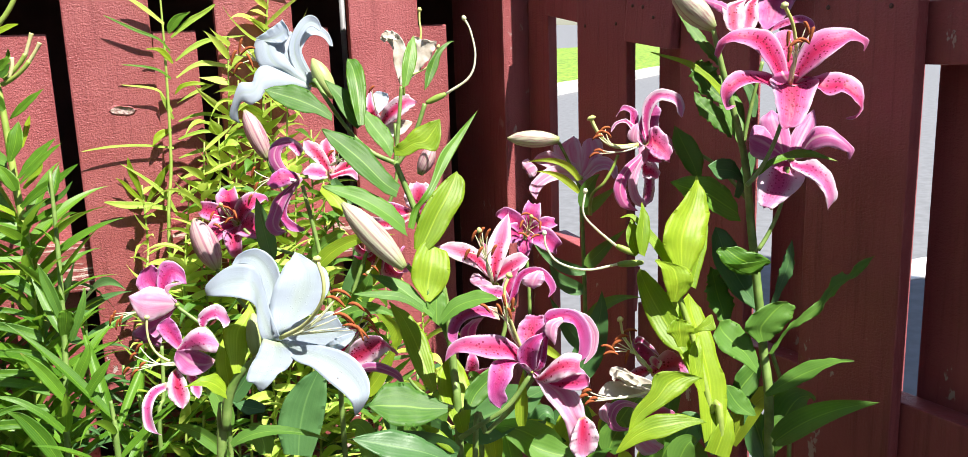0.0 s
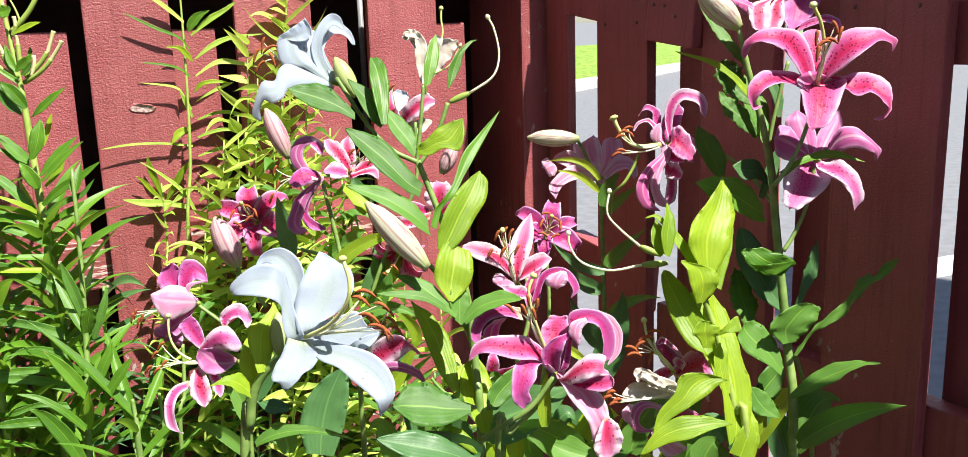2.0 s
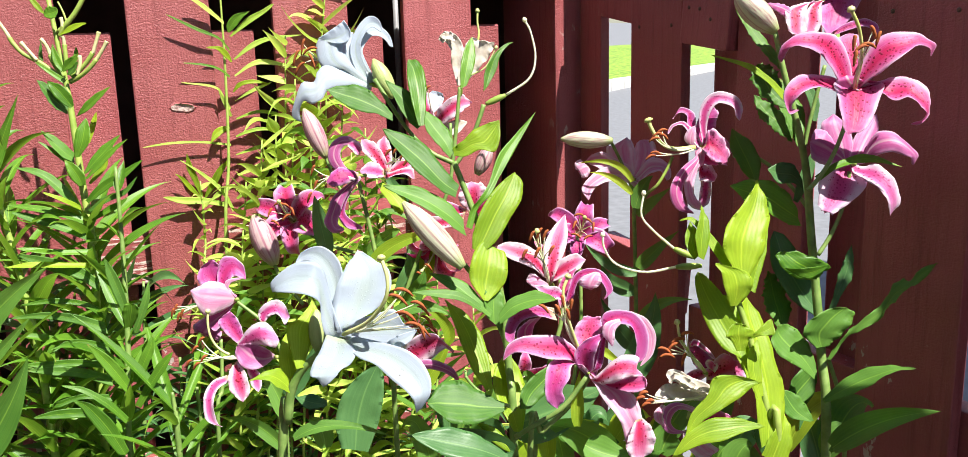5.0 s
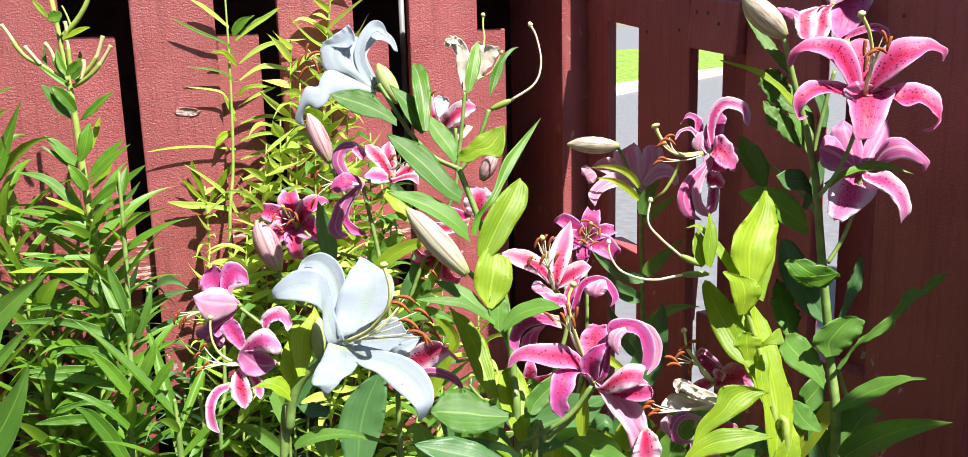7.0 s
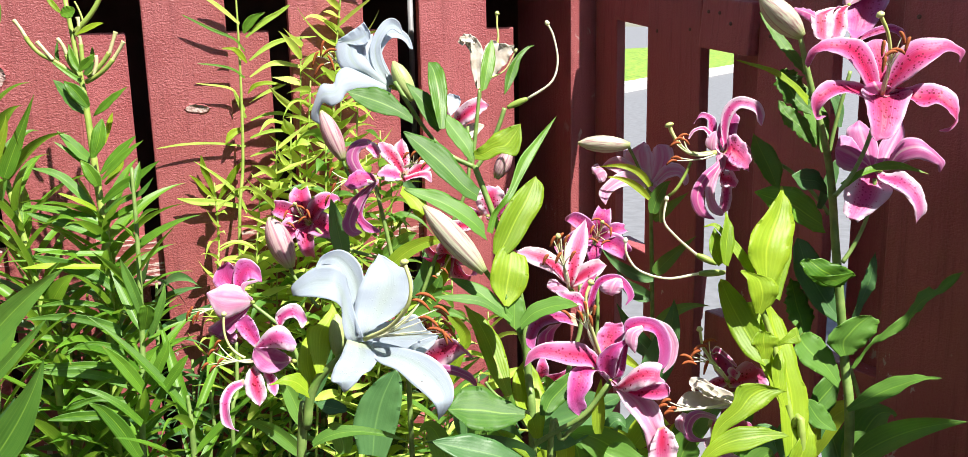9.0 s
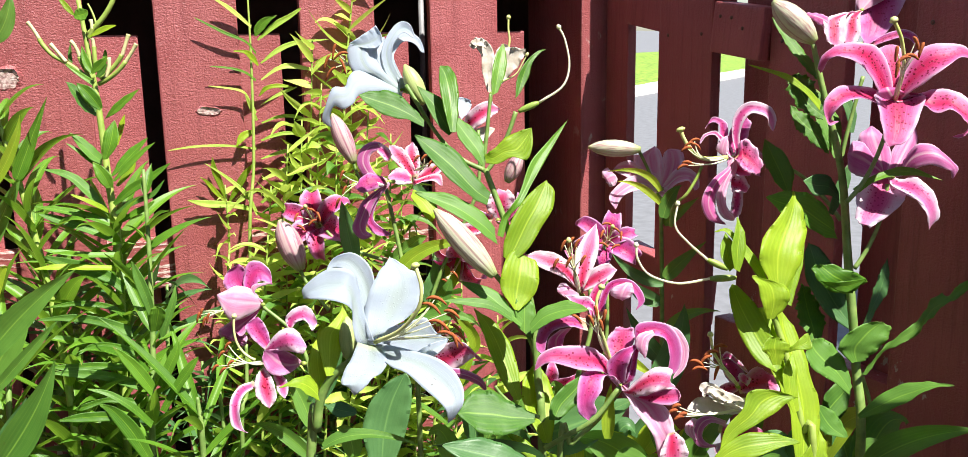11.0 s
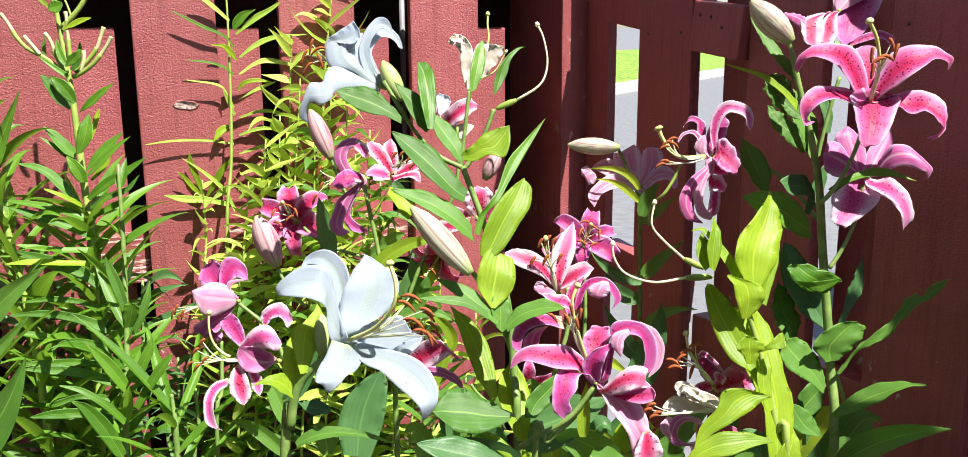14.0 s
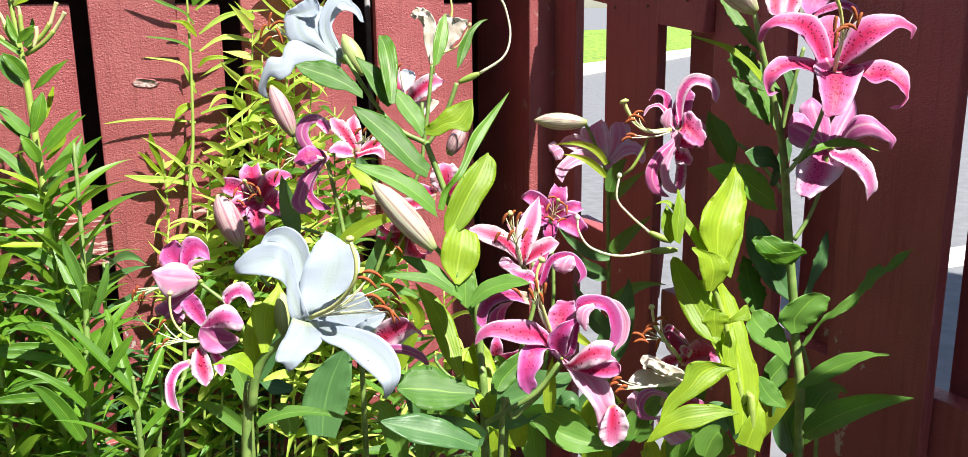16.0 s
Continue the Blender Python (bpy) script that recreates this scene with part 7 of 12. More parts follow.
stalk("branch", right_lily, ((0.3301, 1.0460, 0.9407), (0.3571, 1.0558, 0.9873), (0.3692, 1.0666, 1.0380)), (0.0028, 0.0024, 0.0026), M_STEM, 30)
bud(right_lily, (0.2802, 1.0823, 1.2042), (0.2320, 1.0924, 1.2516), 0.0322, M_BUDW, "pale pink-striped lily bud")
bloom = throat(right_lily, (0.3588, 1.0312, 1.1366), (0.02, -0.93, 0.35), 0.010, "open pink stargazer lily flower with crimson spots")
vane(bloom, ((0.3561, 1.0310, 1.1362), (0.3490, 1.0357, 1.1572), (0.3462, 1.0450, 1.1803), (0.3426, 1.0528, 1.1954), (0.3552, 1.0594, 1.1992)), ((0.3615, 1.0314, 1.1370), (0.3646, 1.0378, 1.1595), (0.3699, 1.0459, 1.1797), (0.3685, 1.0538, 1.1947), (0.3596, 1.0603, 1.2005)), PINK, 0.20, 0.030)
vane(bloom, ((0.3562, 1.0309, 1.1357), (0.3396, 1.0208, 1.1431), (0.3206, 1.0108, 1.1648), (0.3035, 1.0046, 1.1819), (0.2854, 1.0006, 1.1877), (0.2751, 1.0095, 1.1865), (0.2731, 1.0191, 1.1771), (0.2718, 1.0292, 1.1702)), ((0.3614, 1.0315, 1.1374), (0.3526, 1.0255, 1.1466), (0.3459, 1.0266, 1.1738), (0.3338, 1.0269, 1.1969), (0.3113, 1.0210, 1.2022), (0.2874, 1.0194, 1.2021), (0.2711, 1.0189, 1.1912), (0.2657, 1.0210, 1.1766), (0.2718, 1.0292, 1.1702)), PINK, 0.20, 0.025)
vane(bloom, ((0.3562, 1.0313, 1.1377), (0.3538, 1.0250, 1.1452), (0.3633, 1.0292, 1.1706), (0.3734, 1.0309, 1.1906), (0.3879, 1.0285, 1.1996), (0.4135, 1.0260, 1.1996), (0.4310, 1.0255, 1.1931), (0.4434, 1.0278, 1.1848), (0.4377, 1.0294, 1.1735)), ((0.3613, 1.0311, 1.1355), (0.3609, 1.0218, 1.1418), (0.3693, 1.0078, 1.1537), (0.3816, 0.9997, 1.1650), (0.3971, 0.9997, 1.1764), (0.4157, 1.0137, 1.1856), (0.4318, 1.0225, 1.1825), (0.4377, 1.0294, 1.1735)), PINK, 0.20, 0.025)
vane(bloom, ((0.3597, 1.0307, 1.1340), (0.3348, 1.0123, 1.1362), (0.3154, 1.0035, 1.1419), (0.2996, 0.9964, 1.1433), (0.2848, 0.9905, 1.1373), (0.2766, 0.9922, 1.1274), (0.2767, 0.9977, 1.1203), (0.2867, 1.0019, 1.1198)), ((0.3579, 1.0317, 1.1392), (0.3344, 1.0284, 1.1510), (0.3136, 1.0198, 1.1552), (0.2907, 1.0120, 1.1574), (0.2764, 1.0037, 1.1508), (0.2679, 0.9985, 1.1406), (0.2679, 0.9965, 1.1287), (0.2736, 0.9935, 1.1154), (0.2846, 0.9991, 1.1173)), PINK, 0.30, 0.030)
vane(bloom, ((0.3586, 1.0318, 1.1393), (0.3821, 1.0269, 1.1472), (0.3971, 1.0260, 1.1503), (0.4141, 1.0189, 1.1502), (0.4261, 1.0129, 1.1415), (0.4311, 1.0051, 1.1264), (0.4289, 1.0022, 1.1126), (0.4216, 1.0001, 1.1008), (0.4107, 1.0037, 1.0993)), ((0.3590, 1.0306, 1.1339), (0.3786, 1.0127, 1.1345), (0.3877, 0.9998, 1.1271), (0.4023, 0.9961, 1.1303), (0.4128, 0.9901, 1.1219), (0.4203, 0.9929, 1.1162), (0.4241, 0.9986, 1.1096), (0.4202, 1.0035, 1.1039), (0.4112, 1.0051, 1.1005)), PINK, 0.30, 0.030)
vane(bloom, ((0.3616, 1.0313, 1.1364), (0.3833, 1.0178, 1.1442), (0.3723, 0.9992, 1.1275), (0.3601, 0.9838, 1.1090), (0.3482, 0.9779, 1.0965), (0.3352, 0.9809, 1.0925)), ((0.3560, 1.0311, 1.1367), (0.3287, 1.0176, 1.1475), (0.3272, 0.9974, 1.1286), (0.3275, 0.9867, 1.1134), (0.3280, 0.9805, 1.1000), (0.3332, 0.9808, 1.0925)), PINK, 0.30, 0.020)
vane(bloom, ((0.3560, 1.0310, 1.1363), (0.3311, 1.0188, 1.1495), (0.3396, 1.0199, 1.1377), (0.3509, 1.0224, 1.1332), (0.3575, 1.0261, 1.1369)), ((0.3615, 1.0314, 1.1369), (0.3548, 1.0215, 1.1522), (0.3594, 1.0256, 1.1464), (0.3603, 1.0270, 1.1409), (0.3582, 1.0261, 1.1369)), PINK, 0.20, 0.000)
vane(bloom, ((0.3615, 1.0312, 1.1361), (0.3816, 1.0203, 1.1462), (0.3732, 1.0214, 1.1368), (0.3633, 1.0229, 1.1329), (0.3575, 1.0261, 1.1369)), ((0.3561, 1.0312, 1.1370), (0.3548, 1.0214, 1.1508), (0.3565, 1.0250, 1.1452), (0.3575, 1.0269, 1.1410), (0.3575, 1.0261, 1.1369)), PINK, 0.20, 0.000)
stamen(bloom, (0.3517, 1.0204, 1.1401), (0.3479, 0.9989, 1.1652), (0.3374, 0.9882, 1.1943), (0.10, 0.00, 1.00), 0.017)
stamen(bloom, (0.3517, 1.0204, 1.1401), (0.3479, 0.9989, 1.1652), (0.3384, 0.9847, 1.1775), (0.20, 0.00, 1.00), 0.017)
stamen(bloom, (0.3517, 1.0204, 1.1401), (0.3479, 0.9989, 1.1652), (0.3524, 0.9878, 1.1894), (1.00, 0.00, -0.20), 0.017)
stamen(bloom, (0.3517, 1.0204, 1.1401), (0.3479, 0.9989, 1.1652), (0.3579, 0.9912, 1.2040), (0.50, 0.00, -1.00), 0.017)
stamen(bloom, (0.3517, 1.0204, 1.1401), (0.3479, 0.9989, 1.1652), (0.3637, 0.9901, 1.1974), (0.30, 0.00, 1.00), 0.017)
stamen(bloom, (0.3517, 1.0204, 1.1401), (0.3479, 0.9989, 1.1652), (0.3444, 0.9868, 1.1864), (0.80, 0.00, 0.40), 0.017)
pistil(bloom, ((0.3524, 1.0204, 1.1401), (0.3499, 0.9990, 1.1750), (0.3428, 0.9906, 1.2044), (0.3322, 0.9883, 1.2251)), 0.0022)
bloom = throat(right_lily, (0.3731, 1.0743, 1.0470), (0.05, 0.95, -0.10), 0.009, "mauve-pink lily flower seen from behind")
vane(bloom, ((0.3701, 1.0742, 1.0471), (0.3595, 1.0692, 1.0502), (0.3447, 1.0797, 1.0713), (0.3406, 1.0903, 1.0925), (0.3568, 1.0989, 1.1039)), ((0.3760, 1.0744, 1.0470), (0.3697, 1.0697, 1.0500), (0.3771, 1.0814, 1.0712), (0.3724, 1.0916, 1.0917), (0.3583, 1.0990, 1.1039)), MAUVE_OUT, -0.20, 0.030)
vane(bloom, ((0.3701, 1.0742, 1.0471), (0.3683, 1.0699, 1.0514), (0.3786, 1.0859, 1.0744), (0.3952, 1.0978, 1.0913), (0.4120, 1.1053, 1.1029)), ((0.3760, 1.0744, 1.0470), (0.3844, 1.0706, 1.0510), (0.4027, 1.0832, 1.0668), (0.4120, 1.0947, 1.0838), (0.4128, 1.1053, 1.1029)), MAUVE_OUT, -0.20, 0.030)
vane(bloom, ((0.3720, 1.0737, 1.0444), (0.3611, 1.0651, 1.0456), (0.3383, 1.0637, 1.0477), (0.3245, 1.0666, 1.0542), (0.3246, 1.0784, 1.0726)), ((0.3741, 1.0749, 1.0497), (0.3651, 1.0693, 1.0531), (0.3562, 1.0775, 1.0714), (0.3430, 1.0837, 1.0857), (0.3324, 1.0846, 1.0873), (0.3247, 1.0788, 1.0733)), MAUVE_OUT, -0.20, 0.030)
vane(bloom, ((0.3710, 1.0747, 1.0491), (0.3834, 1.0718, 1.0516), (0.3943, 1.0743, 1.0753), (0.4030, 1.0710, 1.0850), (0.4200, 1.0670, 1.0829), (0.4349, 1.0582, 1.0698), (0.4432, 1.0558, 1.0577), (0.4390, 1.0539, 1.0464)), ((0.3751, 1.0740, 1.0450), (0.3868, 1.0688, 1.0475), (0.3999, 1.0588, 1.0582), (0.4145, 1.0522, 1.0623), (0.4271, 1.0481, 1.0576), (0.4341, 1.0505, 1.0535), (0.4373, 1.0533, 1.0458)), MAUVE_OUT, -0.25, 0.040)
vane(bloom, ((0.3748, 1.0749, 1.0494), (0.3829, 1.0694, 1.0439), (0.3981, 1.0611, 1.0469), (0.4089, 1.0498, 1.0389), (0.4170, 1.0394, 1.0216), (0.4181, 1.0357, 1.0041), (0.4081, 1.0361, 0.9896)), ((0.3714, 1.0737, 1.0447), (0.3743, 1.0623, 1.0355), (0.3852, 1.0433, 1.0280), (0.3961, 1.0341, 1.0185), (0.4031, 1.0315, 1.0044), (0.4081, 1.0361, 0.9896)), LILAC, 0.25, 0.040)
vane(bloom, ((0.3760, 1.0743, 1.0466), (0.3886, 1.0646, 1.0378), (0.3813, 1.0467, 1.0210), (0.3636, 1.0368, 1.0078), (0.3441, 1.0315, 0.9960), (0.3323, 1.0358, 0.9946)), ((0.3702, 1.0743, 1.0475), (0.3431, 1.0667, 1.0450), (0.3285, 1.0490, 1.0289), (0.3236, 1.0356, 1.0094), (0.3259, 1.0321, 0.9984), (0.3323, 1.0358, 0.9946)), LILAC, 0.25, 0.050)
bloom = throat(right_lily, (0.3518, 1.1409, 1.2408), (0.10, -0.80, 0.30), 0.008, "pink lily flower at the top of the stem")
vane(bloom, ((0.3549, 1.1410, 1.2407), (0.4090, 1.1583, 1.2621), (0.3964, 1.1422, 1.2338), (0.3771, 1.1285, 1.2120), (0.3535, 1.1178, 1.1987)), ((0.3488, 1.1408, 1.2409), (0.3467, 1.1558, 1.2637), (0.3467, 1.1402, 1.2351), (0.3458, 1.1272, 1.2128), (0.3521, 1.1177, 1.1987)), MAUVE, 0.20, 0.030)
vane(bloom, ((0.3575, 1.1233, 1.2015), (0.3754, 1.1239, 1.2120), (0.3967, 1.1231, 1.2172), (0.4113, 1.1200, 1.2103), (0.4149, 1.1136, 1.1942)), ((0.3592, 1.1211, 1.1971), (0.3781, 1.1198, 1.2039), (0.3954, 1.1181, 1.2078), (0.4050, 1.1156, 1.2025), (0.4126, 1.1131, 1.1936)), MAUVE, 0.25, 0.040)
vane(bloom, ((0.3548, 1.1411, 1.2410), (0.3446, 1.1231, 1.2345), (0.3418, 1.1115, 1.2127), (0.3343, 1.1066, 1.2013), (0.3255, 1.1086, 1.2008)), ((0.3488, 1.1407, 1.2406), (0.3296, 1.1217, 1.2334), (0.3228, 1.1146, 1.2204), (0.3213, 1.1103, 1.2096), (0.3234, 1.1089, 1.2016)), BRIGHT, 0.25, 0.050)
vane(bloom, ((0.3548, 1.1412, 1.2412), (0.3293, 1.1212, 1.2363), (0.3235, 1.1093, 1.2167), (0.3191, 1.1022, 1.2003), (0.3095, 1.1037, 1.1998)), ((0.3489, 1.1407, 1.2404), (0.3028, 1.1178, 1.2326), (0.2985, 1.1083, 1.2174), (0.3013, 1.1038, 1.2050), (0.3088, 1.1037, 1.1998)), BRIGHT, 0.25, 0.050)
vane(bloom, ((0.3081, 1.1228, 1.2312), (0.2956, 1.1188, 1.2371), (0.2773, 1.1188, 1.2383)), ((0.3049, 1.1150, 1.2166), (0.2907, 1.1129, 1.2263), (0.2771, 1.1180, 1.2369)), PINK, 0.25, 0.050)
bloom = throat(right_lily, (0.2276, 1.2403, 1.0506), (-0.50, -0.75, 0.10), 0.009, "pink lily flower seen from the side with curled petals")
vane(bloom, ((0.2271, 1.2396, 1.0474), (0.2190, 1.2405, 1.0585), (0.2096, 1.2463, 1.0785), (0.2087, 1.2525, 1.0933), (0.1987, 1.2538, 1.0968), (0.1895, 1.2536, 1.0885)), ((0.2281, 1.2410, 1.0539), (0.2218, 1.2475, 1.0713), (0.2209, 1.2537, 1.0912), (0.2161, 1.2563, 1.0996), (0.2009, 1.2574, 1.1033), (0.1904, 1.2540, 1.0893)), MAUVE, 0.30, 0.050)
vane(bloom, ((0.2267, 1.2396, 1.0474), (0.2198, 1.2351, 1.0523), (0.2070, 1.2414, 1.0740), (0.2005, 1.2436, 1.0807), (0.1888, 1.2434, 1.0775), (0.1819, 1.2414, 1.0660)), ((0.2285, 1.2410, 1.0539), (0.2242, 1.2422, 1.0650), (0.2125, 1.2442, 1.0787), (0.2026, 1.2462, 1.0855), (0.1891, 1.2460, 1.0824), (0.1807, 1.2448, 1.0725)), LILAC, 0.30, 0.050)
vane(bloom, ((0.2246, 1.2405, 1.0522), (0.2106, 1.2399, 1.0536), (0.2036, 1.2398, 1.0623), (0.2090, 1.2427, 1.0738), (0.2194, 1.2454, 1.0801)), ((0.2306, 1.2401, 1.0491), (0.2204, 1.2377, 1.0485), (0.2203, 1.2387, 1.0587), (0.2204, 1.2406, 1.0687), (0.2202, 1.2445, 1.0785)), LILAC_OUT, -0.20, 0.030)
vane(bloom, ((0.2244, 1.2399, 1.0496), (0.2212, 1.2426, 1.0548), (0.2204, 1.2493, 1.0729), (0.2282, 1.2565, 1.0908), (0.2447, 1.2641, 1.1052)), ((0.2308, 1.2406, 1.0517), (0.2458, 1.2479, 1.0622), (0.2501, 1.2544, 1.0794), (0.2544, 1.2602, 1.0951), (0.2480, 1.2634, 1.1035)), MAUVE, 0.25, 0.050)
vane(bloom, ((0.2243, 1.2400, 1.0499), (0.2282, 1.2359, 1.0554), (0.2240, 1.2390, 1.0806), (0.2256, 1.2419, 1.1039), (0.2366, 1.2447, 1.1203), (0.2551, 1.2460, 1.1256), (0.2765, 1.2437, 1.1178), (0.2828, 1.2401, 1.1028), (0.2796, 1.2347, 1.0857)), ((0.2309, 1.2406, 1.0514), (0.2352, 1.2371, 1.0568), (0.2348, 1.2385, 1.0787), (0.2395, 1.2398, 1.0987), (0.2492, 1.2396, 1.1095), (0.2602, 1.2371, 1.1086), (0.2692, 1.2357, 1.1034), (0.2717, 1.2344, 1.0935), (0.2771, 1.2346, 1.0858)), LILAC, 0.30, 0.040)
vane(bloom, ((0.2327, 1.2334, 1.0556), (0.2354, 1.2330, 1.0742), (0.2459, 1.2277, 1.0729), (0.2552, 1.2233, 1.0614), (0.2612, 1.2185, 1.0450), (0.2581, 1.2130, 1.0265)), ((0.2254, 1.2297, 1.0494), (0.2304, 1.2131, 1.0413), (0.2376, 1.2076, 1.0352), (0.2479, 1.2088, 1.0306), (0.2573, 1.2130, 1.0265)), PINK, 0.30, 0.060)
vane(bloom, ((0.2266, 1.2409, 1.0538), (0.2428, 1.2438, 1.0747), (0.2569, 1.2450, 1.0640), (0.2687, 1.2435, 1.0520), (0.2709, 1.2404, 1.0421), (0.2646, 1.2382, 1.0390)), ((0.2286, 1.2396, 1.0475), (0.2441, 1.2412, 1.0698), (0.2568, 1.2436, 1.0573), (0.2645, 1.2425, 1.0471), (0.2647, 1.2391, 1.0406)), LILAC_OUT, 0.20, 0.040)
vane(bloom, ((0.2251, 1.2406, 1.0529), (0.2176, 1.2307, 1.0376), (0.1969, 1.2174, 1.0245), (0.1816, 1.2043, 1.0065), (0.1781, 1.1966, 0.9893), (0.1868, 1.1922, 0.9713), (0.2085, 1.1932, 0.9639)), ((0.2302, 1.2399, 1.0484), (0.2231, 1.2283, 1.0326), (0.2081, 1.2144, 1.0179), (0.1981, 1.2041, 1.0045), (0.1955, 1.1973, 0.9888), (0.2020, 1.1945, 0.9740), (0.2120, 1.1942, 0.9654)), PINK, 0.30, 0.040)
vane(bloom, ((0.2242, 1.2401, 1.0507), (0.2161, 1.2311, 1.0341), (0.2058, 1.2194, 1.0172), (0.1992, 1.2087, 0.9970), (0.2050, 1.2017, 0.9760), (0.2206, 1.2034, 0.9651)), ((0.2310, 1.2404, 1.0506), (0.2313, 1.2317, 1.0337), (0.2193, 1.2200, 1.0169), (0.2129, 1.2109, 0.9997), (0.2157, 1.2063, 0.9834), (0.2278, 1.2071, 0.9711)), LILAC, 0.30, 0.060)
vane(bloom, ((0.2288, 1.2410, 1.0538), (0.2297, 1.2311, 1.0270), (0.2387, 1.2263, 1.0258), (0.2458, 1.2187, 1.0132), (0.2416, 1.2141, 1.0055)), ((0.2264, 1.2396, 1.0475), (0.2214, 1.2213, 1.0098), (0.2268, 1.2147, 1.0056), (0.2348, 1.2132, 1.0040), (0.2416, 1.2137, 1.0047)), BRIGHT, 0.30, 0.060)
vane(bloom, ((0.2397, 1.2278, 1.0050), (0.2391, 1.2227, 0.9887), (0.2354, 1.2194, 0.9738), (0.2273, 1.2198, 0.9678)), ((0.2263, 1.2282, 1.0069), (0.2241, 1.2238, 0.9922), (0.2222, 1.2206, 0.9773), (0.2255, 1.2193, 0.9671)), LILAC, 0.25, 0.070)
vane(bloom, ((0.2271, 1.2409, 1.0540), (0.2187, 1.2369, 1.0436), (0.2339, 1.2372, 1.0432), (0.2437, 1.2347, 1.0365), (0.2499, 1.2313, 1.0266)), ((0.2281, 1.2396, 1.0473), (0.2196, 1.2317, 1.0340), (0.2291, 1.2284, 1.0274), (0.2393, 1.2285, 1.0255), (0.2498, 1.2305, 1.0250)), PINK, 0.25, 0.050)
stamen(bloom, (0.2147, 1.2264, 1.0509), (0.1832, 1.2188, 1.0508), (0.1703, 1.2237, 1.0766), (1.00, 0.00, 0.35), 0.016)
stamen(bloom, (0.2147, 1.2264, 1.0509), (0.1832, 1.2188, 1.0508), (0.1635, 1.2224, 1.0718), (1.00, 0.00, 0.40), 0.016)
stamen(bloom, (0.2147, 1.2264, 1.0509), (0.1832, 1.2188, 1.0508), (0.1600, 1.2210, 1.0661), (1.00, 0.00, 0.30), 0.016)
stamen(bloom, (0.2147, 1.2264, 1.0509), (0.1832, 1.2188, 1.0508), (0.1718, 1.2223, 1.0699), (1.00, 0.00, -0.50), 0.016)
stamen(bloom, (0.2146, 1.2259, 1.0484), (0.1898, 1.2175, 1.0432), (0.1546, 1.2157, 1.0425), (1.00, 0.00, 0.35), 0.016)
stamen(bloom, (0.2146, 1.2259, 1.0484), (0.1898, 1.2175, 1.0432), (0.1614, 1.2171, 1.0472), (1.00, 0.00, -0.20), 0.016)
pistil(bloom, ((0.2168, 1.2285, 1.0506), (0.1858, 1.2239, 1.0501), (0.1670, 1.2224, 1.0616), (0.1564, 1.2255, 1.0783), (0.1523, 1.2276, 1.0891)), 0.0030)
stalk("branch", right_lily, ((0.3740, 1.2275, 0.9629), (0.3198, 1.2404, 1.0240), (0.2725, 1.2429, 1.0356)), (0.0030, 0.0026, 0.0026), M_STEM, 30)
blade("leaf", right_lily, ((0.3366, 0.9804, 0.7226), (0.3814, 0.9585, 0.7643), (0.4357, 0.9330, 0.7885)), 0.0337, (0.13, -0.70, -0.70), M_LEAF, broad_profile, 14, 6, 0.10, 0.05, 0.00)
blade("leaf", right_lily, ((0.3541, 1.0635, 0.6567), (0.3435, 1.0727, 0.7000), (0.3289, 1.0811, 0.7395)), 0.0399, (0.94, -0.15, 0.32), M_DARK, broad_profile, 14, 6, 0.10, 0.05, 0.00)

rear_lily = thing("lily_plant", "pink stargazer lily against the sunlit fence", "lily plant", "", at=(-0.2207, 1.2505, 0.0000))
stalk("stem", rear_lily, ((-0.2110, 1.2027, 0.0200), (-0.2176, 1.2310, 0.5934), (-0.2258, 1.2664, 0.7604), (-0.2445, 1.2933, 0.8872), (-0.2685, 1.3163, 0.9962)), (0.0045, 0.0040, 0.0035, 0.0030), M_STEM, 30)
stalk("branch", rear_lily, ((-0.2342, 1.3140, 0.7439), (-0.1869, 1.3414, 0.8733), (-0.1353, 1.3648, 0.9839), (-0.1322, 1.3846, 1.0774)), (0.0035, 0.0030, 0.0030, 0.0026), M_STEM, 30)
stalk("branch", rear_lily, ((-0.2501, 1.3224, 0.8802), (-0.3247, 1.3268, 0.9010), (-0.3662, 1.3330, 0.9300)), (0.0030, 0.0028, 0.0026), M_STEM, 30)
bloom = throat(rear_lily, (-0.2244, 1.3020, 1.0149), (0.20, -0.85, 0.30), 0.008, "pink spotted lily flower open to the sun")
vane(bloom, ((-0.2268, 1.2931, 1.0154), (-0.2430, 1.2918, 1.0341), (-0.2583, 1.2951, 1.0494), (-0.2612, 1.3057, 1.0619)), ((-0.2188, 1.2957, 1.0194), (-0.2252, 1.2962, 1.0405), (-0.2387, 1.3014, 1.0592), (-0.2558, 1.3073, 1.0643)), BRIGHT, 0.25, 0.050)
vane(bloom, ((-0.2289, 1.2966, 1.0195), (-0.2370, 1.3019, 1.0399), (-0.2390, 1.3079, 1.0548), (-0.2277, 1.3170, 1.0672)), ((-0.2162, 1.2971, 1.0191), (-0.2142, 1.3028, 1.0394), (-0.2181, 1.3102, 1.0568), (-0.2259, 1.3170, 1.0672)), BRIGHT, 0.25, 0.050)
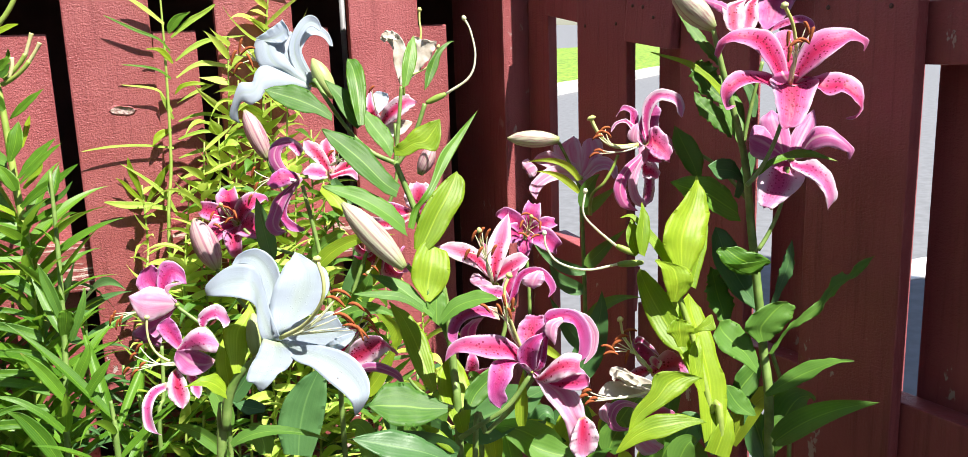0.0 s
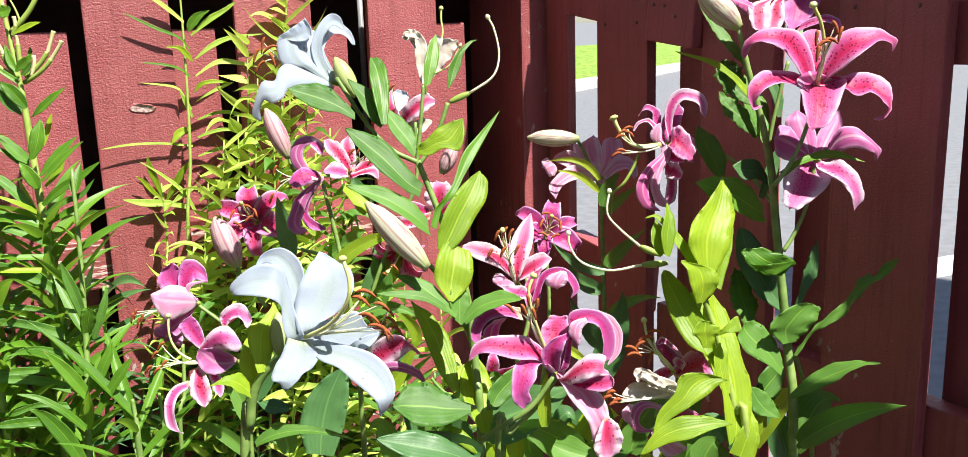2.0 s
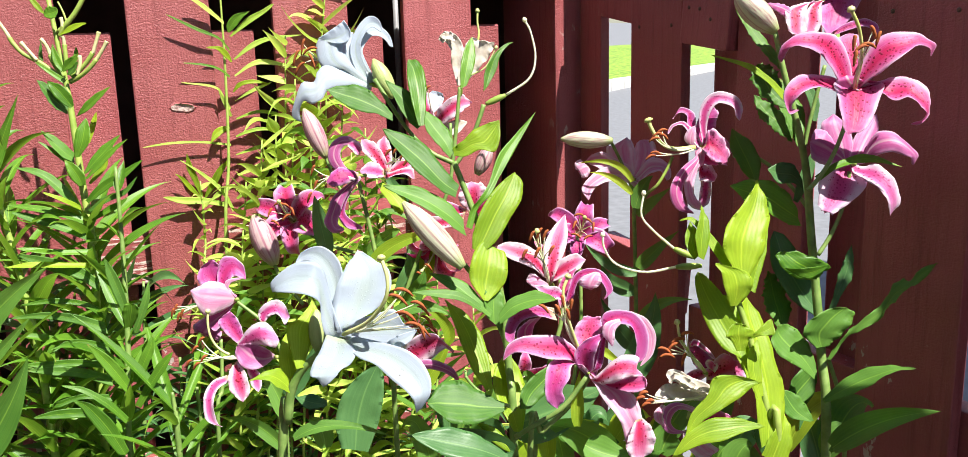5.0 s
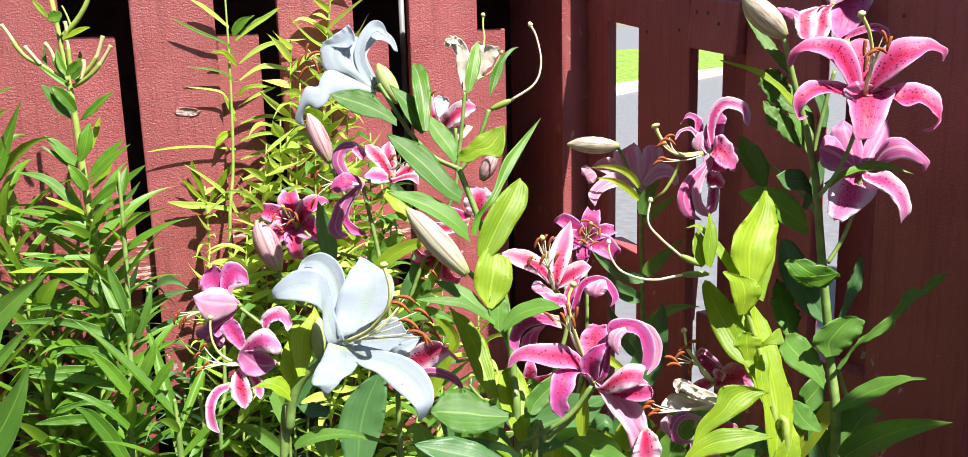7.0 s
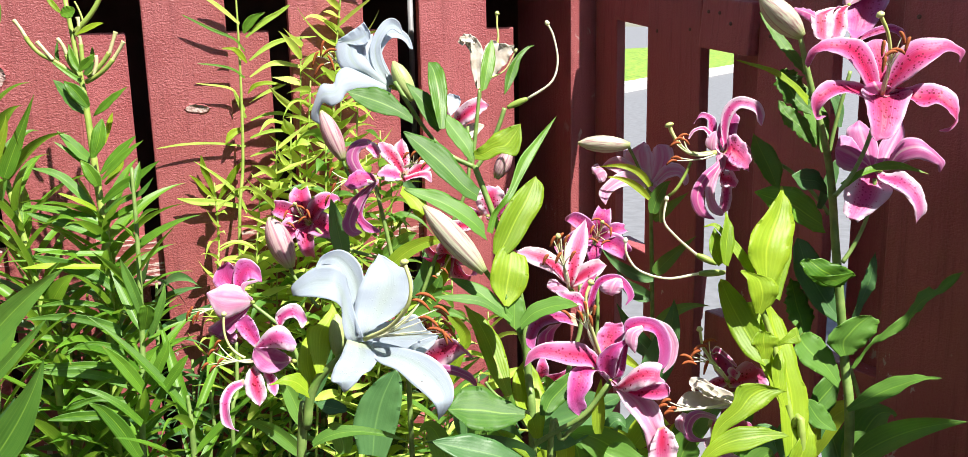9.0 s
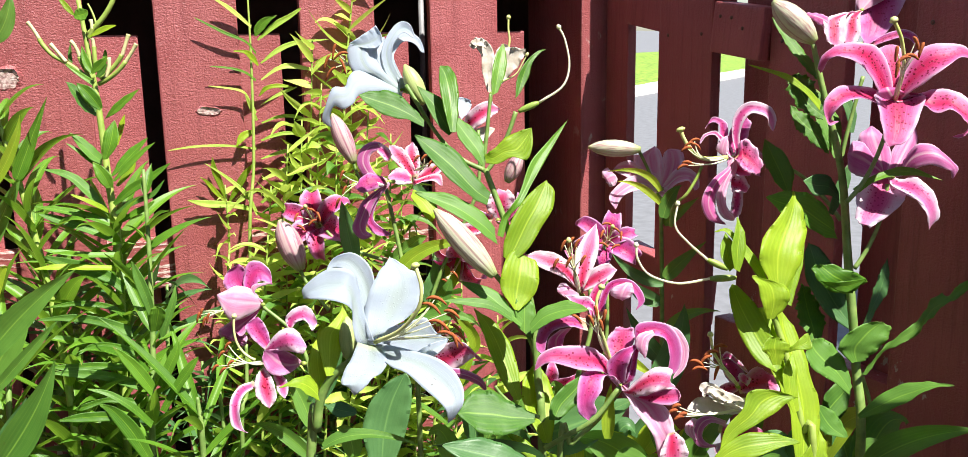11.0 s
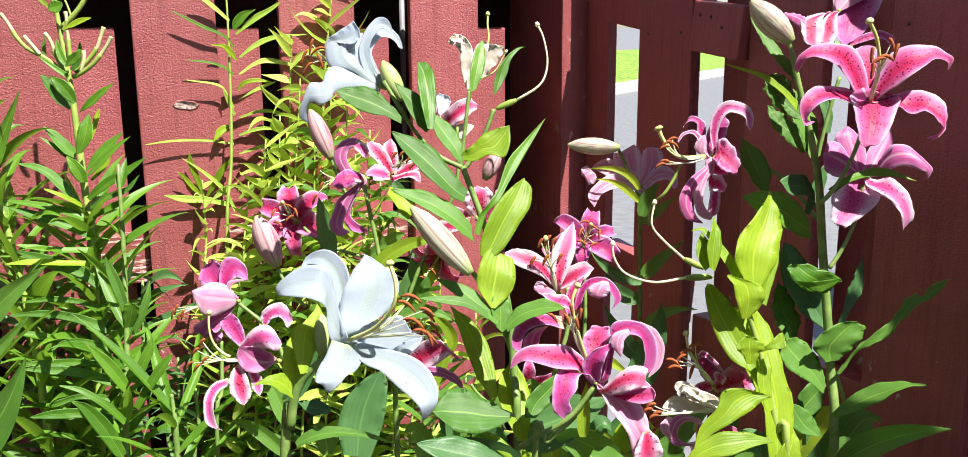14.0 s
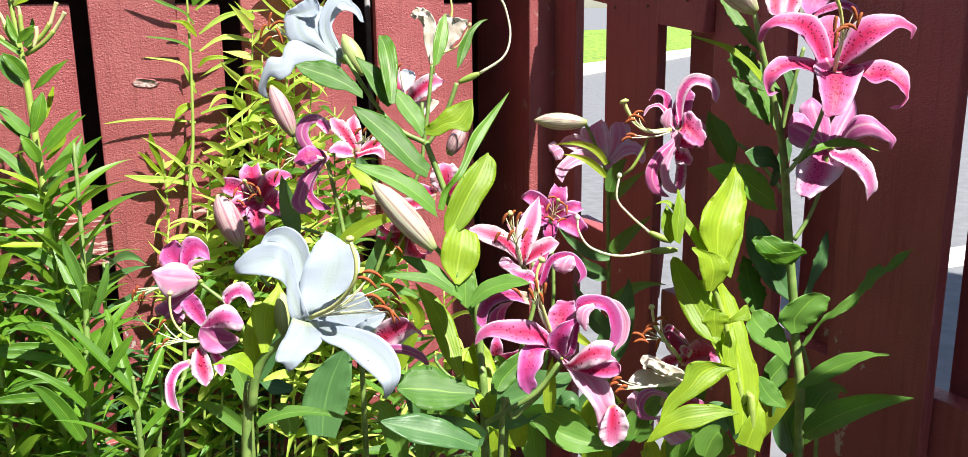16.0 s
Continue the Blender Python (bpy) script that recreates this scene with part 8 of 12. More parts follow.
vane(bloom, ((-0.2247, 1.2892, 1.0104), (-0.2424, 1.2739, 1.0104), (-0.2594, 1.2761, 1.0185)), ((-0.2268, 1.2942, 1.0198), (-0.2431, 1.2862, 1.0331), (-0.2586, 1.2775, 1.0210)), LILAC, 0.25, 0.050)
vane(bloom, ((-0.2207, 1.2958, 1.0176), (-0.2036, 1.2962, 1.0346), (-0.1897, 1.2957, 1.0380), (-0.1790, 1.2963, 1.0350)), ((-0.2178, 1.2918, 1.0099), (-0.1969, 1.2873, 1.0175), (-0.1841, 1.2886, 1.0243), (-0.1790, 1.2954, 1.0333)), BRIGHT, 0.25, 0.050)
vane(bloom, ((-0.2240, 1.3027, 1.0185), (-0.2223, 1.2934, 1.0152), (-0.2004, 1.2874, 1.0212), (-0.1828, 1.2846, 1.0230), (-0.1793, 1.2802, 1.0073)), ((-0.2248, 1.3012, 1.0114), (-0.2229, 1.2884, 1.0059), (-0.2074, 1.2825, 1.0129), (-0.1934, 1.2792, 1.0141), (-0.1811, 1.2792, 1.0057)), BRIGHT, 0.25, 0.050)
stamen(bloom, (-0.2219, 1.2923, 1.0277), (-0.2077, 1.2735, 1.0352), (-0.1935, 1.2653, 1.0447), (0.60, 0.00, 0.60), 0.013)
stamen(bloom, (-0.2219, 1.2923, 1.0277), (-0.2077, 1.2735, 1.0352), (-0.2038, 1.2668, 1.0519), (0.60, 0.00, 0.60), 0.013)
stamen(bloom, (-0.2219, 1.2923, 1.0277), (-0.2077, 1.2735, 1.0352), (-0.2144, 1.2665, 1.0505), (0.60, 0.00, 0.60), 0.013)
stamen(bloom, (-0.2219, 1.2923, 1.0277), (-0.2077, 1.2735, 1.0352), (-0.1885, 1.2634, 1.0359), (0.60, 0.00, 0.60), 0.013)
bloom = throat(rear_lily, (-0.2490, 1.2047, 1.0248), (-0.55, -0.50, 0.05), 0.008, "pink lily flower with loosely curled petals")
vane(bloom, ((-0.2493, 1.2006, 1.0212), (-0.2721, 1.1968, 1.0282), (-0.2862, 1.1961, 1.0455), (-0.2872, 1.2018, 1.0625), (-0.2765, 1.2078, 1.0767), (-0.2584, 1.2117, 1.0784), (-0.2463, 1.2121, 1.0680)), ((-0.2480, 1.2049, 1.0290), (-0.2632, 1.2018, 1.0366), (-0.2705, 1.2001, 1.0514), (-0.2695, 1.2021, 1.0612), (-0.2635, 1.2032, 1.0669), (-0.2562, 1.2045, 1.0649), (-0.2491, 1.2047, 1.0546)), MAUVE_OUT, -0.30, 0.030)
vane(bloom, ((-0.2593, 1.2069, 1.0773), (-0.2472, 1.2041, 1.0732), (-0.2406, 1.2017, 1.0632), (-0.2451, 1.2011, 1.0549)), ((-0.2605, 1.2009, 1.0662), (-0.2534, 1.1970, 1.0607), (-0.2486, 1.1967, 1.0548), (-0.2459, 1.2007, 1.0542)), LILAC, 0.30, 0.050)
vane(bloom, ((-0.2473, 1.1987, 1.0214), (-0.2621, 1.1853, 1.0171), (-0.2779, 1.1792, 1.0141), (-0.2893, 1.1831, 1.0196)), ((-0.2493, 1.2028, 1.0293), (-0.2672, 1.1966, 1.0383), (-0.2789, 1.1906, 1.0351), (-0.2894, 1.1839, 1.0212)), MAUVE, -0.25, 0.050)
vane(bloom, ((-0.2456, 1.2048, 1.0247), (-0.2462, 1.2014, 1.0184), (-0.2630, 1.1944, 0.9994), (-0.2722, 1.1870, 0.9786), (-0.2765, 1.1826, 0.9624), (-0.2670, 1.1795, 0.9561)), ((-0.2524, 1.2046, 1.0249), (-0.2564, 1.2010, 1.0187), (-0.2814, 1.1928, 1.0000), (-0.2904, 1.1849, 0.9794), (-0.2945, 1.1795, 0.9634), (-0.2819, 1.1761, 0.9502), (-0.2669, 1.1782, 0.9538)), MAUVE_OUT, -0.30, 0.030)
vane(bloom, ((-0.2458, 1.2051, 1.0258), (-0.2514, 1.2010, 1.0152), (-0.2646, 1.1957, 0.9906), (-0.2669, 1.1938, 0.9738), (-0.2528, 1.1920, 0.9609), (-0.2435, 1.1911, 0.9558)), ((-0.2522, 1.2043, 1.0237), (-0.2606, 1.1989, 1.0122), (-0.2773, 1.1952, 0.9909), (-0.2760, 1.1909, 0.9693), (-0.2660, 1.1881, 0.9551), (-0.2450, 1.1885, 0.9512)), MAUVE, 0.30, 0.050)
stamen(bloom, (-0.2504, 1.1891, 1.0229), (-0.2835, 1.1897, 1.0256), (-0.3080, 1.1924, 1.0386), (0.50, 0.00, 1.00), 0.016)
stamen(bloom, (-0.2504, 1.1891, 1.0229), (-0.2835, 1.1897, 1.0256), (-0.3046, 1.1881, 1.0181), (0.50, 0.00, 1.00), 0.016)
stamen(bloom, (-0.2504, 1.1891, 1.0229), (-0.2835, 1.1897, 1.0256), (-0.3134, 1.1847, 1.0021), (0.50, 0.00, 1.00), 0.016)
bloom = throat(rear_lily, (-0.1559, 1.4239, 1.0696), (-0.20, -0.85, 0.40), 0.012, "pink lily flower behind the tall stem")
vane(bloom, ((-0.1608, 1.4239, 1.0698), (-0.1777, 1.4171, 1.0856), (-0.1829, 1.4211, 1.1049), (-0.1766, 1.4356, 1.1252)), ((-0.1537, 1.4249, 1.0744), (-0.1600, 1.4179, 1.0898), (-0.1653, 1.4214, 1.1063), (-0.1726, 1.4360, 1.1270)), BRIGHT, 0.20, 0.05)
vane(bloom, ((-0.1636, 1.4250, 1.0747), (-0.1477, 1.4108, 1.1045), (-0.1181, 1.4142, 1.1206), (-0.1005, 1.4317, 1.1064)), ((-0.1579, 1.4233, 1.0668), (-0.1340, 1.4057, 1.0803), (-0.1141, 1.4086, 1.0939), (-0.1016, 1.4311, 1.1035)), BRIGHT, 0.25, 0.05)
vane(bloom, ((-0.1638, 1.4237, 1.0689), (-0.1448, 1.4148, 1.0750), (-0.1232, 1.4159, 1.0801), (-0.1084, 1.4254, 1.0768)), ((-0.1601, 1.4217, 1.0592), (-0.1407, 1.4103, 1.0539), (-0.1209, 1.4116, 1.0599), (-0.1085, 1.4248, 1.0739)), WILTED, 0.25, 0.04)
vane(bloom, ((-0.1726, 1.4301, 1.0991), (-0.1753, 1.4433, 1.1129), (-0.1662, 1.4558, 1.1237), (-0.1503, 1.4553, 1.1212)), ((-0.1631, 1.4280, 1.0891), (-0.1509, 1.4406, 1.1005), (-0.1466, 1.4532, 1.1114), (-0.1483, 1.4548, 1.1192)), WHITE, 0.20, 0.05)
stamen(bloom, (-0.1632, 1.4270, 1.0843), (-0.1660, 1.4120, 1.1098), (-0.1679, 1.4065, 1.1323), (0.60, 0.00, 0.60), 0.014)
bloom = throat(rear_lily, (-0.1018, 1.3361, 0.9446), (-0.10, -0.90, 0.40), 0.012, "crimson-pink spotted lily flower behind leaves")
vane(bloom, ((-0.1047, 1.3361, 0.9447), (-0.1192, 1.3302, 0.9653), (-0.1157, 1.3341, 0.9835), (-0.1069, 1.3457, 0.9899)), ((-0.0896, 1.3360, 0.9442), (-0.0752, 1.3299, 0.9639), (-0.0783, 1.3344, 0.9851), (-0.0955, 1.3460, 0.9914)), BRIGHT, 0.20, 0.05)
vane(bloom, ((-0.1019, 1.3355, 0.9418), (-0.0866, 1.3291, 0.9597), (-0.0748, 1.3325, 0.9758), (-0.0721, 1.3450, 0.9869)), ((-0.0936, 1.3346, 0.9378), (-0.0755, 1.3280, 0.9548), (-0.0675, 1.3312, 0.9701), (-0.0694, 1.3446, 0.9850)), PINK, 0.20, 0.05)
vane(bloom, ((-0.0783, 1.3359, 0.9438), (-0.0720, 1.3133, 0.9338), (-0.0782, 1.3095, 0.9158), (-0.0910, 1.3268, 0.9009)), ((-0.1084, 1.3361, 0.9448), (-0.0913, 1.3150, 0.9417), (-0.0873, 1.3106, 0.9207), (-0.0948, 1.3268, 0.9010)), PINK, 0.20, 0.05)
vane(bloom, ((-0.1124, 1.3348, 0.9384), (-0.1339, 1.3255, 0.9429), (-0.1599, 1.3272, 0.9511), (-0.1696, 1.3422, 0.9735)), ((-0.1083, 1.3371, 0.9494), (-0.1333, 1.3298, 0.9630), (-0.1565, 1.3305, 0.9665), (-0.1714, 1.3430, 0.9772)), PINK, 0.20, 0.05)
vane(bloom, ((-0.1125, 1.3340, 0.9348), (-0.1336, 1.3118, 0.9267), (-0.1595, 1.3120, 0.9275), (-0.1801, 1.3360, 0.9443)), ((-0.1103, 1.3361, 0.9448), (-0.1329, 1.3157, 0.9448), (-0.1608, 1.3155, 0.9439), (-0.1818, 1.3366, 0.9471)), BRIGHT, 0.20, 0.05)
open_lily(rear_lily, (-0.3864, 1.3739, 0.9300), (-0.10, -0.85, 0.45), 0.0620, PINK, "crimson spotted lily flower in half shade", 1.10, spin=0.70, wide=0.44, spread=1.00, stamens=6, seed=35)
bloom = throat(rear_lily, (-0.1938, 1.0887, 0.7902), (0.30, -0.80, 0.30), 0.012, "pink spotted lily flower below the white one")
vane(bloom, ((-0.1953, 1.0894, 0.7934), (-0.1737, 1.0860, 0.8257), (-0.1405, 1.0784, 0.8379), (-0.1141, 1.0833, 0.8129)), ((-0.1876, 1.0877, 0.7854), (-0.1509, 1.0803, 0.7987), (-0.1255, 1.0742, 0.8183), (-0.1166, 1.0822, 0.8076)), BRIGHT, 0.25, 0.05)
vane(bloom, ((-0.1814, 1.0867, 0.7805), (-0.1473, 1.0783, 0.7893), (-0.1238, 1.0768, 0.7823), (-0.1124, 1.0844, 0.7697)), ((-0.1844, 1.0877, 0.7853), (-0.1508, 1.0809, 0.8018), (-0.1195, 1.0789, 0.7922), (-0.1084, 1.0848, 0.7719)), MAUVE, 0.25, 0.06)
vane(bloom, ((-0.2017, 1.0996, 0.7932), (-0.1969, 1.1045, 0.8166), (-0.1842, 1.1086, 0.8359), (-0.1679, 1.1102, 0.8432)), ((-0.1922, 1.0988, 0.7897), (-0.1804, 1.1019, 0.8043), (-0.1685, 1.1060, 0.8236), (-0.1647, 1.1096, 0.8407)), PINK, 0.25, 0.06)
stamen(bloom, (-0.1887, 1.0708, 0.8019), (-0.1723, 1.0568, 0.8326), (-0.1742, 1.0544, 0.8696), (0.80, -0.20, -0.60), 0.019)
stamen(bloom, (-0.1887, 1.0708, 0.8019), (-0.1723, 1.0568, 0.8326), (-0.1609, 1.0517, 0.8565), (0.80, -0.20, -0.60), 0.019)
stamen(bloom, (-0.1887, 1.0708, 0.8019), (-0.1723, 1.0568, 0.8326), (-0.1495, 1.0563, 0.8785), (0.80, -0.20, -0.60), 0.019)
stamen(bloom, (-0.1887, 1.0708, 0.8019), (-0.1723, 1.0568, 0.8326), (-0.1396, 1.0515, 0.8558), (0.80, -0.20, -0.60), 0.019)
stamen(bloom, (-0.1887, 1.0708, 0.8019), (-0.1723, 1.0568, 0.8326), (-0.1453, 1.0538, 0.8664), (0.80, -0.20, -0.60), 0.019)
open_lily(rear_lily, (-0.1600, 1.3637, 0.8819), (-0.30, -0.70, -0.50), 0.0485, PINK, "small pink lily flower hanging", 1.10, spin=0.20, wide=0.42, spread=1.00, stamens=2, seed=37)
bud(rear_lily, (-0.3907, 1.2621, 0.8851), (-0.4224, 1.2777, 0.9584), 0.0378, M_BUDP, "plump mauve-purple lily bud")
stalk("branch", rear_lily, ((-0.3494, 1.2499, 0.8273), (-0.3797, 1.2576, 0.8636), (-0.3907, 1.2621, 0.8851)), (0.0028, 0.0025, 0.0030), M_STEM, 30)
bud(rear_lily, (-0.3116, 1.2948, 1.0394), (-0.3434, 1.3100, 1.1109), 0.0288, M_BUDP, "slim mauve lily bud")
stalk("branch", rear_lily, ((-0.2814, 1.2812, 0.9750), (-0.3025, 1.2897, 1.0153), (-0.3116, 1.2948, 1.0394)), (0.0024, 0.0022, 0.0024), M_STEM, 30)
blade("leaf", rear_lily, ((-0.2486, 1.2604, 0.8770), (-0.2023, 1.2685, 0.9151), (-0.1299, 1.2708, 0.9260)), 0.0245, (0.38, -0.43, -0.82), M_YELLOW, broad_profile, 14, 6, 0.10, 0.05, 0.00)
blade("leaf", rear_lily, ((-0.2669, 1.3128, 0.8831), (-0.2285, 1.3194, 0.9139), (-0.2095, 1.3212, 0.9225)), 0.0224, (0.57, -0.08, -0.82), M_LEAF, broad_profile, 14, 6, 0.10, 0.05, 0.00)
blade("leaf", rear_lily, ((-0.2139, 1.2931, 0.7899), (-0.1843, 1.3026, 0.8347), (-0.1741, 1.3083, 0.8619)), 0.0280, (0.88, -0.01, -0.48), M_LEAF, broad_profile, 14, 6, 0.10, 0.05, 0.00)
blade("leaf", rear_lily, ((-0.2274, 1.2645, 0.7996), (-0.1720, 1.2679, 0.8157), (-0.1269, 1.2638, 0.7964)), 0.0230, (-0.03, -0.56, -0.83), M_LEAF, broad_profile, 14, 6, 0.10, 0.05, 0.00)
blade("leaf", rear_lily, ((-0.3110, 1.2646, 0.8966), (-0.3227, 1.2759, 0.9499), (-0.3305, 1.2834, 0.9854)), 0.0270, (0.95, 0.27, 0.15), M_DARK, broad_profile, 14, 6, 0.10, 0.05, 0.00)
blade("leaf", rear_lily, ((-0.2206, 1.3490, 0.8127), (-0.1999, 1.3569, 0.8500), (-0.2083, 1.3650, 0.8882)), 0.0349, (0.98, 0.10, -0.18), M_DARK, broad_profile, 14, 6, 0.10, 0.05, 0.00)
blade("leaf", rear_lily, ((-0.1404, 1.2848, 0.7510), (-0.1485, 1.2927, 0.7878), (-0.2124, 1.3028, 0.8356)), 0.0191, (0.77, 0.08, 0.64), M_YELLOW, broad_profile, 14, 6, 0.10, 0.05, 0.00)
blade("leaf", rear_lily, ((-0.1896, 1.2697, 0.6793), (-0.1603, 1.2772, 0.7150), (-0.1304, 1.2887, 0.7689)), 0.0243, (0.84, -0.10, -0.53), M_YELLOW, broad_profile, 14, 6, 0.10, 0.05, 0.00)
blade("leaf", rear_lily, ((-0.1812, 1.3528, 0.8304), (-0.1744, 1.3648, 0.8871), (-0.1874, 1.3749, 0.9350)), 0.0252, (0.99, 0.13, 0.03), M_YELLOW, broad_profile, 14, 6, 0.10, 0.05, 0.00)
blade("leaf", rear_lily, ((-0.2002, 1.3397, 0.9616), (-0.2228, 1.3457, 0.9899), (-0.2269, 1.3496, 1.0085)), 0.0188, (0.87, 0.21, 0.45), M_DARK, broad_profile, 14, 6, 0.10, 0.05, 0.00)

left_lily = thing("lily_plant", "pink lily with two flowers facing sideways", "lily plant", "", at=(-0.3903, 1.1591, 0.0000))
stalk("stem", left_lily, ((-0.4668, 1.1437, 0.0200), (-0.4623, 1.1587, 0.6381), (-0.4567, 1.1775, 0.7269), (-0.4570, 1.1919, 0.7947)), (0.0035, 0.0030, 0.0025), M_STEM, 30)
stalk("stem", left_lily, ((-0.3624, 1.1310, 0.0200), (-0.3616, 1.1488, 0.6395), (-0.3607, 1.1711, 0.7446), (-0.3817, 1.1845, 0.8083), (-0.4318, 1.1938, 0.8519)), (0.0040, 0.0035, 0.0030, 0.0026), M_STEM, 30)
bloom = throat(left_lily, (-0.4305, 1.1889, 0.8540), (-0.45, 0.70, -0.25), 0.008, "pink lily flower turned sideways with curled petals")
vane(bloom, ((-0.4319, 1.1881, 0.8509), (-0.4514, 1.1971, 0.8663), (-0.4725, 1.1976, 0.8692), (-0.4861, 1.2012, 0.8792), (-0.4832, 1.2076, 0.8964), (-0.4671, 1.2128, 0.9074)), ((-0.4291, 1.1896, 0.8571), (-0.4479, 1.2024, 0.8756), (-0.4507, 1.2089, 0.8883), (-0.4578, 1.2121, 0.9003), (-0.4663, 1.2128, 0.9074)), MAUVE, 0.30, 0.050)
vane(bloom, ((-0.4339, 1.1887, 0.8539), (-0.4540, 1.1949, 0.8688), (-0.4572, 1.2035, 0.8944), (-0.4508, 1.2096, 0.9098), (-0.4355, 1.2119, 0.9117), (-0.4215, 1.2089, 0.8987), (-0.4169, 1.2034, 0.8803)), ((-0.4270, 1.1891, 0.8542), (-0.4428, 1.1958, 0.8693), (-0.4368, 1.1971, 0.8823), (-0.4306, 1.1978, 0.8865), (-0.4225, 1.1991, 0.8825), (-0.4168, 1.2029, 0.8795)), MAUVE, 0.30, 0.050)
vane(bloom, ((-0.4293, 1.1873, 0.8518), (-0.4447, 1.1701, 0.8430), (-0.4628, 1.1566, 0.8412), (-0.4750, 1.1584, 0.8559), (-0.4832, 1.1623, 0.8759)), ((-0.4299, 1.1911, 0.8588), (-0.4399, 1.1882, 0.8750), (-0.4586, 1.1811, 0.8844), (-0.4733, 1.1721, 0.8800), (-0.4832, 1.1627, 0.8767)), LILAC_OUT, -0.30, 0.030)
vane(bloom, ((-0.4330, 1.1883, 0.8517), (-0.4330, 1.1868, 0.8475), (-0.4433, 1.1759, 0.8303), (-0.4548, 1.1671, 0.8154), (-0.4656, 1.1703, 0.8234)), ((-0.4280, 1.1895, 0.8564), (-0.4298, 1.1887, 0.8505), (-0.4538, 1.1815, 0.8413), (-0.4705, 1.1780, 0.8363), (-0.4683, 1.1710, 0.8250)), MAUVE_OUT, 0.25, 0.050)
vane(bloom, ((-0.4647, 1.1874, 0.8287), (-0.4788, 1.1875, 0.8288), (-0.4920, 1.1812, 0.8156), (-0.4765, 1.1751, 0.8075)), ((-0.4596, 1.1833, 0.8209), (-0.4500, 1.1775, 0.8082), (-0.4541, 1.1742, 0.7994), (-0.4746, 1.1743, 0.8059)), MAUVE, 0.25, 0.060)
vane(bloom, ((-0.4305, 1.1881, 0.8506), (-0.4273, 1.1854, 0.8586), (-0.4367, 1.1848, 0.8697), (-0.4328, 1.1862, 0.8799), (-0.4142, 1.1896, 0.8850)), ((-0.4304, 1.1896, 0.8574), (-0.4276, 1.1871, 0.8617), (-0.4411, 1.1855, 0.8713), (-0.4399, 1.1876, 0.8832), (-0.4161, 1.1908, 0.8873)), LILAC, 0.20, 0.030)
stamen(bloom, (-0.4448, 1.1930, 0.8481), (-0.4836, 1.1924, 0.8452), (-0.5180, 1.1921, 0.8438), (0.40, 0.00, 1.00), 0.016)
stamen(bloom, (-0.4448, 1.1930, 0.8481), (-0.4836, 1.1924, 0.8452), (-0.5141, 1.1895, 0.8319), (0.40, 0.00, 1.00), 0.016)
stamen(bloom, (-0.4448, 1.1930, 0.8481), (-0.4836, 1.1924, 0.8452), (-0.5225, 1.1908, 0.8380), (0.40, 0.00, 1.00), 0.016)
stamen(bloom, (-0.4448, 1.1930, 0.8481), (-0.4836, 1.1924, 0.8452), (-0.5088, 1.1906, 0.8367), (0.40, 0.00, 1.00), 0.016)
pistil(bloom, ((-0.4286, 1.1398, 0.7903), (-0.4529, 1.1443, 0.8114), (-0.4575, 1.1521, 0.8482)), 0.0018)
bloom = throat(left_lily, (-0.3492, 1.0824, 0.8069), (-0.45, 0.70, -0.25), 0.009, "pink lily flower with pale curled petals")
vane(bloom, ((-0.3674, 1.0932, 0.8512), (-0.3700, 1.0944, 0.8650), (-0.3546, 1.0982, 0.8786), (-0.3383, 1.1000, 0.8762), (-0.3280, 1.0929, 0.8600)), ((-0.3625, 1.0926, 0.8496), (-0.3537, 1.0927, 0.8603), (-0.3415, 1.0892, 0.8613), (-0.3333, 1.0856, 0.8499), (-0.3278, 1.0917, 0.8579)), LILAC, 0.30, 0.050)
vane(bloom, ((-0.3973, 1.0776, 0.8234), (-0.3842, 1.0761, 0.8421), (-0.3658, 1.0745, 0.8573), (-0.3493, 1.0740, 0.8531), (-0.3367, 1.0668, 0.8357)), ((-0.3933, 1.0774, 0.8226), (-0.3705, 1.0696, 0.8293), (-0.3519, 1.0599, 0.8301), (-0.3404, 1.0604, 0.8282), (-0.3366, 1.0660, 0.8344)), LILAC, -0.25, 0.040)
vane(bloom, ((-0.3488, 1.0776, 0.8070), (-0.3639, 1.0660, 0.7982), (-0.3823, 1.0588, 0.8011), (-0.3938, 1.0618, 0.8175), (-0.3913, 1.0648, 0.8304)), ((-0.3483, 1.0800, 0.8112), (-0.3571, 1.0766, 0.8209), (-0.3711, 1.0716, 0.8295), (-0.3906, 1.0652, 0.8311)), MAUVE_OUT, 0.30, 0.040)
vane(bloom, ((-0.3954, 1.0844, 0.8235), (-0.4123, 1.0880, 0.8375), (-0.4233, 1.0935, 0.8534), (-0.4089, 1.1000, 0.8646)), ((-0.3896, 1.0890, 0.8311), (-0.3930, 1.0931, 0.8448), (-0.3996, 1.0968, 0.8571), (-0.4081, 1.1000, 0.8646)), MAUVE, 0.25, 0.050)
vane(bloom, ((-0.3950, 1.0708, 0.8067), (-0.3813, 1.0591, 0.7944), (-0.3747, 1.0495, 0.7732), (-0.3835, 1.0465, 0.7604)), ((-0.4009, 1.0679, 0.8020), (-0.4037, 1.0562, 0.7916), (-0.3996, 1.0485, 0.7739), (-0.3842, 1.0461, 0.7598)), BRIGHT, 0.25, 0.050)
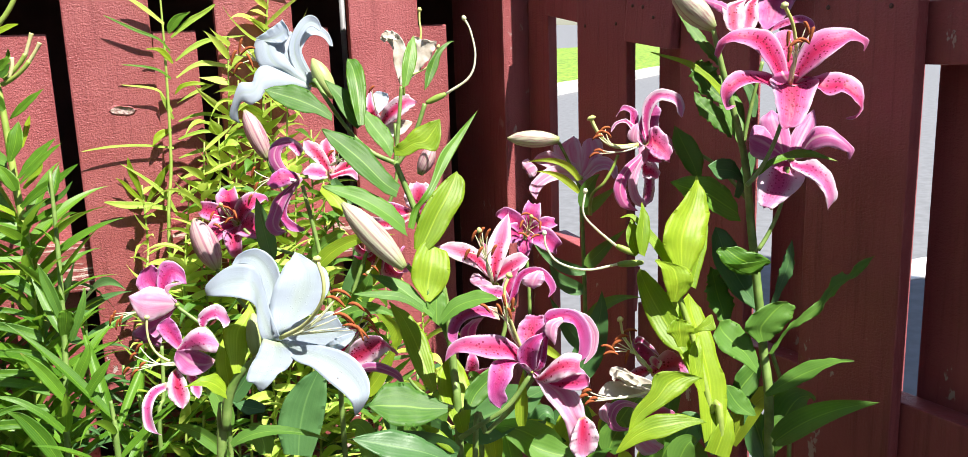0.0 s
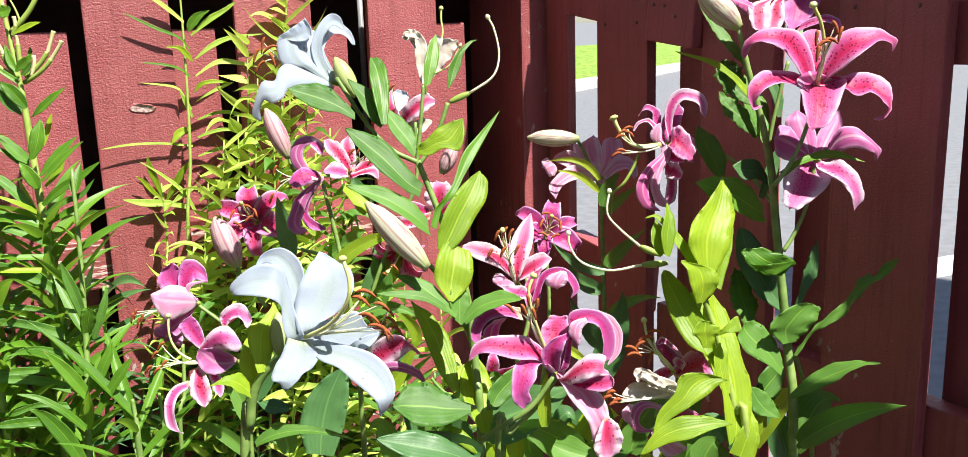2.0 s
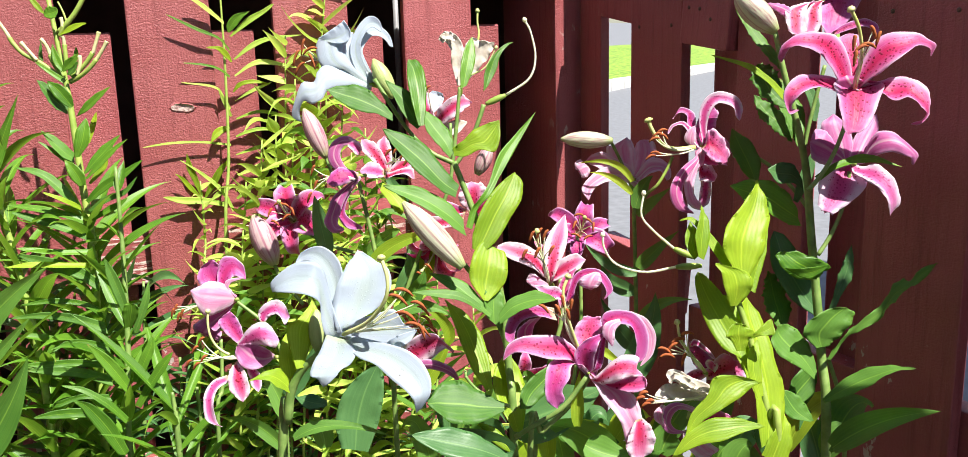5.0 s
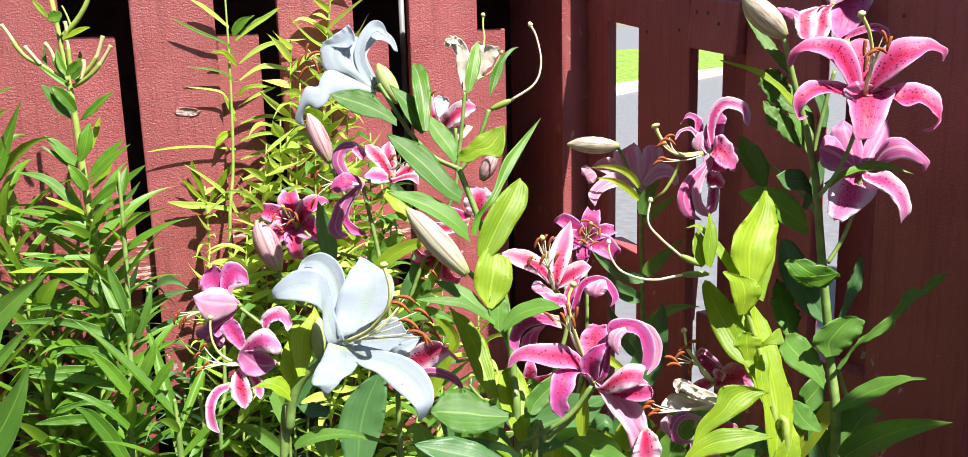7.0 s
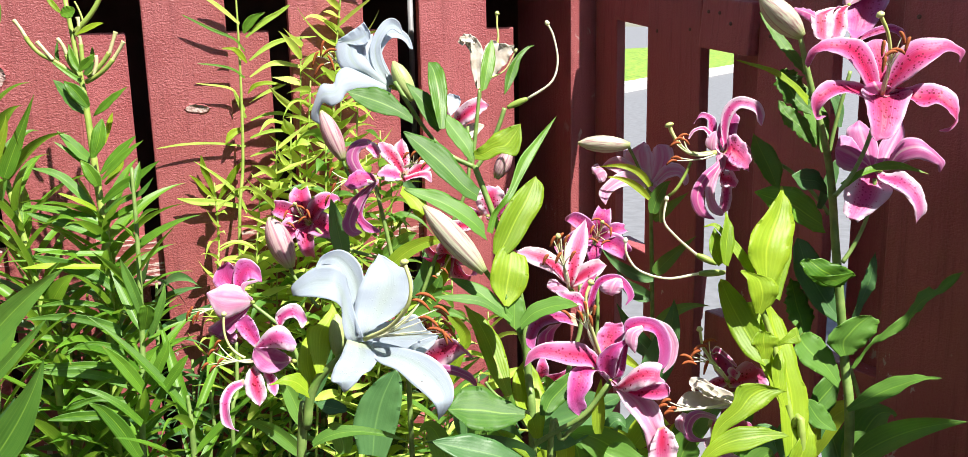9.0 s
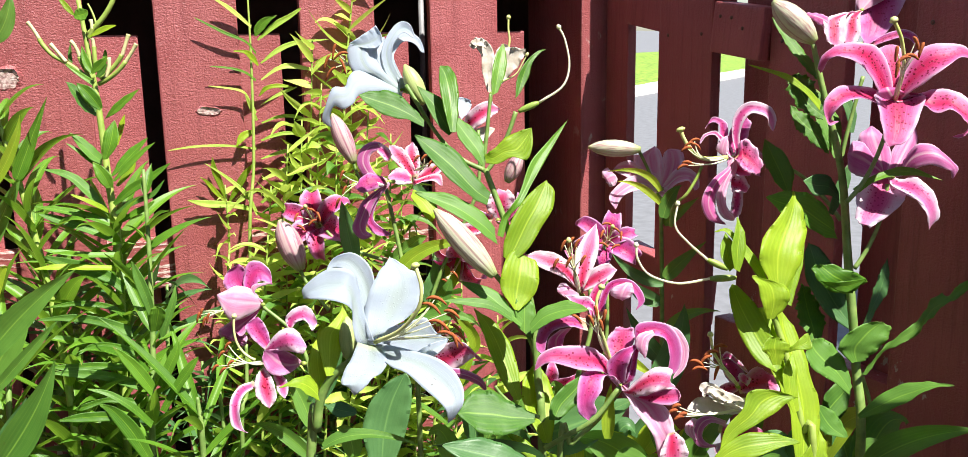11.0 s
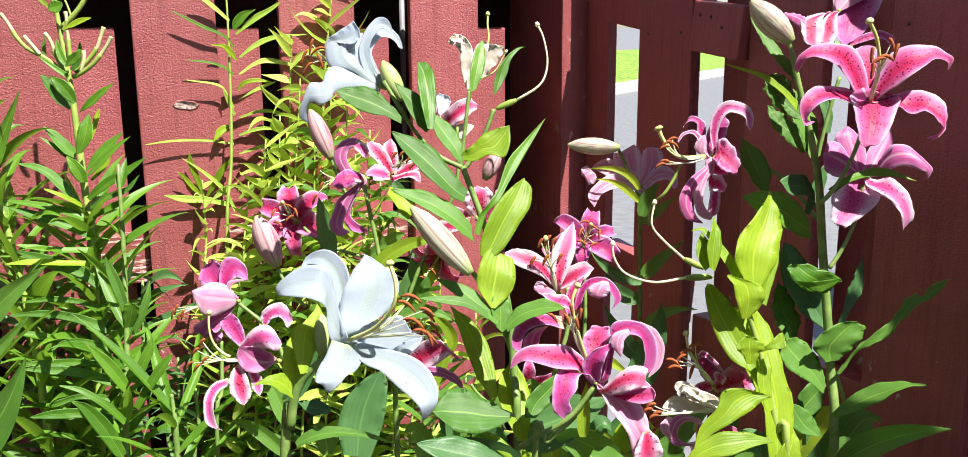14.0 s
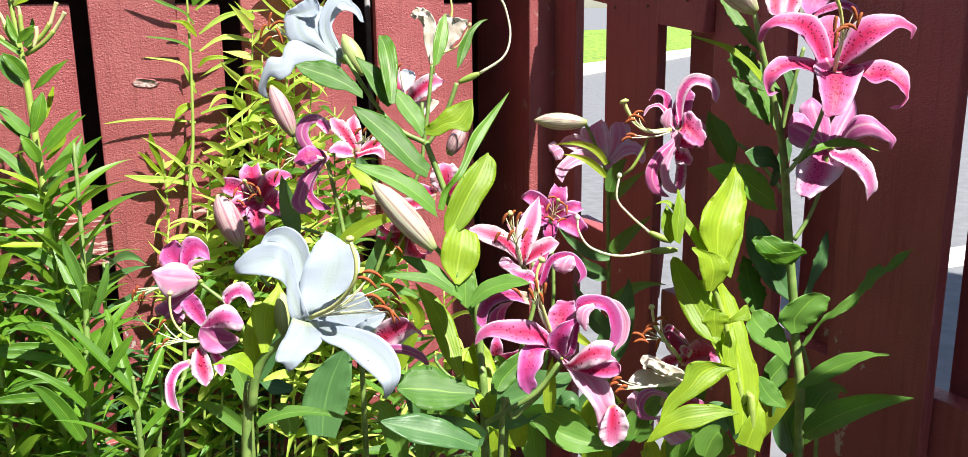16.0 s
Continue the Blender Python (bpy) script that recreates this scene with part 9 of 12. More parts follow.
vane(bloom, ((-0.4053, 1.0709, 0.7799), (-0.4194, 1.0602, 0.7726), (-0.4234, 1.0488, 0.7572), (-0.4186, 1.0429, 0.7346), (-0.4104, 1.0405, 0.7290)), ((-0.4114, 1.0742, 0.7862), (-0.4289, 1.0645, 0.7810), (-0.4366, 1.0521, 0.7643), (-0.4330, 1.0439, 0.7377), (-0.4127, 1.0405, 0.7290)), LILAC, 0.30, 0.040)
vane(bloom, ((-0.3462, 1.0827, 0.8080), (-0.3740, 1.0742, 0.8002), (-0.3658, 1.0702, 0.7882), (-0.3638, 1.0650, 0.7751), (-0.3672, 1.0609, 0.7676)), ((-0.3522, 1.0820, 0.8058), (-0.3817, 1.0723, 0.7976), (-0.3797, 1.0673, 0.7844), (-0.3763, 1.0637, 0.7741), (-0.3680, 1.0609, 0.7676)), LILAC, 0.25, 0.050)
stamen(bloom, (-0.3875, 1.0827, 0.8101), (-0.4192, 1.0821, 0.8073), (-0.4628, 1.0811, 0.8025), (0.60, 0.00, 0.60), 0.014)
stamen(bloom, (-0.3875, 1.0827, 0.8101), (-0.4192, 1.0821, 0.8073), (-0.4460, 1.0872, 0.8313), (0.60, 0.00, 0.60), 0.014)
stamen(bloom, (-0.3875, 1.0827, 0.8101), (-0.4192, 1.0821, 0.8073), (-0.4543, 1.0848, 0.8200), (0.60, 0.00, 0.60), 0.014)
stamen(bloom, (-0.3875, 1.0827, 0.8101), (-0.4192, 1.0821, 0.8073), (-0.4428, 1.0823, 0.8081), (0.60, 0.00, 0.60), 0.014)
stamen(bloom, (-0.3875, 1.0827, 0.8101), (-0.4192, 1.0821, 0.8073), (-0.4526, 1.0804, 0.7991), (0.60, 0.00, 0.60), 0.014)
blade("leaf", left_lily, ((-0.3509, 1.1212, 0.7024), (-0.3678, 1.1300, 0.7436), (-0.3917, 1.1370, 0.7769)), 0.0249, (0.83, 0.42, 0.37), M_LEAF, broad_profile, 14, 6, 0.10, 0.05, 0.00)
blade("leaf", left_lily, ((-0.3540, 1.1126, 0.6618), (-0.3944, 1.1198, 0.6956), (-0.4357, 1.1218, 0.7051)), 0.0209, (0.48, 0.22, 0.85), M_LEAF, broad_profile, 14, 6, 0.10, 0.05, 0.00)
blade("leaf", left_lily, ((-0.3515, 1.1281, 0.7349), (-0.3255, 1.1348, 0.7666), (-0.3075, 1.1433, 0.8067)), 0.0249, (0.85, 0.04, -0.53), M_DARK, broad_profile, 14, 6, 0.10, 0.05, 0.00)

leafy = whorl_plant("leafy_lily", ((-0.6481, 1.1726, 0.0200), (-0.6550, 1.2089, 0.6041), (-0.6665, 1.2692, 0.8973), (-0.6810, 1.2910, 1.0057), (-0.6956, 1.3128, 1.1141), (-0.7047, 1.3236, 1.1683), (-0.7275, 1.3469, 1.2858)), "tall leafy lily stem with cut flower stalks", M_NARROW, 76, 0.138, 0.0185, start=0.3, droop=0.3, rise=0.75, seed=41, group="leafy stems", r=0.0056, top=0.7, end=0.74, stem_mat=M_STEMY, loose=0.4)
leaf_between(leafy, ((-0.7243, 1.3228, 1.2591), (-0.7201, 1.3230, 1.2666), (-0.7129, 1.3227, 1.2690), (-0.7017, 1.3222, 1.2663)), ((-0.7232, 1.3211, 1.2547), (-0.7139, 1.3174, 1.2512), (-0.7045, 1.3171, 1.2527), (-0.7006, 1.3202, 1.2612)), M_NARROW, 0.22, 0.030)
leaf_between(leafy, ((-0.7283, 1.3320, 1.2585), (-0.7392, 1.3279, 1.2678), (-0.7501, 1.3312, 1.2853)), ((-0.7286, 1.3333, 1.2614), (-0.7341, 1.3312, 1.2736), (-0.7458, 1.3319, 1.2852)), M_YELLOW, 0.22, 0.030)
leaf_between(leafy, ((-0.7061, 1.3272, 1.2288), (-0.6896, 1.3287, 1.2409), (-0.6746, 1.3275, 1.2444), (-0.6628, 1.3259, 1.2438)), ((-0.7044, 1.3267, 1.2273), (-0.6883, 1.3237, 1.2313), (-0.6737, 1.3241, 1.2378), (-0.6627, 1.3255, 1.2431)), M_YELLOW, 0.22, 0.030)
leaf_between(leafy, ((-0.6939, 1.2959, 1.1756), (-0.6880, 1.2949, 1.1888), (-0.6771, 1.2940, 1.1950), (-0.6667, 1.2944, 1.1989)), ((-0.6910, 1.2957, 1.1740), (-0.6761, 1.2929, 1.1799), (-0.6689, 1.2924, 1.1883), (-0.6660, 1.2942, 1.1981)), M_NARROW, 0.22, 0.030)
leaf_between(leafy, ((-0.6978, 1.3044, 1.1729), (-0.7076, 1.3043, 1.1839), (-0.7127, 1.3086, 1.1996), (-0.7139, 1.3154, 1.2149)), ((-0.6971, 1.3083, 1.1816), (-0.7007, 1.3094, 1.1931), (-0.7068, 1.3120, 1.2052), (-0.7132, 1.3155, 1.2149)), M_NARROW, 0.22, 0.030)
leaf_between(leafy, ((-0.6941, 1.3099, 1.1697), (-0.6891, 1.3107, 1.1798), (-0.6815, 1.3108, 1.1852), (-0.6759, 1.3109, 1.1890)), ((-0.6897, 1.3100, 1.1681), (-0.6808, 1.3094, 1.1738), (-0.6769, 1.3096, 1.1807), (-0.6751, 1.3107, 1.1883)), M_LEAF, 0.22, 0.030)
leaf_between(leafy, ((-0.6942, 1.3342, 1.1890), (-0.6935, 1.3377, 1.1998), (-0.6910, 1.3412, 1.2097)), ((-0.6884, 1.3351, 1.1888), (-0.6870, 1.3386, 1.1996), (-0.6903, 1.3413, 1.2096)), M_NARROW, 0.22, 0.030)
leaf_between(leafy, ((-0.6952, 1.3009, 1.1567), (-0.7140, 1.2965, 1.1715), (-0.7338, 1.2976, 1.1891)), ((-0.6948, 1.3049, 1.1639), (-0.7113, 1.3000, 1.1771), (-0.7325, 1.2982, 1.1898)), M_NARROW, 0.22, 0.030)
leaf_between(leafy, ((-0.7356, 1.3226, 1.1903), (-0.7408, 1.3237, 1.1953), (-0.7406, 1.3279, 1.2083), (-0.7387, 1.3316, 1.2191)), ((-0.7335, 1.3229, 1.1902), (-0.7352, 1.3257, 1.1988), (-0.7363, 1.3286, 1.2082), (-0.7380, 1.3317, 1.2190)), M_LEAF, 0.22, 0.030)
leaf_between(leafy, ((-0.6767, 1.2744, 1.1220), (-0.6905, 1.2697, 1.1336), (-0.7011, 1.2704, 1.1479), (-0.7074, 1.2757, 1.1619)), ((-0.6722, 1.2769, 1.1261), (-0.6739, 1.2755, 1.1408), (-0.6859, 1.2760, 1.1552), (-0.7061, 1.2762, 1.1626)), M_NARROW, 0.22, 0.030)
leaf_between(leafy, ((-0.6839, 1.2786, 1.1131), (-0.6976, 1.2695, 1.1238), (-0.7087, 1.2686, 1.1404), (-0.7229, 1.2759, 1.1641)), ((-0.6866, 1.2906, 1.1269), (-0.6985, 1.2881, 1.1445), (-0.7091, 1.2835, 1.1570), (-0.7231, 1.2765, 1.1648)), M_LEAF, 0.22, 0.030)
leaf_between(leafy, ((-0.6734, 1.2825, 1.1092), (-0.6606, 1.2806, 1.1261), (-0.6403, 1.2798, 1.1417), (-0.6158, 1.2789, 1.1525)), ((-0.6722, 1.2833, 1.1099), (-0.6509, 1.2759, 1.1189), (-0.6321, 1.2748, 1.1345), (-0.6156, 1.2783, 1.1518)), M_NARROW, 0.22, 0.030)
leaf_between(leafy, ((-0.6675, 1.2503, 1.0528), (-0.6657, 1.2518, 1.0768), (-0.6621, 1.2577, 1.0947), (-0.6532, 1.2688, 1.1081)), ((-0.6606, 1.2517, 1.0539), (-0.6462, 1.2533, 1.0719), (-0.6440, 1.2590, 1.0898), (-0.6519, 1.2690, 1.1081)), M_NARROW, 0.22, 0.030)
leaf_between(leafy, ((-0.6624, 1.2846, 1.0684), (-0.6607, 1.2916, 1.0908), (-0.6576, 1.2959, 1.1040), (-0.6516, 1.2999, 1.1144)), ((-0.6590, 1.2860, 1.0711), (-0.6529, 1.2925, 1.0898), (-0.6505, 1.2967, 1.1030), (-0.6509, 1.3000, 1.1144)), M_YELLOW, 0.22, 0.030)
leaf_between(leafy, ((-0.6747, 1.2646, 1.0434), (-0.6878, 1.2564, 1.0531), (-0.7013, 1.2545, 1.0696), (-0.7177, 1.2606, 1.0917)), ((-0.6793, 1.2756, 1.0562), (-0.6862, 1.2702, 1.0676), (-0.7008, 1.2669, 1.0828), (-0.7179, 1.2611, 1.0924)), M_LEAF, 0.22, 0.030)
leaf_between(leafy, ((-0.6741, 1.2648, 1.0345), (-0.6917, 1.2586, 1.0493), (-0.7070, 1.2564, 1.0639), (-0.7221, 1.2565, 1.0763)), ((-0.6776, 1.2704, 1.0412), (-0.6920, 1.2653, 1.0566), (-0.7064, 1.2608, 1.0685), (-0.7225, 1.2577, 1.0777)), M_NARROW, 0.22, 0.030)
leaf_between(leafy, ((-0.6623, 1.2418, 1.0128), (-0.6719, 1.2391, 1.0254), (-0.6775, 1.2415, 1.0394), (-0.6814, 1.2472, 1.0507)), ((-0.6521, 1.2439, 1.0138), (-0.6523, 1.2437, 1.0287), (-0.6642, 1.2453, 1.0430), (-0.6808, 1.2476, 1.0514)), M_NARROW, 0.22, 0.030)
leaf_between(leafy, ((-0.6648, 1.2660, 1.0278), (-0.6531, 1.2759, 1.0516), (-0.6365, 1.2836, 1.0685), (-0.6147, 1.2897, 1.0810)), ((-0.6611, 1.2660, 1.0270), (-0.6409, 1.2703, 1.0432), (-0.6264, 1.2777, 1.0601), (-0.6145, 1.2891, 1.0803)), M_NARROW, 0.22, 0.030)
leaf_between(leafy, ((-0.6577, 1.2552, 1.0220), (-0.6385, 1.2617, 1.0469), (-0.6148, 1.2646, 1.0662), (-0.5936, 1.2653, 1.0769)), ((-0.6545, 1.2544, 1.0206), (-0.6320, 1.2553, 1.0388), (-0.6094, 1.2611, 1.0614), (-0.5934, 1.2647, 1.0762)), M_NARROW, 0.22, 0.030)
leaf_between(leafy, ((-0.6578, 1.2632, 1.0134), (-0.6492, 1.2716, 1.0298), (-0.6376, 1.2793, 1.0447), (-0.6343, 1.2836, 1.0539)), ((-0.6542, 1.2632, 1.0119), (-0.6411, 1.2706, 1.0246), (-0.6328, 1.2769, 1.0374), (-0.6336, 1.2834, 1.0531)), M_YELLOW, 0.22, 0.030)
leaf_between(leafy, ((-0.6632, 1.2589, 0.9884), (-0.6401, 1.2584, 1.0122), (-0.6070, 1.2593, 1.0304), (-0.5721, 1.2608, 1.0474)), ((-0.6578, 1.2560, 0.9843), (-0.6268, 1.2537, 1.0046), (-0.5971, 1.2534, 1.0222), (-0.5718, 1.2596, 1.0461)), M_NARROW, 0.22, 0.030)
leaf_between(leafy, ((-0.6591, 1.2561, 0.9752), (-0.6322, 1.2549, 0.9945), (-0.6022, 1.2519, 1.0048), (-0.5800, 1.2543, 1.0242)), ((-0.6560, 1.2536, 0.9719), (-0.6259, 1.2491, 0.9873), (-0.5954, 1.2486, 1.0000), (-0.5797, 1.2532, 1.0229)), M_LEAF, 0.22, 0.030)
leaf_between(leafy, ((-0.6664, 1.2496, 0.9693), (-0.6918, 1.2465, 0.9981), (-0.7212, 1.2485, 1.0256), (-0.7558, 1.2491, 1.0388)), ((-0.6721, 1.2597, 0.9810), (-0.6932, 1.2604, 1.0129), (-0.7211, 1.2577, 1.0353), (-0.7568, 1.2515, 1.0414)), M_LEAF, 0.22, 0.030)
leaf_between(leafy, ((-0.6678, 1.2525, 0.9744), (-0.6849, 1.2359, 0.9906), (-0.7101, 1.2301, 1.0050)), ((-0.6697, 1.2578, 0.9802), (-0.6854, 1.2413, 0.9963), (-0.7108, 1.2319, 1.0069)), M_YELLOW, 0.22, 0.030)
leaf_between(leafy, ((-0.6649, 1.2474, 0.9557), (-0.6886, 1.2400, 0.9669), (-0.7298, 1.2351, 0.9783), (-0.7669, 1.2335, 0.9867)), ((-0.6687, 1.2560, 0.9653), (-0.6955, 1.2488, 0.9772), (-0.7327, 1.2426, 0.9866), (-0.7679, 1.2358, 0.9892)), M_NARROW, 0.22, 0.030)
leaf_between(leafy, ((-0.6603, 1.2416, 0.9325), (-0.6970, 1.2358, 0.9497), (-0.7382, 1.2320, 0.9646), (-0.7615, 1.2326, 0.9759)), ((-0.6650, 1.2530, 0.9452), (-0.6971, 1.2462, 0.9603), (-0.7345, 1.2411, 0.9732), (-0.7625, 1.2349, 0.9784)), M_LEAF, 0.22, 0.030)
leaf_between(leafy, ((-0.6550, 1.2539, 0.9626), (-0.6281, 1.2522, 0.9803), (-0.6114, 1.2472, 0.9867), (-0.5949, 1.2456, 0.9943)), ((-0.6525, 1.2507, 0.9587), (-0.6223, 1.2457, 0.9725), (-0.6050, 1.2433, 0.9814), (-0.5936, 1.2440, 0.9924)), M_NARROW, 0.22, 0.030)
leaf_between(leafy, ((-0.6532, 1.2296, 0.9134), (-0.6895, 1.2126, 0.9181), (-0.7177, 1.1997, 0.9252), (-0.7371, 1.1912, 0.9324)), ((-0.6553, 1.2359, 0.9202), (-0.6918, 1.2188, 0.9248), (-0.7200, 1.2054, 0.9313), (-0.7378, 1.1929, 0.9342)), M_NARROW, 0.22, 0.030)
leaf_between(leafy, ((-0.6457, 1.2167, 0.8972), (-0.6756, 1.1975, 0.9028), (-0.7102, 1.1813, 0.9076), (-0.7446, 1.1710, 0.9101)), ((-0.6504, 1.2220, 0.9034), (-0.6847, 1.2027, 0.9097), (-0.7129, 1.1881, 0.9146), (-0.7453, 1.1726, 0.9118)), M_YELLOW, 0.22, 0.030)
leaf_between(leafy, ((-0.6453, 1.2301, 0.8577), (-0.6736, 1.2257, 0.8792), (-0.7152, 1.2218, 0.8953), (-0.7574, 1.2220, 0.9154)), ((-0.6465, 1.2353, 0.8746), (-0.6742, 1.2317, 0.8981), (-0.7159, 1.2271, 0.9121), (-0.7575, 1.2231, 0.9189)), M_LEAF, 0.22, 0.030)
leaf_between(leafy, ((-0.6236, 1.1941, 0.8264), (-0.6469, 1.1817, 0.8492), (-0.6828, 1.1675, 0.8584), (-0.7197, 1.1535, 0.8599)), ((-0.6275, 1.1977, 0.8396), (-0.6472, 1.1843, 0.8573), (-0.6831, 1.1698, 0.8658), (-0.7198, 1.1541, 0.8619)), M_NARROW, 0.22, 0.030)
leaf_between(leafy, ((-0.6195, 1.1896, 0.8052), (-0.6635, 1.1758, 0.8280), (-0.6992, 1.1619, 0.8382), (-0.7371, 1.1492, 0.8428)), ((-0.6234, 1.1943, 0.8218), (-0.6571, 1.1803, 0.8384), (-0.6930, 1.1658, 0.8472), (-0.7372, 1.1498, 0.8448)), M_LEAF, 0.22, 0.030)
leaf_between(leafy, ((-0.6120, 1.1752, 0.7830), (-0.6427, 1.1611, 0.8014), (-0.6616, 1.1463, 0.8024), (-0.6726, 1.1345, 0.7982)), ((-0.6157, 1.1786, 0.7954), (-0.6429, 1.1630, 0.8074), (-0.6618, 1.1485, 0.8090), (-0.6726, 1.1352, 0.8002)), M_NARROW, 0.22, 0.030)
leaf_between(leafy, ((-0.6080, 1.1708, 0.7604), (-0.6501, 1.1508, 0.7713), (-0.6841, 1.1329, 0.7758), (-0.7073, 1.1206, 0.7851)), ((-0.6117, 1.1733, 0.7700), (-0.6504, 1.1540, 0.7812), (-0.6845, 1.1360, 0.7856), (-0.7074, 1.1212, 0.7871)), M_NARROW, 0.22, 0.030)
leaf_between(leafy, ((-0.6083, 1.1652, 0.7355), (-0.6421, 1.1484, 0.7553), (-0.6764, 1.1325, 0.7662), (-0.7040, 1.1203, 0.7764)), ((-0.6122, 1.1695, 0.7505), (-0.6425, 1.1527, 0.7685), (-0.6769, 1.1361, 0.7773), (-0.7041, 1.1211, 0.7790)), M_LEAF, 0.22, 0.030)
leaf_between(leafy, ((-0.6047, 1.1519, 0.7182), (-0.6387, 1.1349, 0.7291), (-0.6650, 1.1177, 0.7244), (-0.6716, 1.1093, 0.7298)), ((-0.6118, 1.1542, 0.7287), (-0.6389, 1.1372, 0.7363), (-0.6621, 1.1213, 0.7339), (-0.6717, 1.1099, 0.7317)), M_NARROW, 0.22, 0.030)
leaf_between(leafy, ((-0.5996, 1.1455, 0.6880), (-0.6295, 1.1277, 0.7045), (-0.6634, 1.1103, 0.7108), (-0.6905, 1.0969, 0.7176)), ((-0.6041, 1.1490, 0.7009), (-0.6299, 1.1317, 0.7170), (-0.6638, 1.1142, 0.7231), (-0.6907, 1.0977, 0.7202)), M_NARROW, 0.22, 0.030)
cut_lily = whorl_plant("leafy_lily", ((-0.5908, 1.1364, 0.0200), (-0.5912, 1.1562, 0.6309), (-0.5918, 1.1893, 0.7902), (-0.5968, 1.2177, 0.9280), (-0.6045, 1.2406, 1.0401)), "leafy lily stem, cut off at the top", M_NARROW, 20, 0.110, 0.0152, start=0.3, droop=0.4, rise=1.0, seed=42, group="leafy stems", r=0.0042, top=0.25)
leaf_between(cut_lily, ((-0.5647, 1.1300, 0.8506), (-0.5718, 1.1277, 0.8739), (-0.5823, 1.1303, 0.9031), (-0.5868, 1.1365, 0.9310)), ((-0.5593, 1.1335, 0.8581), (-0.5606, 1.1315, 0.8811), (-0.5693, 1.1329, 0.9075), (-0.5854, 1.1369, 0.9317)), M_LEAF, 0.22, 0.030)
leaf_between(cut_lily, ((-0.5605, 1.1176, 0.8370), (-0.5590, 1.1127, 0.8573), (-0.5548, 1.1116, 0.8704), (-0.5513, 1.1140, 0.8747)), ((-0.5489, 1.1192, 0.8395), (-0.5377, 1.1136, 0.8568), (-0.5364, 1.1123, 0.8700), (-0.5498, 1.1141, 0.8747)), M_NARROW, 0.22, 0.030)
leaf_between(cut_lily, ((-0.5552, 1.1256, 0.8256), (-0.5463, 1.1277, 0.8526), (-0.5364, 1.1346, 0.8801), (-0.5314, 1.1420, 0.8963)), ((-0.5465, 1.1272, 0.8281), (-0.5338, 1.1294, 0.8550), (-0.5280, 1.1335, 0.8765), (-0.5306, 1.1420, 0.8962)), M_LEAF, 0.22, 0.030)
leaf_between(cut_lily, ((-0.5577, 1.0969, 0.7535), (-0.5704, 1.0903, 0.7753), (-0.5874, 1.0889, 0.8015), (-0.6011, 1.0907, 0.8253)), ((-0.5559, 1.1069, 0.7675), (-0.5619, 1.0997, 0.7879), (-0.5758, 1.0946, 0.8085), (-0.6006, 1.0916, 0.8265)), M_NARROW, 0.22, 0.030)
leaf_between(cut_lily, ((-0.5565, 1.1133, 0.7639), (-0.5456, 1.1152, 0.7915), (-0.5334, 1.1214, 0.8149), (-0.5276, 1.1270, 0.8246)), ((-0.5457, 1.1120, 0.7596), (-0.5299, 1.1155, 0.7904), (-0.5233, 1.1188, 0.8078), (-0.5269, 1.1270, 0.8246)), M_NARROW, 0.22, 0.030)
leaf_between(cut_lily, ((-0.5606, 1.0697, 0.6699), (-0.5816, 1.0628, 0.7095), (-0.6020, 1.0619, 0.7441), (-0.6131, 1.0615, 0.7576)), ((-0.5538, 1.0772, 0.6797), (-0.5676, 1.0727, 0.7220), (-0.5904, 1.0671, 0.7502), (-0.6119, 1.0624, 0.7587)), M_NARROW, 0.22, 0.030)
leaf_between(cut_lily, ((-0.5532, 1.1069, 0.7312), (-0.5333, 1.1107, 0.7663), (-0.5153, 1.1143, 0.7919), (-0.4976, 1.1163, 0.8045)), ((-0.5444, 1.1050, 0.7280), (-0.5231, 1.1063, 0.7593), (-0.5051, 1.1095, 0.7842), (-0.4967, 1.1154, 0.8032)), M_NARROW, 0.22, 0.030)
leaf_between(cut_lily, ((-0.5552, 1.0797, 0.7167), (-0.5730, 1.0704, 0.7428), (-0.6004, 1.0648, 0.7667), (-0.6265, 1.0609, 0.7784)), ((-0.5537, 1.0866, 0.7231), (-0.5720, 1.0783, 0.7503), (-0.5988, 1.0705, 0.7720), (-0.6265, 1.0626, 0.7800)), M_NARROW, 0.22, 0.030)
whorl_plant("leafy_lily", ((-0.6948, 1.1544, 0.0200), (-0.7135, 1.1783, 0.6185), (-0.7446, 1.2180, 0.8172), (-0.7938, 1.2542, 1.0029), (-0.8430, 1.2812, 1.1445)), "leafy lily stem leaning against the fence", M_NARROW, 66, 0.143, 0.0185, start=0.28, droop=0.4, rise=0.95, seed=43, group="leafy stems", r=0.0055, top=0.45, stem_mat=M_STEMY, loose=0.4)
whorl_plant("leafy_lily", ((-0.7221, 1.2742, 0.0200), (-0.7397, 1.2883, 0.5639), (-0.7689, 1.3120, 0.6846), (-0.7884, 1.3311, 0.7811)), "short leafy lily stem", M_NARROW, 32, 0.165, 0.0171, start=0.2, droop=0.35, rise=0.85, seed=44, group="leafy stems")
whorl_plant("leafy_lily", ((-0.7740, 1.1137, 0.0200), (-0.7790, 1.1288, 0.6422), (-0.7875, 1.1540, 0.7652), (-0.8046, 1.1743, 0.8671)), "short leafy lily stem", M_NARROW, 32, 0.165, 0.0171, start=0.2, droop=0.35, rise=0.9, seed=45, group="leafy stems")
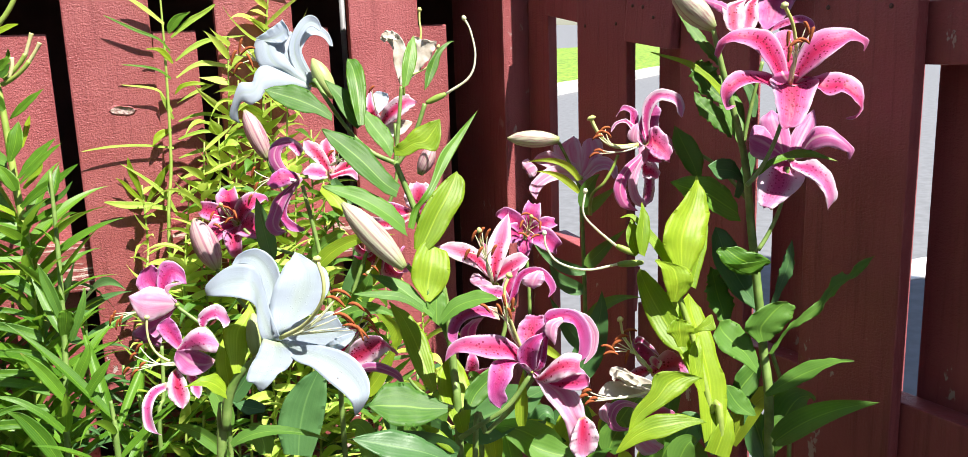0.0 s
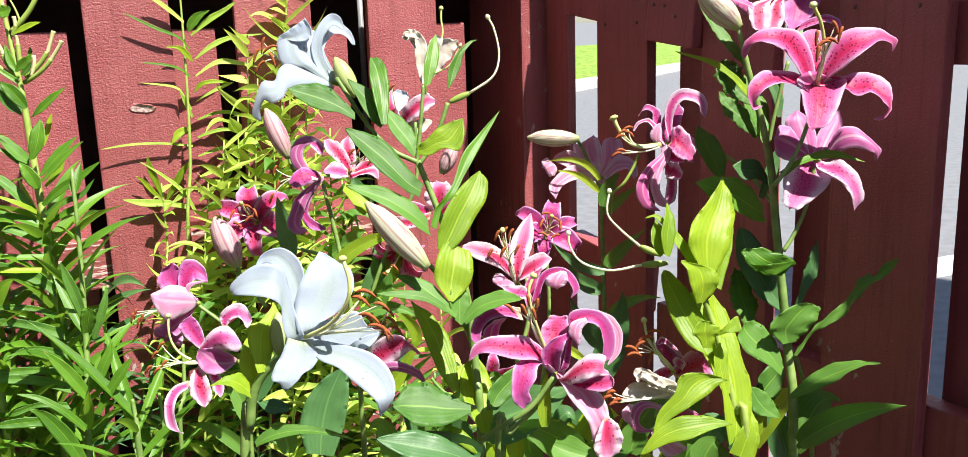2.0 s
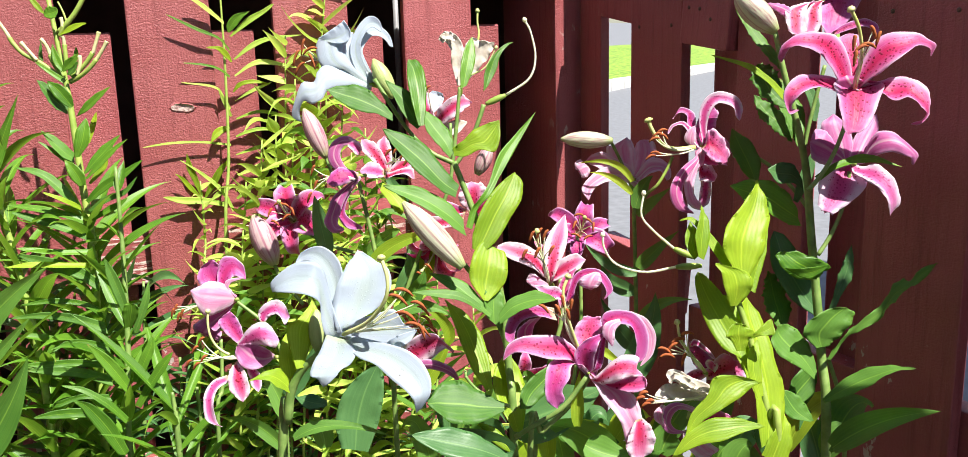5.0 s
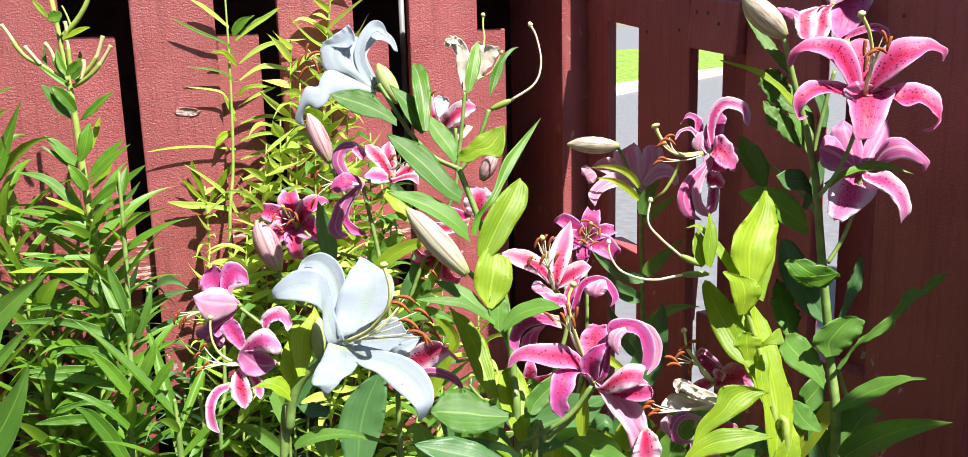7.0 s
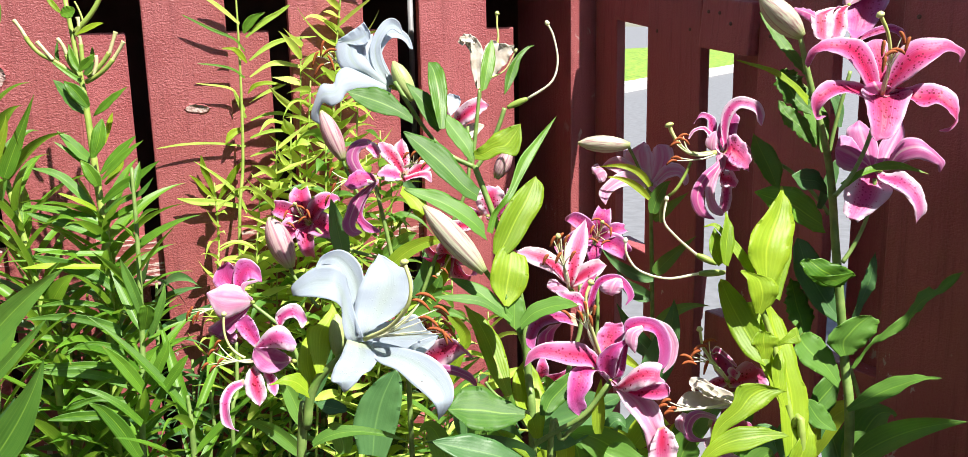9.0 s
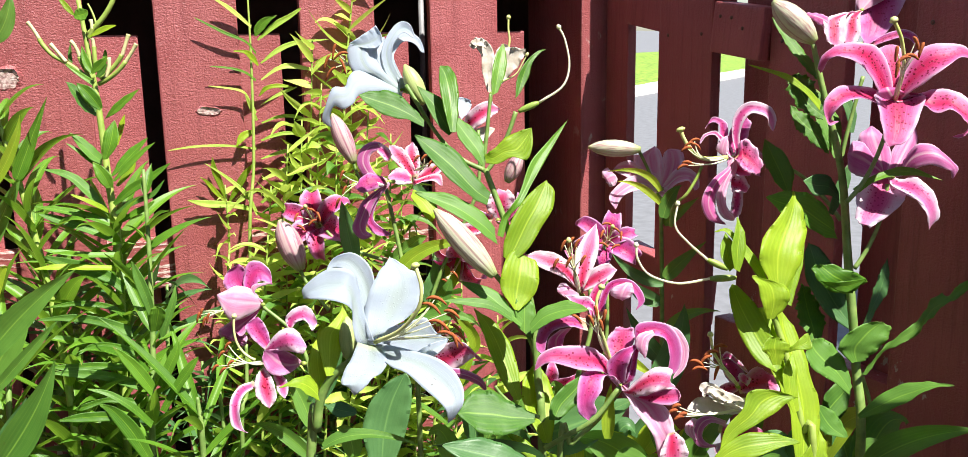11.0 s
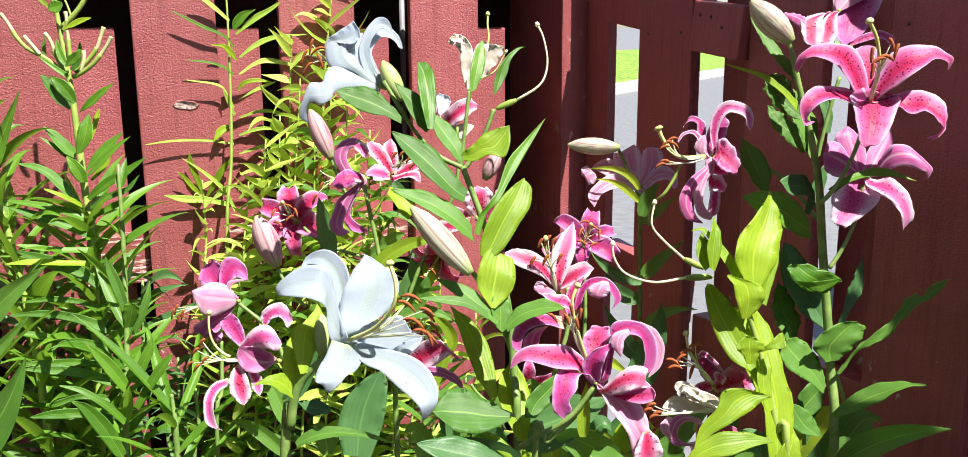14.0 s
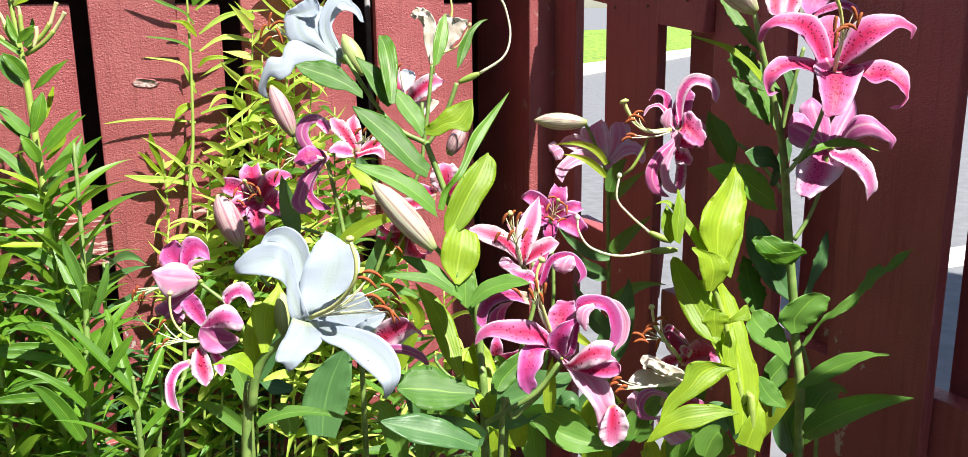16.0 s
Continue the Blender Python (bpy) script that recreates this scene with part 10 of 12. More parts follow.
whorl_plant("leafy_lily", ((-0.4905, 1.0864, 0.0200), (-0.4929, 1.0934, 0.6496), (-0.4969, 1.1050, 0.7066), (-0.5027, 1.1132, 0.7474)), "short leafy lily stem", M_NARROW, 26, 0.132, 0.0133, start=0.3, droop=0.35, rise=0.9, seed=46, group="leafy stems")
stalk("cut_stalk", leafy, ((-0.7017, 1.3200, 1.1606), (-0.7330, 1.3178, 1.1858), (-0.7580, 1.3157, 1.2008), (-0.7721, 1.3163, 1.2164), (-0.7768, 1.3168, 1.2245)), (0.0036, 0.0033, 0.0033, 0.0036), M_STEMY, 14)
stalk("cut_end", leafy, ((-0.7768, 1.3168, 1.2245), (-0.7846, 1.3174, 1.2389), (-0.7929, 1.3183, 1.2498)), (0.0030, 0.0027, 0.0026, 0.0034), M_CUT, 14, label="pale dried end of a cut flower stalk")
stalk("cut_end", leafy, ((-0.7390, 1.3146, 1.1914), (-0.7504, 1.3151, 1.2060), (-0.7606, 1.3161, 1.2179)), (0.0030, 0.0027, 0.0026, 0.0034), M_CUT, 14, label="pale dried end of a cut flower stalk")
stalk("cut_stalk", leafy, ((-0.7023, 1.3171, 1.1662), (-0.7128, 1.3160, 1.1827), (-0.7188, 1.3169, 1.1981)), (0.0036, 0.0033, 0.0033, 0.0036), M_STEMY, 14)
stalk("cut_end", leafy, ((-0.7188, 1.3169, 1.1981), (-0.7230, 1.3175, 1.2116), (-0.7310, 1.3193, 1.2216)), (0.0030, 0.0027, 0.0026, 0.0034), M_CUT, 14, label="pale dried end of a cut flower stalk")
stalk("cut_stalk", leafy, ((-0.7097, 1.3334, 1.2255), (-0.7049, 1.3334, 1.2344), (-0.7034, 1.3336, 1.2397)), (0.0036, 0.0033, 0.0033, 0.0036), M_STEMY, 14)
stalk("cut_end", leafy, ((-0.7034, 1.3332, 1.2379), (-0.7037, 1.3337, 1.2451), (-0.7054, 1.3352, 1.2523)), (0.0030, 0.0027, 0.0026, 0.0034), M_CUT, 14, label="pale dried end of a cut flower stalk")
stalk("cut_stalk", leafy, ((-0.6993, 1.3234, 1.1857), (-0.6999, 1.3250, 1.2028), (-0.7006, 1.3270, 1.2127)), (0.0036, 0.0033, 0.0033, 0.0036), M_STEMY, 14)
stalk("cut_end", leafy, ((-0.7007, 1.3262, 1.2091), (-0.7009, 1.3271, 1.2181), (-0.7021, 1.3276, 1.2253)), (0.0030, 0.0027, 0.0026, 0.0034), M_CUT, 14, label="pale dried end of a cut flower stalk")
stalk("cut_stalk", leafy, ((-0.6914, 1.3195, 1.1658), (-0.6718, 1.3219, 1.1824), (-0.6578, 1.3244, 1.2009)), (0.0036, 0.0033, 0.0033, 0.0036), M_STEMY, 14)
stalk("cut_end", leafy, ((-0.6578, 1.3241, 1.1991), (-0.6520, 1.3257, 1.2151), (-0.6472, 1.3291, 1.2302)), (0.0030, 0.0027, 0.0026, 0.0034), M_CUT, 14, label="pale dried end of a cut flower stalk")
stalk("cut_stalk", leafy, ((-0.6943, 1.3179, 1.1587), (-0.6692, 1.3157, 1.1717), (-0.6506, 1.3186, 1.1910)), (0.0036, 0.0033, 0.0033, 0.0036), M_STEMY, 14)
stalk("cut_end", leafy, ((-0.6515, 1.3182, 1.1892), (-0.6417, 1.3206, 1.2033), (-0.6338, 1.3227, 1.2164)), (0.0030, 0.0027, 0.0026, 0.0034), M_CUT, 14, label="pale dried end of a cut flower stalk")
stalk("cut_end", leafy, ((-0.6830, 1.3162, 1.1675), (-0.6768, 1.3187, 1.1826), (-0.6775, 1.3215, 1.1961)), (0.0030, 0.0027, 0.0026, 0.0034), M_CUT, 14, label="pale dried end of a cut flower stalk")
stalk("cut_stalk", leafy, ((-0.7115, 1.3345, 1.2310), (-0.6984, 1.3356, 1.2432), (-0.6852, 1.3396, 1.2590), (-0.6739, 1.3442, 1.2785), (-0.6700, 1.3478, 1.2945)), (0.0040, 0.0038, 0.0036, 0.0036), M_STEMY, 14)
stalk("cut_stalk", leafy, ((-0.6974, 1.3360, 1.2450), (-0.7035, 1.3394, 1.2622), (-0.7106, 1.3419, 1.2758)), (0.0018, 0.0016, 0.0014), M_STEMY, 14)

corner_lily = thing("lily_plant", "lily with long pointed leaves at the edge of the bed", "lily plant", "", at=(-0.7533, 0.9917, 0.0000))
stalk("stem", corner_lily, ((-0.7684, 0.9925, 0.0200), (-0.7621, 1.0067, 0.6901), (-0.7542, 1.0244, 0.7736), (-0.7425, 1.0392, 0.8418)), (0.0050, 0.0045, 0.0030), M_STEM, 30)
blade("leaf", corner_lily, ((-0.7303, 1.0176, 0.8334), (-0.6731, 1.0335, 0.8961), (-0.6145, 1.0460, 0.9425)), 0.0352, (0.67, 0.07, -0.73), M_LEAF, broad_profile, 14, 6, 0.10, 0.05, 0.00)
blade("leaf", corner_lily, ((-0.7033, 0.9725, 0.7082), (-0.6584, 0.9883, 0.7736), (-0.6307, 1.0033, 0.8392)), 0.0419, (0.81, 0.27, -0.51), M_LEAF, broad_profile, 14, 6, 0.10, 0.05, 0.00)
blade("leaf", corner_lily, ((-0.7689, 1.0536, 0.7697), (-0.7211, 1.0720, 0.8472), (-0.7067, 1.0792, 0.8782)), 0.0366, (0.79, 0.31, -0.53), M_LEAF, broad_profile, 14, 6, 0.10, 0.05, 0.00)
blade("leaf", corner_lily, ((-0.7228, 1.0086, 0.7886), (-0.6694, 1.0236, 0.8476), (-0.6374, 1.0320, 0.8808)), 0.0152, (0.70, 0.18, -0.69), M_LEAF, broad_profile, 14, 6, 0.10, 0.05, 0.00)
blade("leaf", corner_lily, ((-0.8305, 1.1801, 0.9013), (-0.7888, 1.2015, 0.9940), (-0.7697, 1.2103, 1.0320)), 0.0225, (0.79, 0.40, -0.46), M_LEAF, broad_profile, 14, 6, 0.10, 0.05, 0.00)
blade("leaf", corner_lily, ((-0.7786, 1.1577, 1.0272), (-0.7495, 1.1709, 1.0838), (-0.7411, 1.1798, 1.1244)), 0.0153, (0.88, 0.25, -0.40), M_YELLOW, broad_profile, 14, 6, 0.10, 0.05, 0.00)
blade("leaf", corner_lily, ((-0.7742, 1.1985, 1.2224), (-0.7575, 1.2061, 1.2547), (-0.7533, 1.2130, 1.2872)), 0.0249, (0.80, 0.48, -0.36), M_LEAF, broad_profile, 14, 6, 0.10, 0.05, 0.00)
blade("leaf", corner_lily, ((-0.7913, 1.2390, 1.0278), (-0.7735, 1.2498, 1.0753), (-0.7468, 1.2655, 1.1445)), 0.0213, (0.81, 0.42, -0.40), M_NARROW, broad_profile, 14, 6, 0.10, 0.05, 0.00)
blade("leaf", corner_lily, ((-0.7379, 1.0203, 0.8484), (-0.7111, 1.0386, 0.9301), (-0.6997, 1.0423, 0.9449)), 0.0152, (0.82, 0.40, -0.41), M_YELLOW, broad_profile, 14, 6, 0.10, 0.05, 0.00)
blade("leaf", corner_lily, ((-0.7077, 0.9939, 0.7138), (-0.6924, 1.0023, 0.7509), (-0.6771, 1.0108, 0.7880)), 0.0305, (0.84, 0.34, -0.42), M_DARK, broad_profile, 14, 6, 0.10, 0.05, 0.00)

weed = whorl_plant("wild_aster", ((-0.5425, 1.4544, 0.0200), (-0.5390, 1.4807, 0.8070), (-0.5331, 1.5246, 1.0142), (-0.5370, 1.5598, 1.1803), (-0.5435, 1.5862, 1.3050)), "thin pale yellow-green weed stem against the fence", M_THIN, 8, 0.087, 0.0189, start=0.4, end=0.62, droop=0.25, rise=0.35, seed=51, group="pale stems", r=0.0028, stem_mat=M_STEMY, top=0.8, away=TOWARD, loose=2.8)
leaf_between(weed, ((-0.5275, 1.5578, 1.2282), (-0.5262, 1.5552, 1.2422), (-0.5128, 1.5585, 1.2572), (-0.4885, 1.5668, 1.2628)), ((-0.5244, 1.5588, 1.2270), (-0.5113, 1.5603, 1.2374), (-0.4994, 1.5628, 1.2519), (-0.4874, 1.5671, 1.2623)), M_NARROW, 0.20, 0.030)
leaf_between(weed, ((-0.5244, 1.5593, 1.2216), (-0.4973, 1.5686, 1.2499), (-0.4715, 1.5768, 1.2636), (-0.4501, 1.5846, 1.2766)), ((-0.5218, 1.5598, 1.2198), (-0.4889, 1.5699, 1.2424), (-0.4631, 1.5794, 1.2600), (-0.4490, 1.5838, 1.2726)), M_THIN, 0.20, 0.030)
leaf_between(weed, ((-0.5318, 1.5548, 1.2410), (-0.5542, 1.5406, 1.2628), (-0.5706, 1.5307, 1.2784), (-0.5824, 1.5239, 1.2884)), ((-0.5309, 1.5568, 1.2455), (-0.5514, 1.5442, 1.2694), (-0.5678, 1.5337, 1.2834), (-0.5825, 1.5247, 1.2906)), M_THIN, 0.20, 0.030)
leaf_between(weed, ((-0.5262, 1.5574, 1.1952), (-0.5406, 1.5473, 1.2163), (-0.5710, 1.5304, 1.2311), (-0.6146, 1.5096, 1.2587)), ((-0.5263, 1.5590, 1.2003), (-0.5407, 1.5487, 1.2208), (-0.5712, 1.5325, 1.2372), (-0.6146, 1.5103, 1.2609)), M_NARROW, 0.20, 0.030)
leaf_between(weed, ((-0.5251, 1.5583, 1.1761), (-0.5356, 1.5494, 1.1885), (-0.5441, 1.5428, 1.1990), (-0.5596, 1.5344, 1.2017)), ((-0.5236, 1.5598, 1.1783), (-0.5281, 1.5547, 1.1939), (-0.5382, 1.5472, 1.2039), (-0.5587, 1.5358, 1.2044)), M_YELLOW, 0.20, 0.030)
leaf_between(weed, ((-0.5211, 1.5609, 1.1824), (-0.4930, 1.5709, 1.2074), (-0.4624, 1.5816, 1.2189), (-0.4077, 1.6034, 1.2211)), ((-0.5195, 1.5609, 1.1801), (-0.4897, 1.5695, 1.1988), (-0.4591, 1.5808, 1.2120), (-0.4077, 1.6030, 1.2200)), M_THIN, 0.20, 0.030)
leaf_between(weed, ((-0.5222, 1.5605, 1.1539), (-0.4952, 1.5696, 1.1746), (-0.4699, 1.5786, 1.1800), (-0.4162, 1.5999, 1.1639)), ((-0.5206, 1.5604, 1.1516), (-0.4919, 1.5689, 1.1682), (-0.4666, 1.5771, 1.1707), (-0.4162, 1.5992, 1.1616)), M_THIN, 0.20, 0.030)
leaf_between(weed, ((-0.5295, 1.5560, 1.1497), (-0.5445, 1.5456, 1.1642), (-0.5665, 1.5330, 1.1723), (-0.5970, 1.5178, 1.1777)), ((-0.5296, 1.5575, 1.1543), (-0.5446, 1.5471, 1.1687), (-0.5666, 1.5343, 1.1762), (-0.5970, 1.5184, 1.1793)), M_NARROW, 0.20, 0.030)
leaf_between(weed, ((-0.5271, 1.5580, 1.1250), (-0.5164, 1.5599, 1.1408), (-0.4928, 1.5681, 1.1456), (-0.4674, 1.5767, 1.1385)), ((-0.5255, 1.5585, 1.1244), (-0.5101, 1.5610, 1.1355), (-0.4922, 1.5661, 1.1387), (-0.4674, 1.5764, 1.1373)), M_YELLOW, 0.20, 0.030)
leaf_between(weed, ((-0.5248, 1.5587, 1.1087), (-0.5034, 1.5656, 1.1247), (-0.4826, 1.5724, 1.1351), (-0.4624, 1.5791, 1.1401)), ((-0.5223, 1.5604, 1.1103), (-0.5002, 1.5657, 1.1205), (-0.4793, 1.5722, 1.1299), (-0.4624, 1.5785, 1.1384)), M_THIN, 0.20, 0.030)
leaf_between(weed, ((-0.5338, 1.5544, 1.0939), (-0.5409, 1.5473, 1.1124), (-0.5520, 1.5396, 1.1331), (-0.6015, 1.5159, 1.1447)), ((-0.5317, 1.5564, 1.0971), (-0.5389, 1.5498, 1.1174), (-0.5526, 1.5408, 1.1376), (-0.6016, 1.5164, 1.1464)), M_THIN, 0.20, 0.030)
leaf_between(weed, ((-0.5340, 1.5545, 1.0815), (-0.5406, 1.5479, 1.1005), (-0.5446, 1.5436, 1.1172), (-0.5465, 1.5410, 1.1309)), ((-0.5305, 1.5568, 1.0836), (-0.5355, 1.5509, 1.1024), (-0.5400, 1.5459, 1.1175), (-0.5454, 1.5414, 1.1309)), M_THIN, 0.20, 0.030)
leaf_between(weed, ((-0.5257, 1.5590, 1.0789), (-0.4968, 1.5688, 1.0903), (-0.4673, 1.5795, 1.0894), (-0.4219, 1.5974, 1.0683)), ((-0.5241, 1.5590, 1.0766), (-0.4951, 1.5679, 1.0851), (-0.4673, 1.5775, 1.0831), (-0.4219, 1.5970, 1.0671)), M_THIN, 0.20, 0.030)
leaf_between(weed, ((-0.5362, 1.5534, 1.0627), (-0.5474, 1.5433, 1.0536), (-0.5577, 1.5358, 1.0443), (-0.5653, 1.5325, 1.0377)), ((-0.5368, 1.5542, 1.0661), (-0.5512, 1.5456, 1.0657), (-0.5616, 1.5384, 1.0575), (-0.5653, 1.5330, 1.0394)), M_YELLOW, 0.20, 0.030)
leaf_between(weed, ((-0.5281, 1.5580, 1.0484), (-0.5082, 1.5637, 1.0573), (-0.4827, 1.5726, 1.0611), (-0.4382, 1.5901, 1.0505)), ((-0.5270, 1.5576, 1.0455), (-0.5050, 1.5635, 1.0519), (-0.4794, 1.5722, 1.0551), (-0.4382, 1.5897, 1.0493)), M_THIN, 0.20, 0.030)
leaf_between(weed, ((-0.5363, 1.5533, 1.0311), (-0.5825, 1.5289, 1.0395), (-0.6281, 1.5057, 1.0410), (-0.6679, 1.4863, 1.0379)), ((-0.5364, 1.5544, 1.0345), (-0.5826, 1.5302, 1.0434), (-0.6282, 1.5069, 1.0449), (-0.6679, 1.4868, 1.0395)), M_THIN, 0.20, 0.030)
leaf_between(weed, ((-0.5305, 1.5568, 1.0151), (-0.5055, 1.5650, 1.0253), (-0.4809, 1.5735, 1.0310), (-0.4618, 1.5795, 1.0277)), ((-0.5294, 1.5568, 1.0133), (-0.5023, 1.5648, 1.0199), (-0.4803, 1.5718, 1.0246), (-0.4618, 1.5792, 1.0266)), M_THIN, 0.20, 0.030)
leaf_between(weed, ((-0.5307, 1.5570, 0.9792), (-0.4967, 1.5695, 0.9955), (-0.4603, 1.5830, 1.0055), (-0.4152, 1.6006, 1.0105)), ((-0.5286, 1.5570, 0.9762), (-0.4907, 1.5696, 0.9870), (-0.4543, 1.5833, 0.9975), (-0.4152, 1.6001, 1.0088)), M_THIN, 0.20, 0.030)
leaf_between(weed, ((-0.5360, 1.5546, 0.9364), (-0.5125, 1.5618, 0.9597), (-0.4866, 1.5707, 0.9813), (-0.4747, 1.5738, 0.9954)), ((-0.5323, 1.5555, 0.9338), (-0.5034, 1.5646, 0.9549), (-0.4802, 1.5723, 0.9767), (-0.4742, 1.5737, 0.9942)), M_THIN, 0.20, 0.030)
leaf_between(weed, ((-0.5905, 1.5295, 0.9448), (-0.5999, 1.5213, 0.9756), (-0.6062, 1.5159, 0.9989), (-0.6037, 1.5155, 1.0237)), ((-0.5870, 1.5316, 0.9461), (-0.5914, 1.5263, 0.9782), (-0.5967, 1.5209, 1.0003), (-0.6027, 1.5160, 1.0236)), M_YELLOW, 0.20, 0.030)
leaf_between(weed, ((-0.5914, 1.5287, 0.9404), (-0.6061, 1.5184, 0.9592), (-0.6177, 1.5108, 0.9801), (-0.6236, 1.5064, 0.9893)), ((-0.5895, 1.5309, 0.9442), (-0.6001, 1.5226, 0.9632), (-0.6117, 1.5141, 0.9813), (-0.6237, 1.5068, 0.9904)), M_YELLOW, 0.20, 0.030)
leaf_between(weed, ((-0.5861, 1.5317, 0.9413), (-0.5747, 1.5333, 0.9671), (-0.5589, 1.5382, 0.9930), (-0.5365, 1.5459, 1.0117)), ((-0.5825, 1.5334, 0.9410), (-0.5629, 1.5384, 0.9654), (-0.5495, 1.5411, 0.9883), (-0.5359, 1.5459, 1.0111)), M_YELLOW, 0.20, 0.030)
leaf_between(weed, ((-0.5776, 1.5358, 0.9363), (-0.5640, 1.5391, 0.9512), (-0.5472, 1.5438, 0.9615), (-0.5332, 1.5476, 0.9637)), ((-0.5755, 1.5362, 0.9344), (-0.5571, 1.5401, 0.9443), (-0.5408, 1.5448, 0.9552), (-0.5327, 1.5474, 0.9625)), M_THIN, 0.20, 0.030)
leaf_between(weed, ((-0.5528, 1.5456, 0.9223), (-0.5811, 1.5286, 0.9311), (-0.6167, 1.5097, 0.9358), (-0.6454, 1.4965, 0.9497)), ((-0.5503, 1.5489, 0.9289), (-0.5813, 1.5321, 0.9419), (-0.6145, 1.5146, 0.9473), (-0.6455, 1.4972, 0.9519)), M_THIN, 0.20, 0.030)
leaf_between(weed, ((-0.5421, 1.5504, 0.9111), (-0.5573, 1.5398, 0.9493), (-0.5849, 1.5251, 0.9840), (-0.6158, 1.5099, 1.0134)), ((-0.5401, 1.5535, 0.9177), (-0.5543, 1.5436, 0.9564), (-0.5825, 1.5277, 0.9882), (-0.6154, 1.5104, 1.0145)), M_THIN, 0.20, 0.030)
leaf_between(weed, ((-0.5345, 1.5542, 0.9145), (-0.5122, 1.5602, 0.9259), (-0.5010, 1.5630, 0.9182), (-0.4939, 1.5651, 0.9022)), ((-0.5335, 1.5560, 0.9185), (-0.5096, 1.5637, 0.9331), (-0.4957, 1.5668, 0.9223), (-0.4934, 1.5655, 0.9027)), M_NARROW, 0.20, 0.030)
whorl_plant("wild_aster", ((-0.5716, 1.4425, 0.0200), (-0.5722, 1.4582, 0.7489), (-0.5734, 1.4844, 0.8726), (-0.5804, 1.5062, 0.9759)), "thin pale yellow-green weed stem against the fence", M_THIN, 40, 0.064, 0.0130, start=0.4, droop=0.4, rise=0.5, seed=52, group="pale stems", r=0.0022, stem_mat=M_STEMY, top=0.5, away=TOWARD, loose=2.8)
whorl_plant("wild_aster", ((-0.4203, 1.4970, 0.0200), (-0.4088, 1.5284, 0.7666), (-0.3895, 1.5806, 1.0131), (-0.3808, 1.6146, 1.1740), (-0.3688, 1.6419, 1.3025)), "thin pale yellow-green weed stem against the fence", M_THIN, 46, 0.110, 0.0189, start=0.4, droop=0.25, rise=0.4, seed=53, group="pale stems", r=0.0025, stem_mat=M_STEMY, top=0.8, away=TOWARD, loose=2.8)
whorl_plant("wild_aster", ((-0.4768, 1.3188, 0.0200), (-0.4685, 1.3406, 0.5313), (-0.4547, 1.3769, 0.7029), (-0.4536, 1.4091, 0.8552)), "thin pale weed stem among the lilies", M_LEAF, 32, 0.106, 0.0182, start=0.5, droop=0.3, rise=0.45, seed=60, group="pale stems", r=0.0022, stem_mat=M_STEMY, top=0.6, away=TOWARD, loose=2.8)
whorl_plant("wild_aster", ((-0.3597, 1.3569, 0.0200), (-0.3601, 1.3859, 0.5043), (-0.3607, 1.4344, 0.7331), (-0.3496, 1.4785, 0.9411)), "thin pale weed stem among the lilies", M_THIN, 32, 0.106, 0.0182, start=0.5, droop=0.3, rise=0.45, seed=61, group="pale stems", r=0.0022, stem_mat=M_STEMY, top=0.6, away=TOWARD, loose=2.8)
whorl_plant("wild_aster", ((-0.3168, 1.3624, 0.0200), (-0.3082, 1.3856, 0.5026), (-0.2937, 1.4242, 0.6852), (-0.2924, 1.4587, 0.8478)), "thin pale weed stem among the lilies", M_THIN, 32, 0.106, 0.0182, start=0.5, droop=0.3, rise=0.45, seed=62, group="pale stems", r=0.0022, stem_mat=M_STEMY, top=0.6, away=TOWARD, loose=2.8)
whorl_plant("wild_aster", ((-0.2522, 1.4106, 0.0200), (-0.2541, 1.4313, 0.4773), (-0.2572, 1.4658, 0.6402), (-0.2481, 1.4958, 0.7818)), "thin pale weed stem among the lilies", M_THIN, 32, 0.106, 0.0182, start=0.5, droop=0.3, rise=0.45, seed=63, group="pale stems", r=0.0022, stem_mat=M_STEMY, top=0.6, away=TOWARD, loose=2.8)
whorl_plant("wild_aster", ((-0.1919, 1.3635, 0.0200), (-0.1836, 1.3847, 0.4986), (-0.1696, 1.4202, 0.6659), (-0.1688, 1.4514, 0.8133)), "thin pale weed stem among the lilies", M_LEAF, 32, 0.106, 0.0182, start=0.5, droop=0.3, rise=0.45, seed=64, group="pale stems", r=0.0022, stem_mat=M_STEMY, top=0.6, away=TOWARD, loose=2.8)
whorl_plant("wild_aster", ((-0.4325, 1.3713, 0.0200), (-0.4308, 1.4141, 0.4924), (-0.4280, 1.4854, 0.8294), (-0.4131, 1.5523, 1.1452)), "thin pale weed stem among the lilies", M_THIN, 32, 0.106, 0.0182, start=0.5, droop=0.3, rise=0.45, seed=65, group="pale stems", r=0.0022, stem_mat=M_STEMY, top=0.6, away=TOWARD, loose=2.8)
whorl_plant("wild_aster", ((-0.4749, 1.3486, 0.0200), (-0.4639, 1.3866, 0.5076), (-0.4455, 1.4500, 0.8070), (-0.4403, 1.5092, 1.0864)), "thin pale weed stem among the lilies", M_THIN, 32, 0.106, 0.0182, start=0.5, droop=0.3, rise=0.45, seed=66, group="pale stems", r=0.0022, stem_mat=M_STEMY, top=0.6, away=TOWARD, loose=2.8)
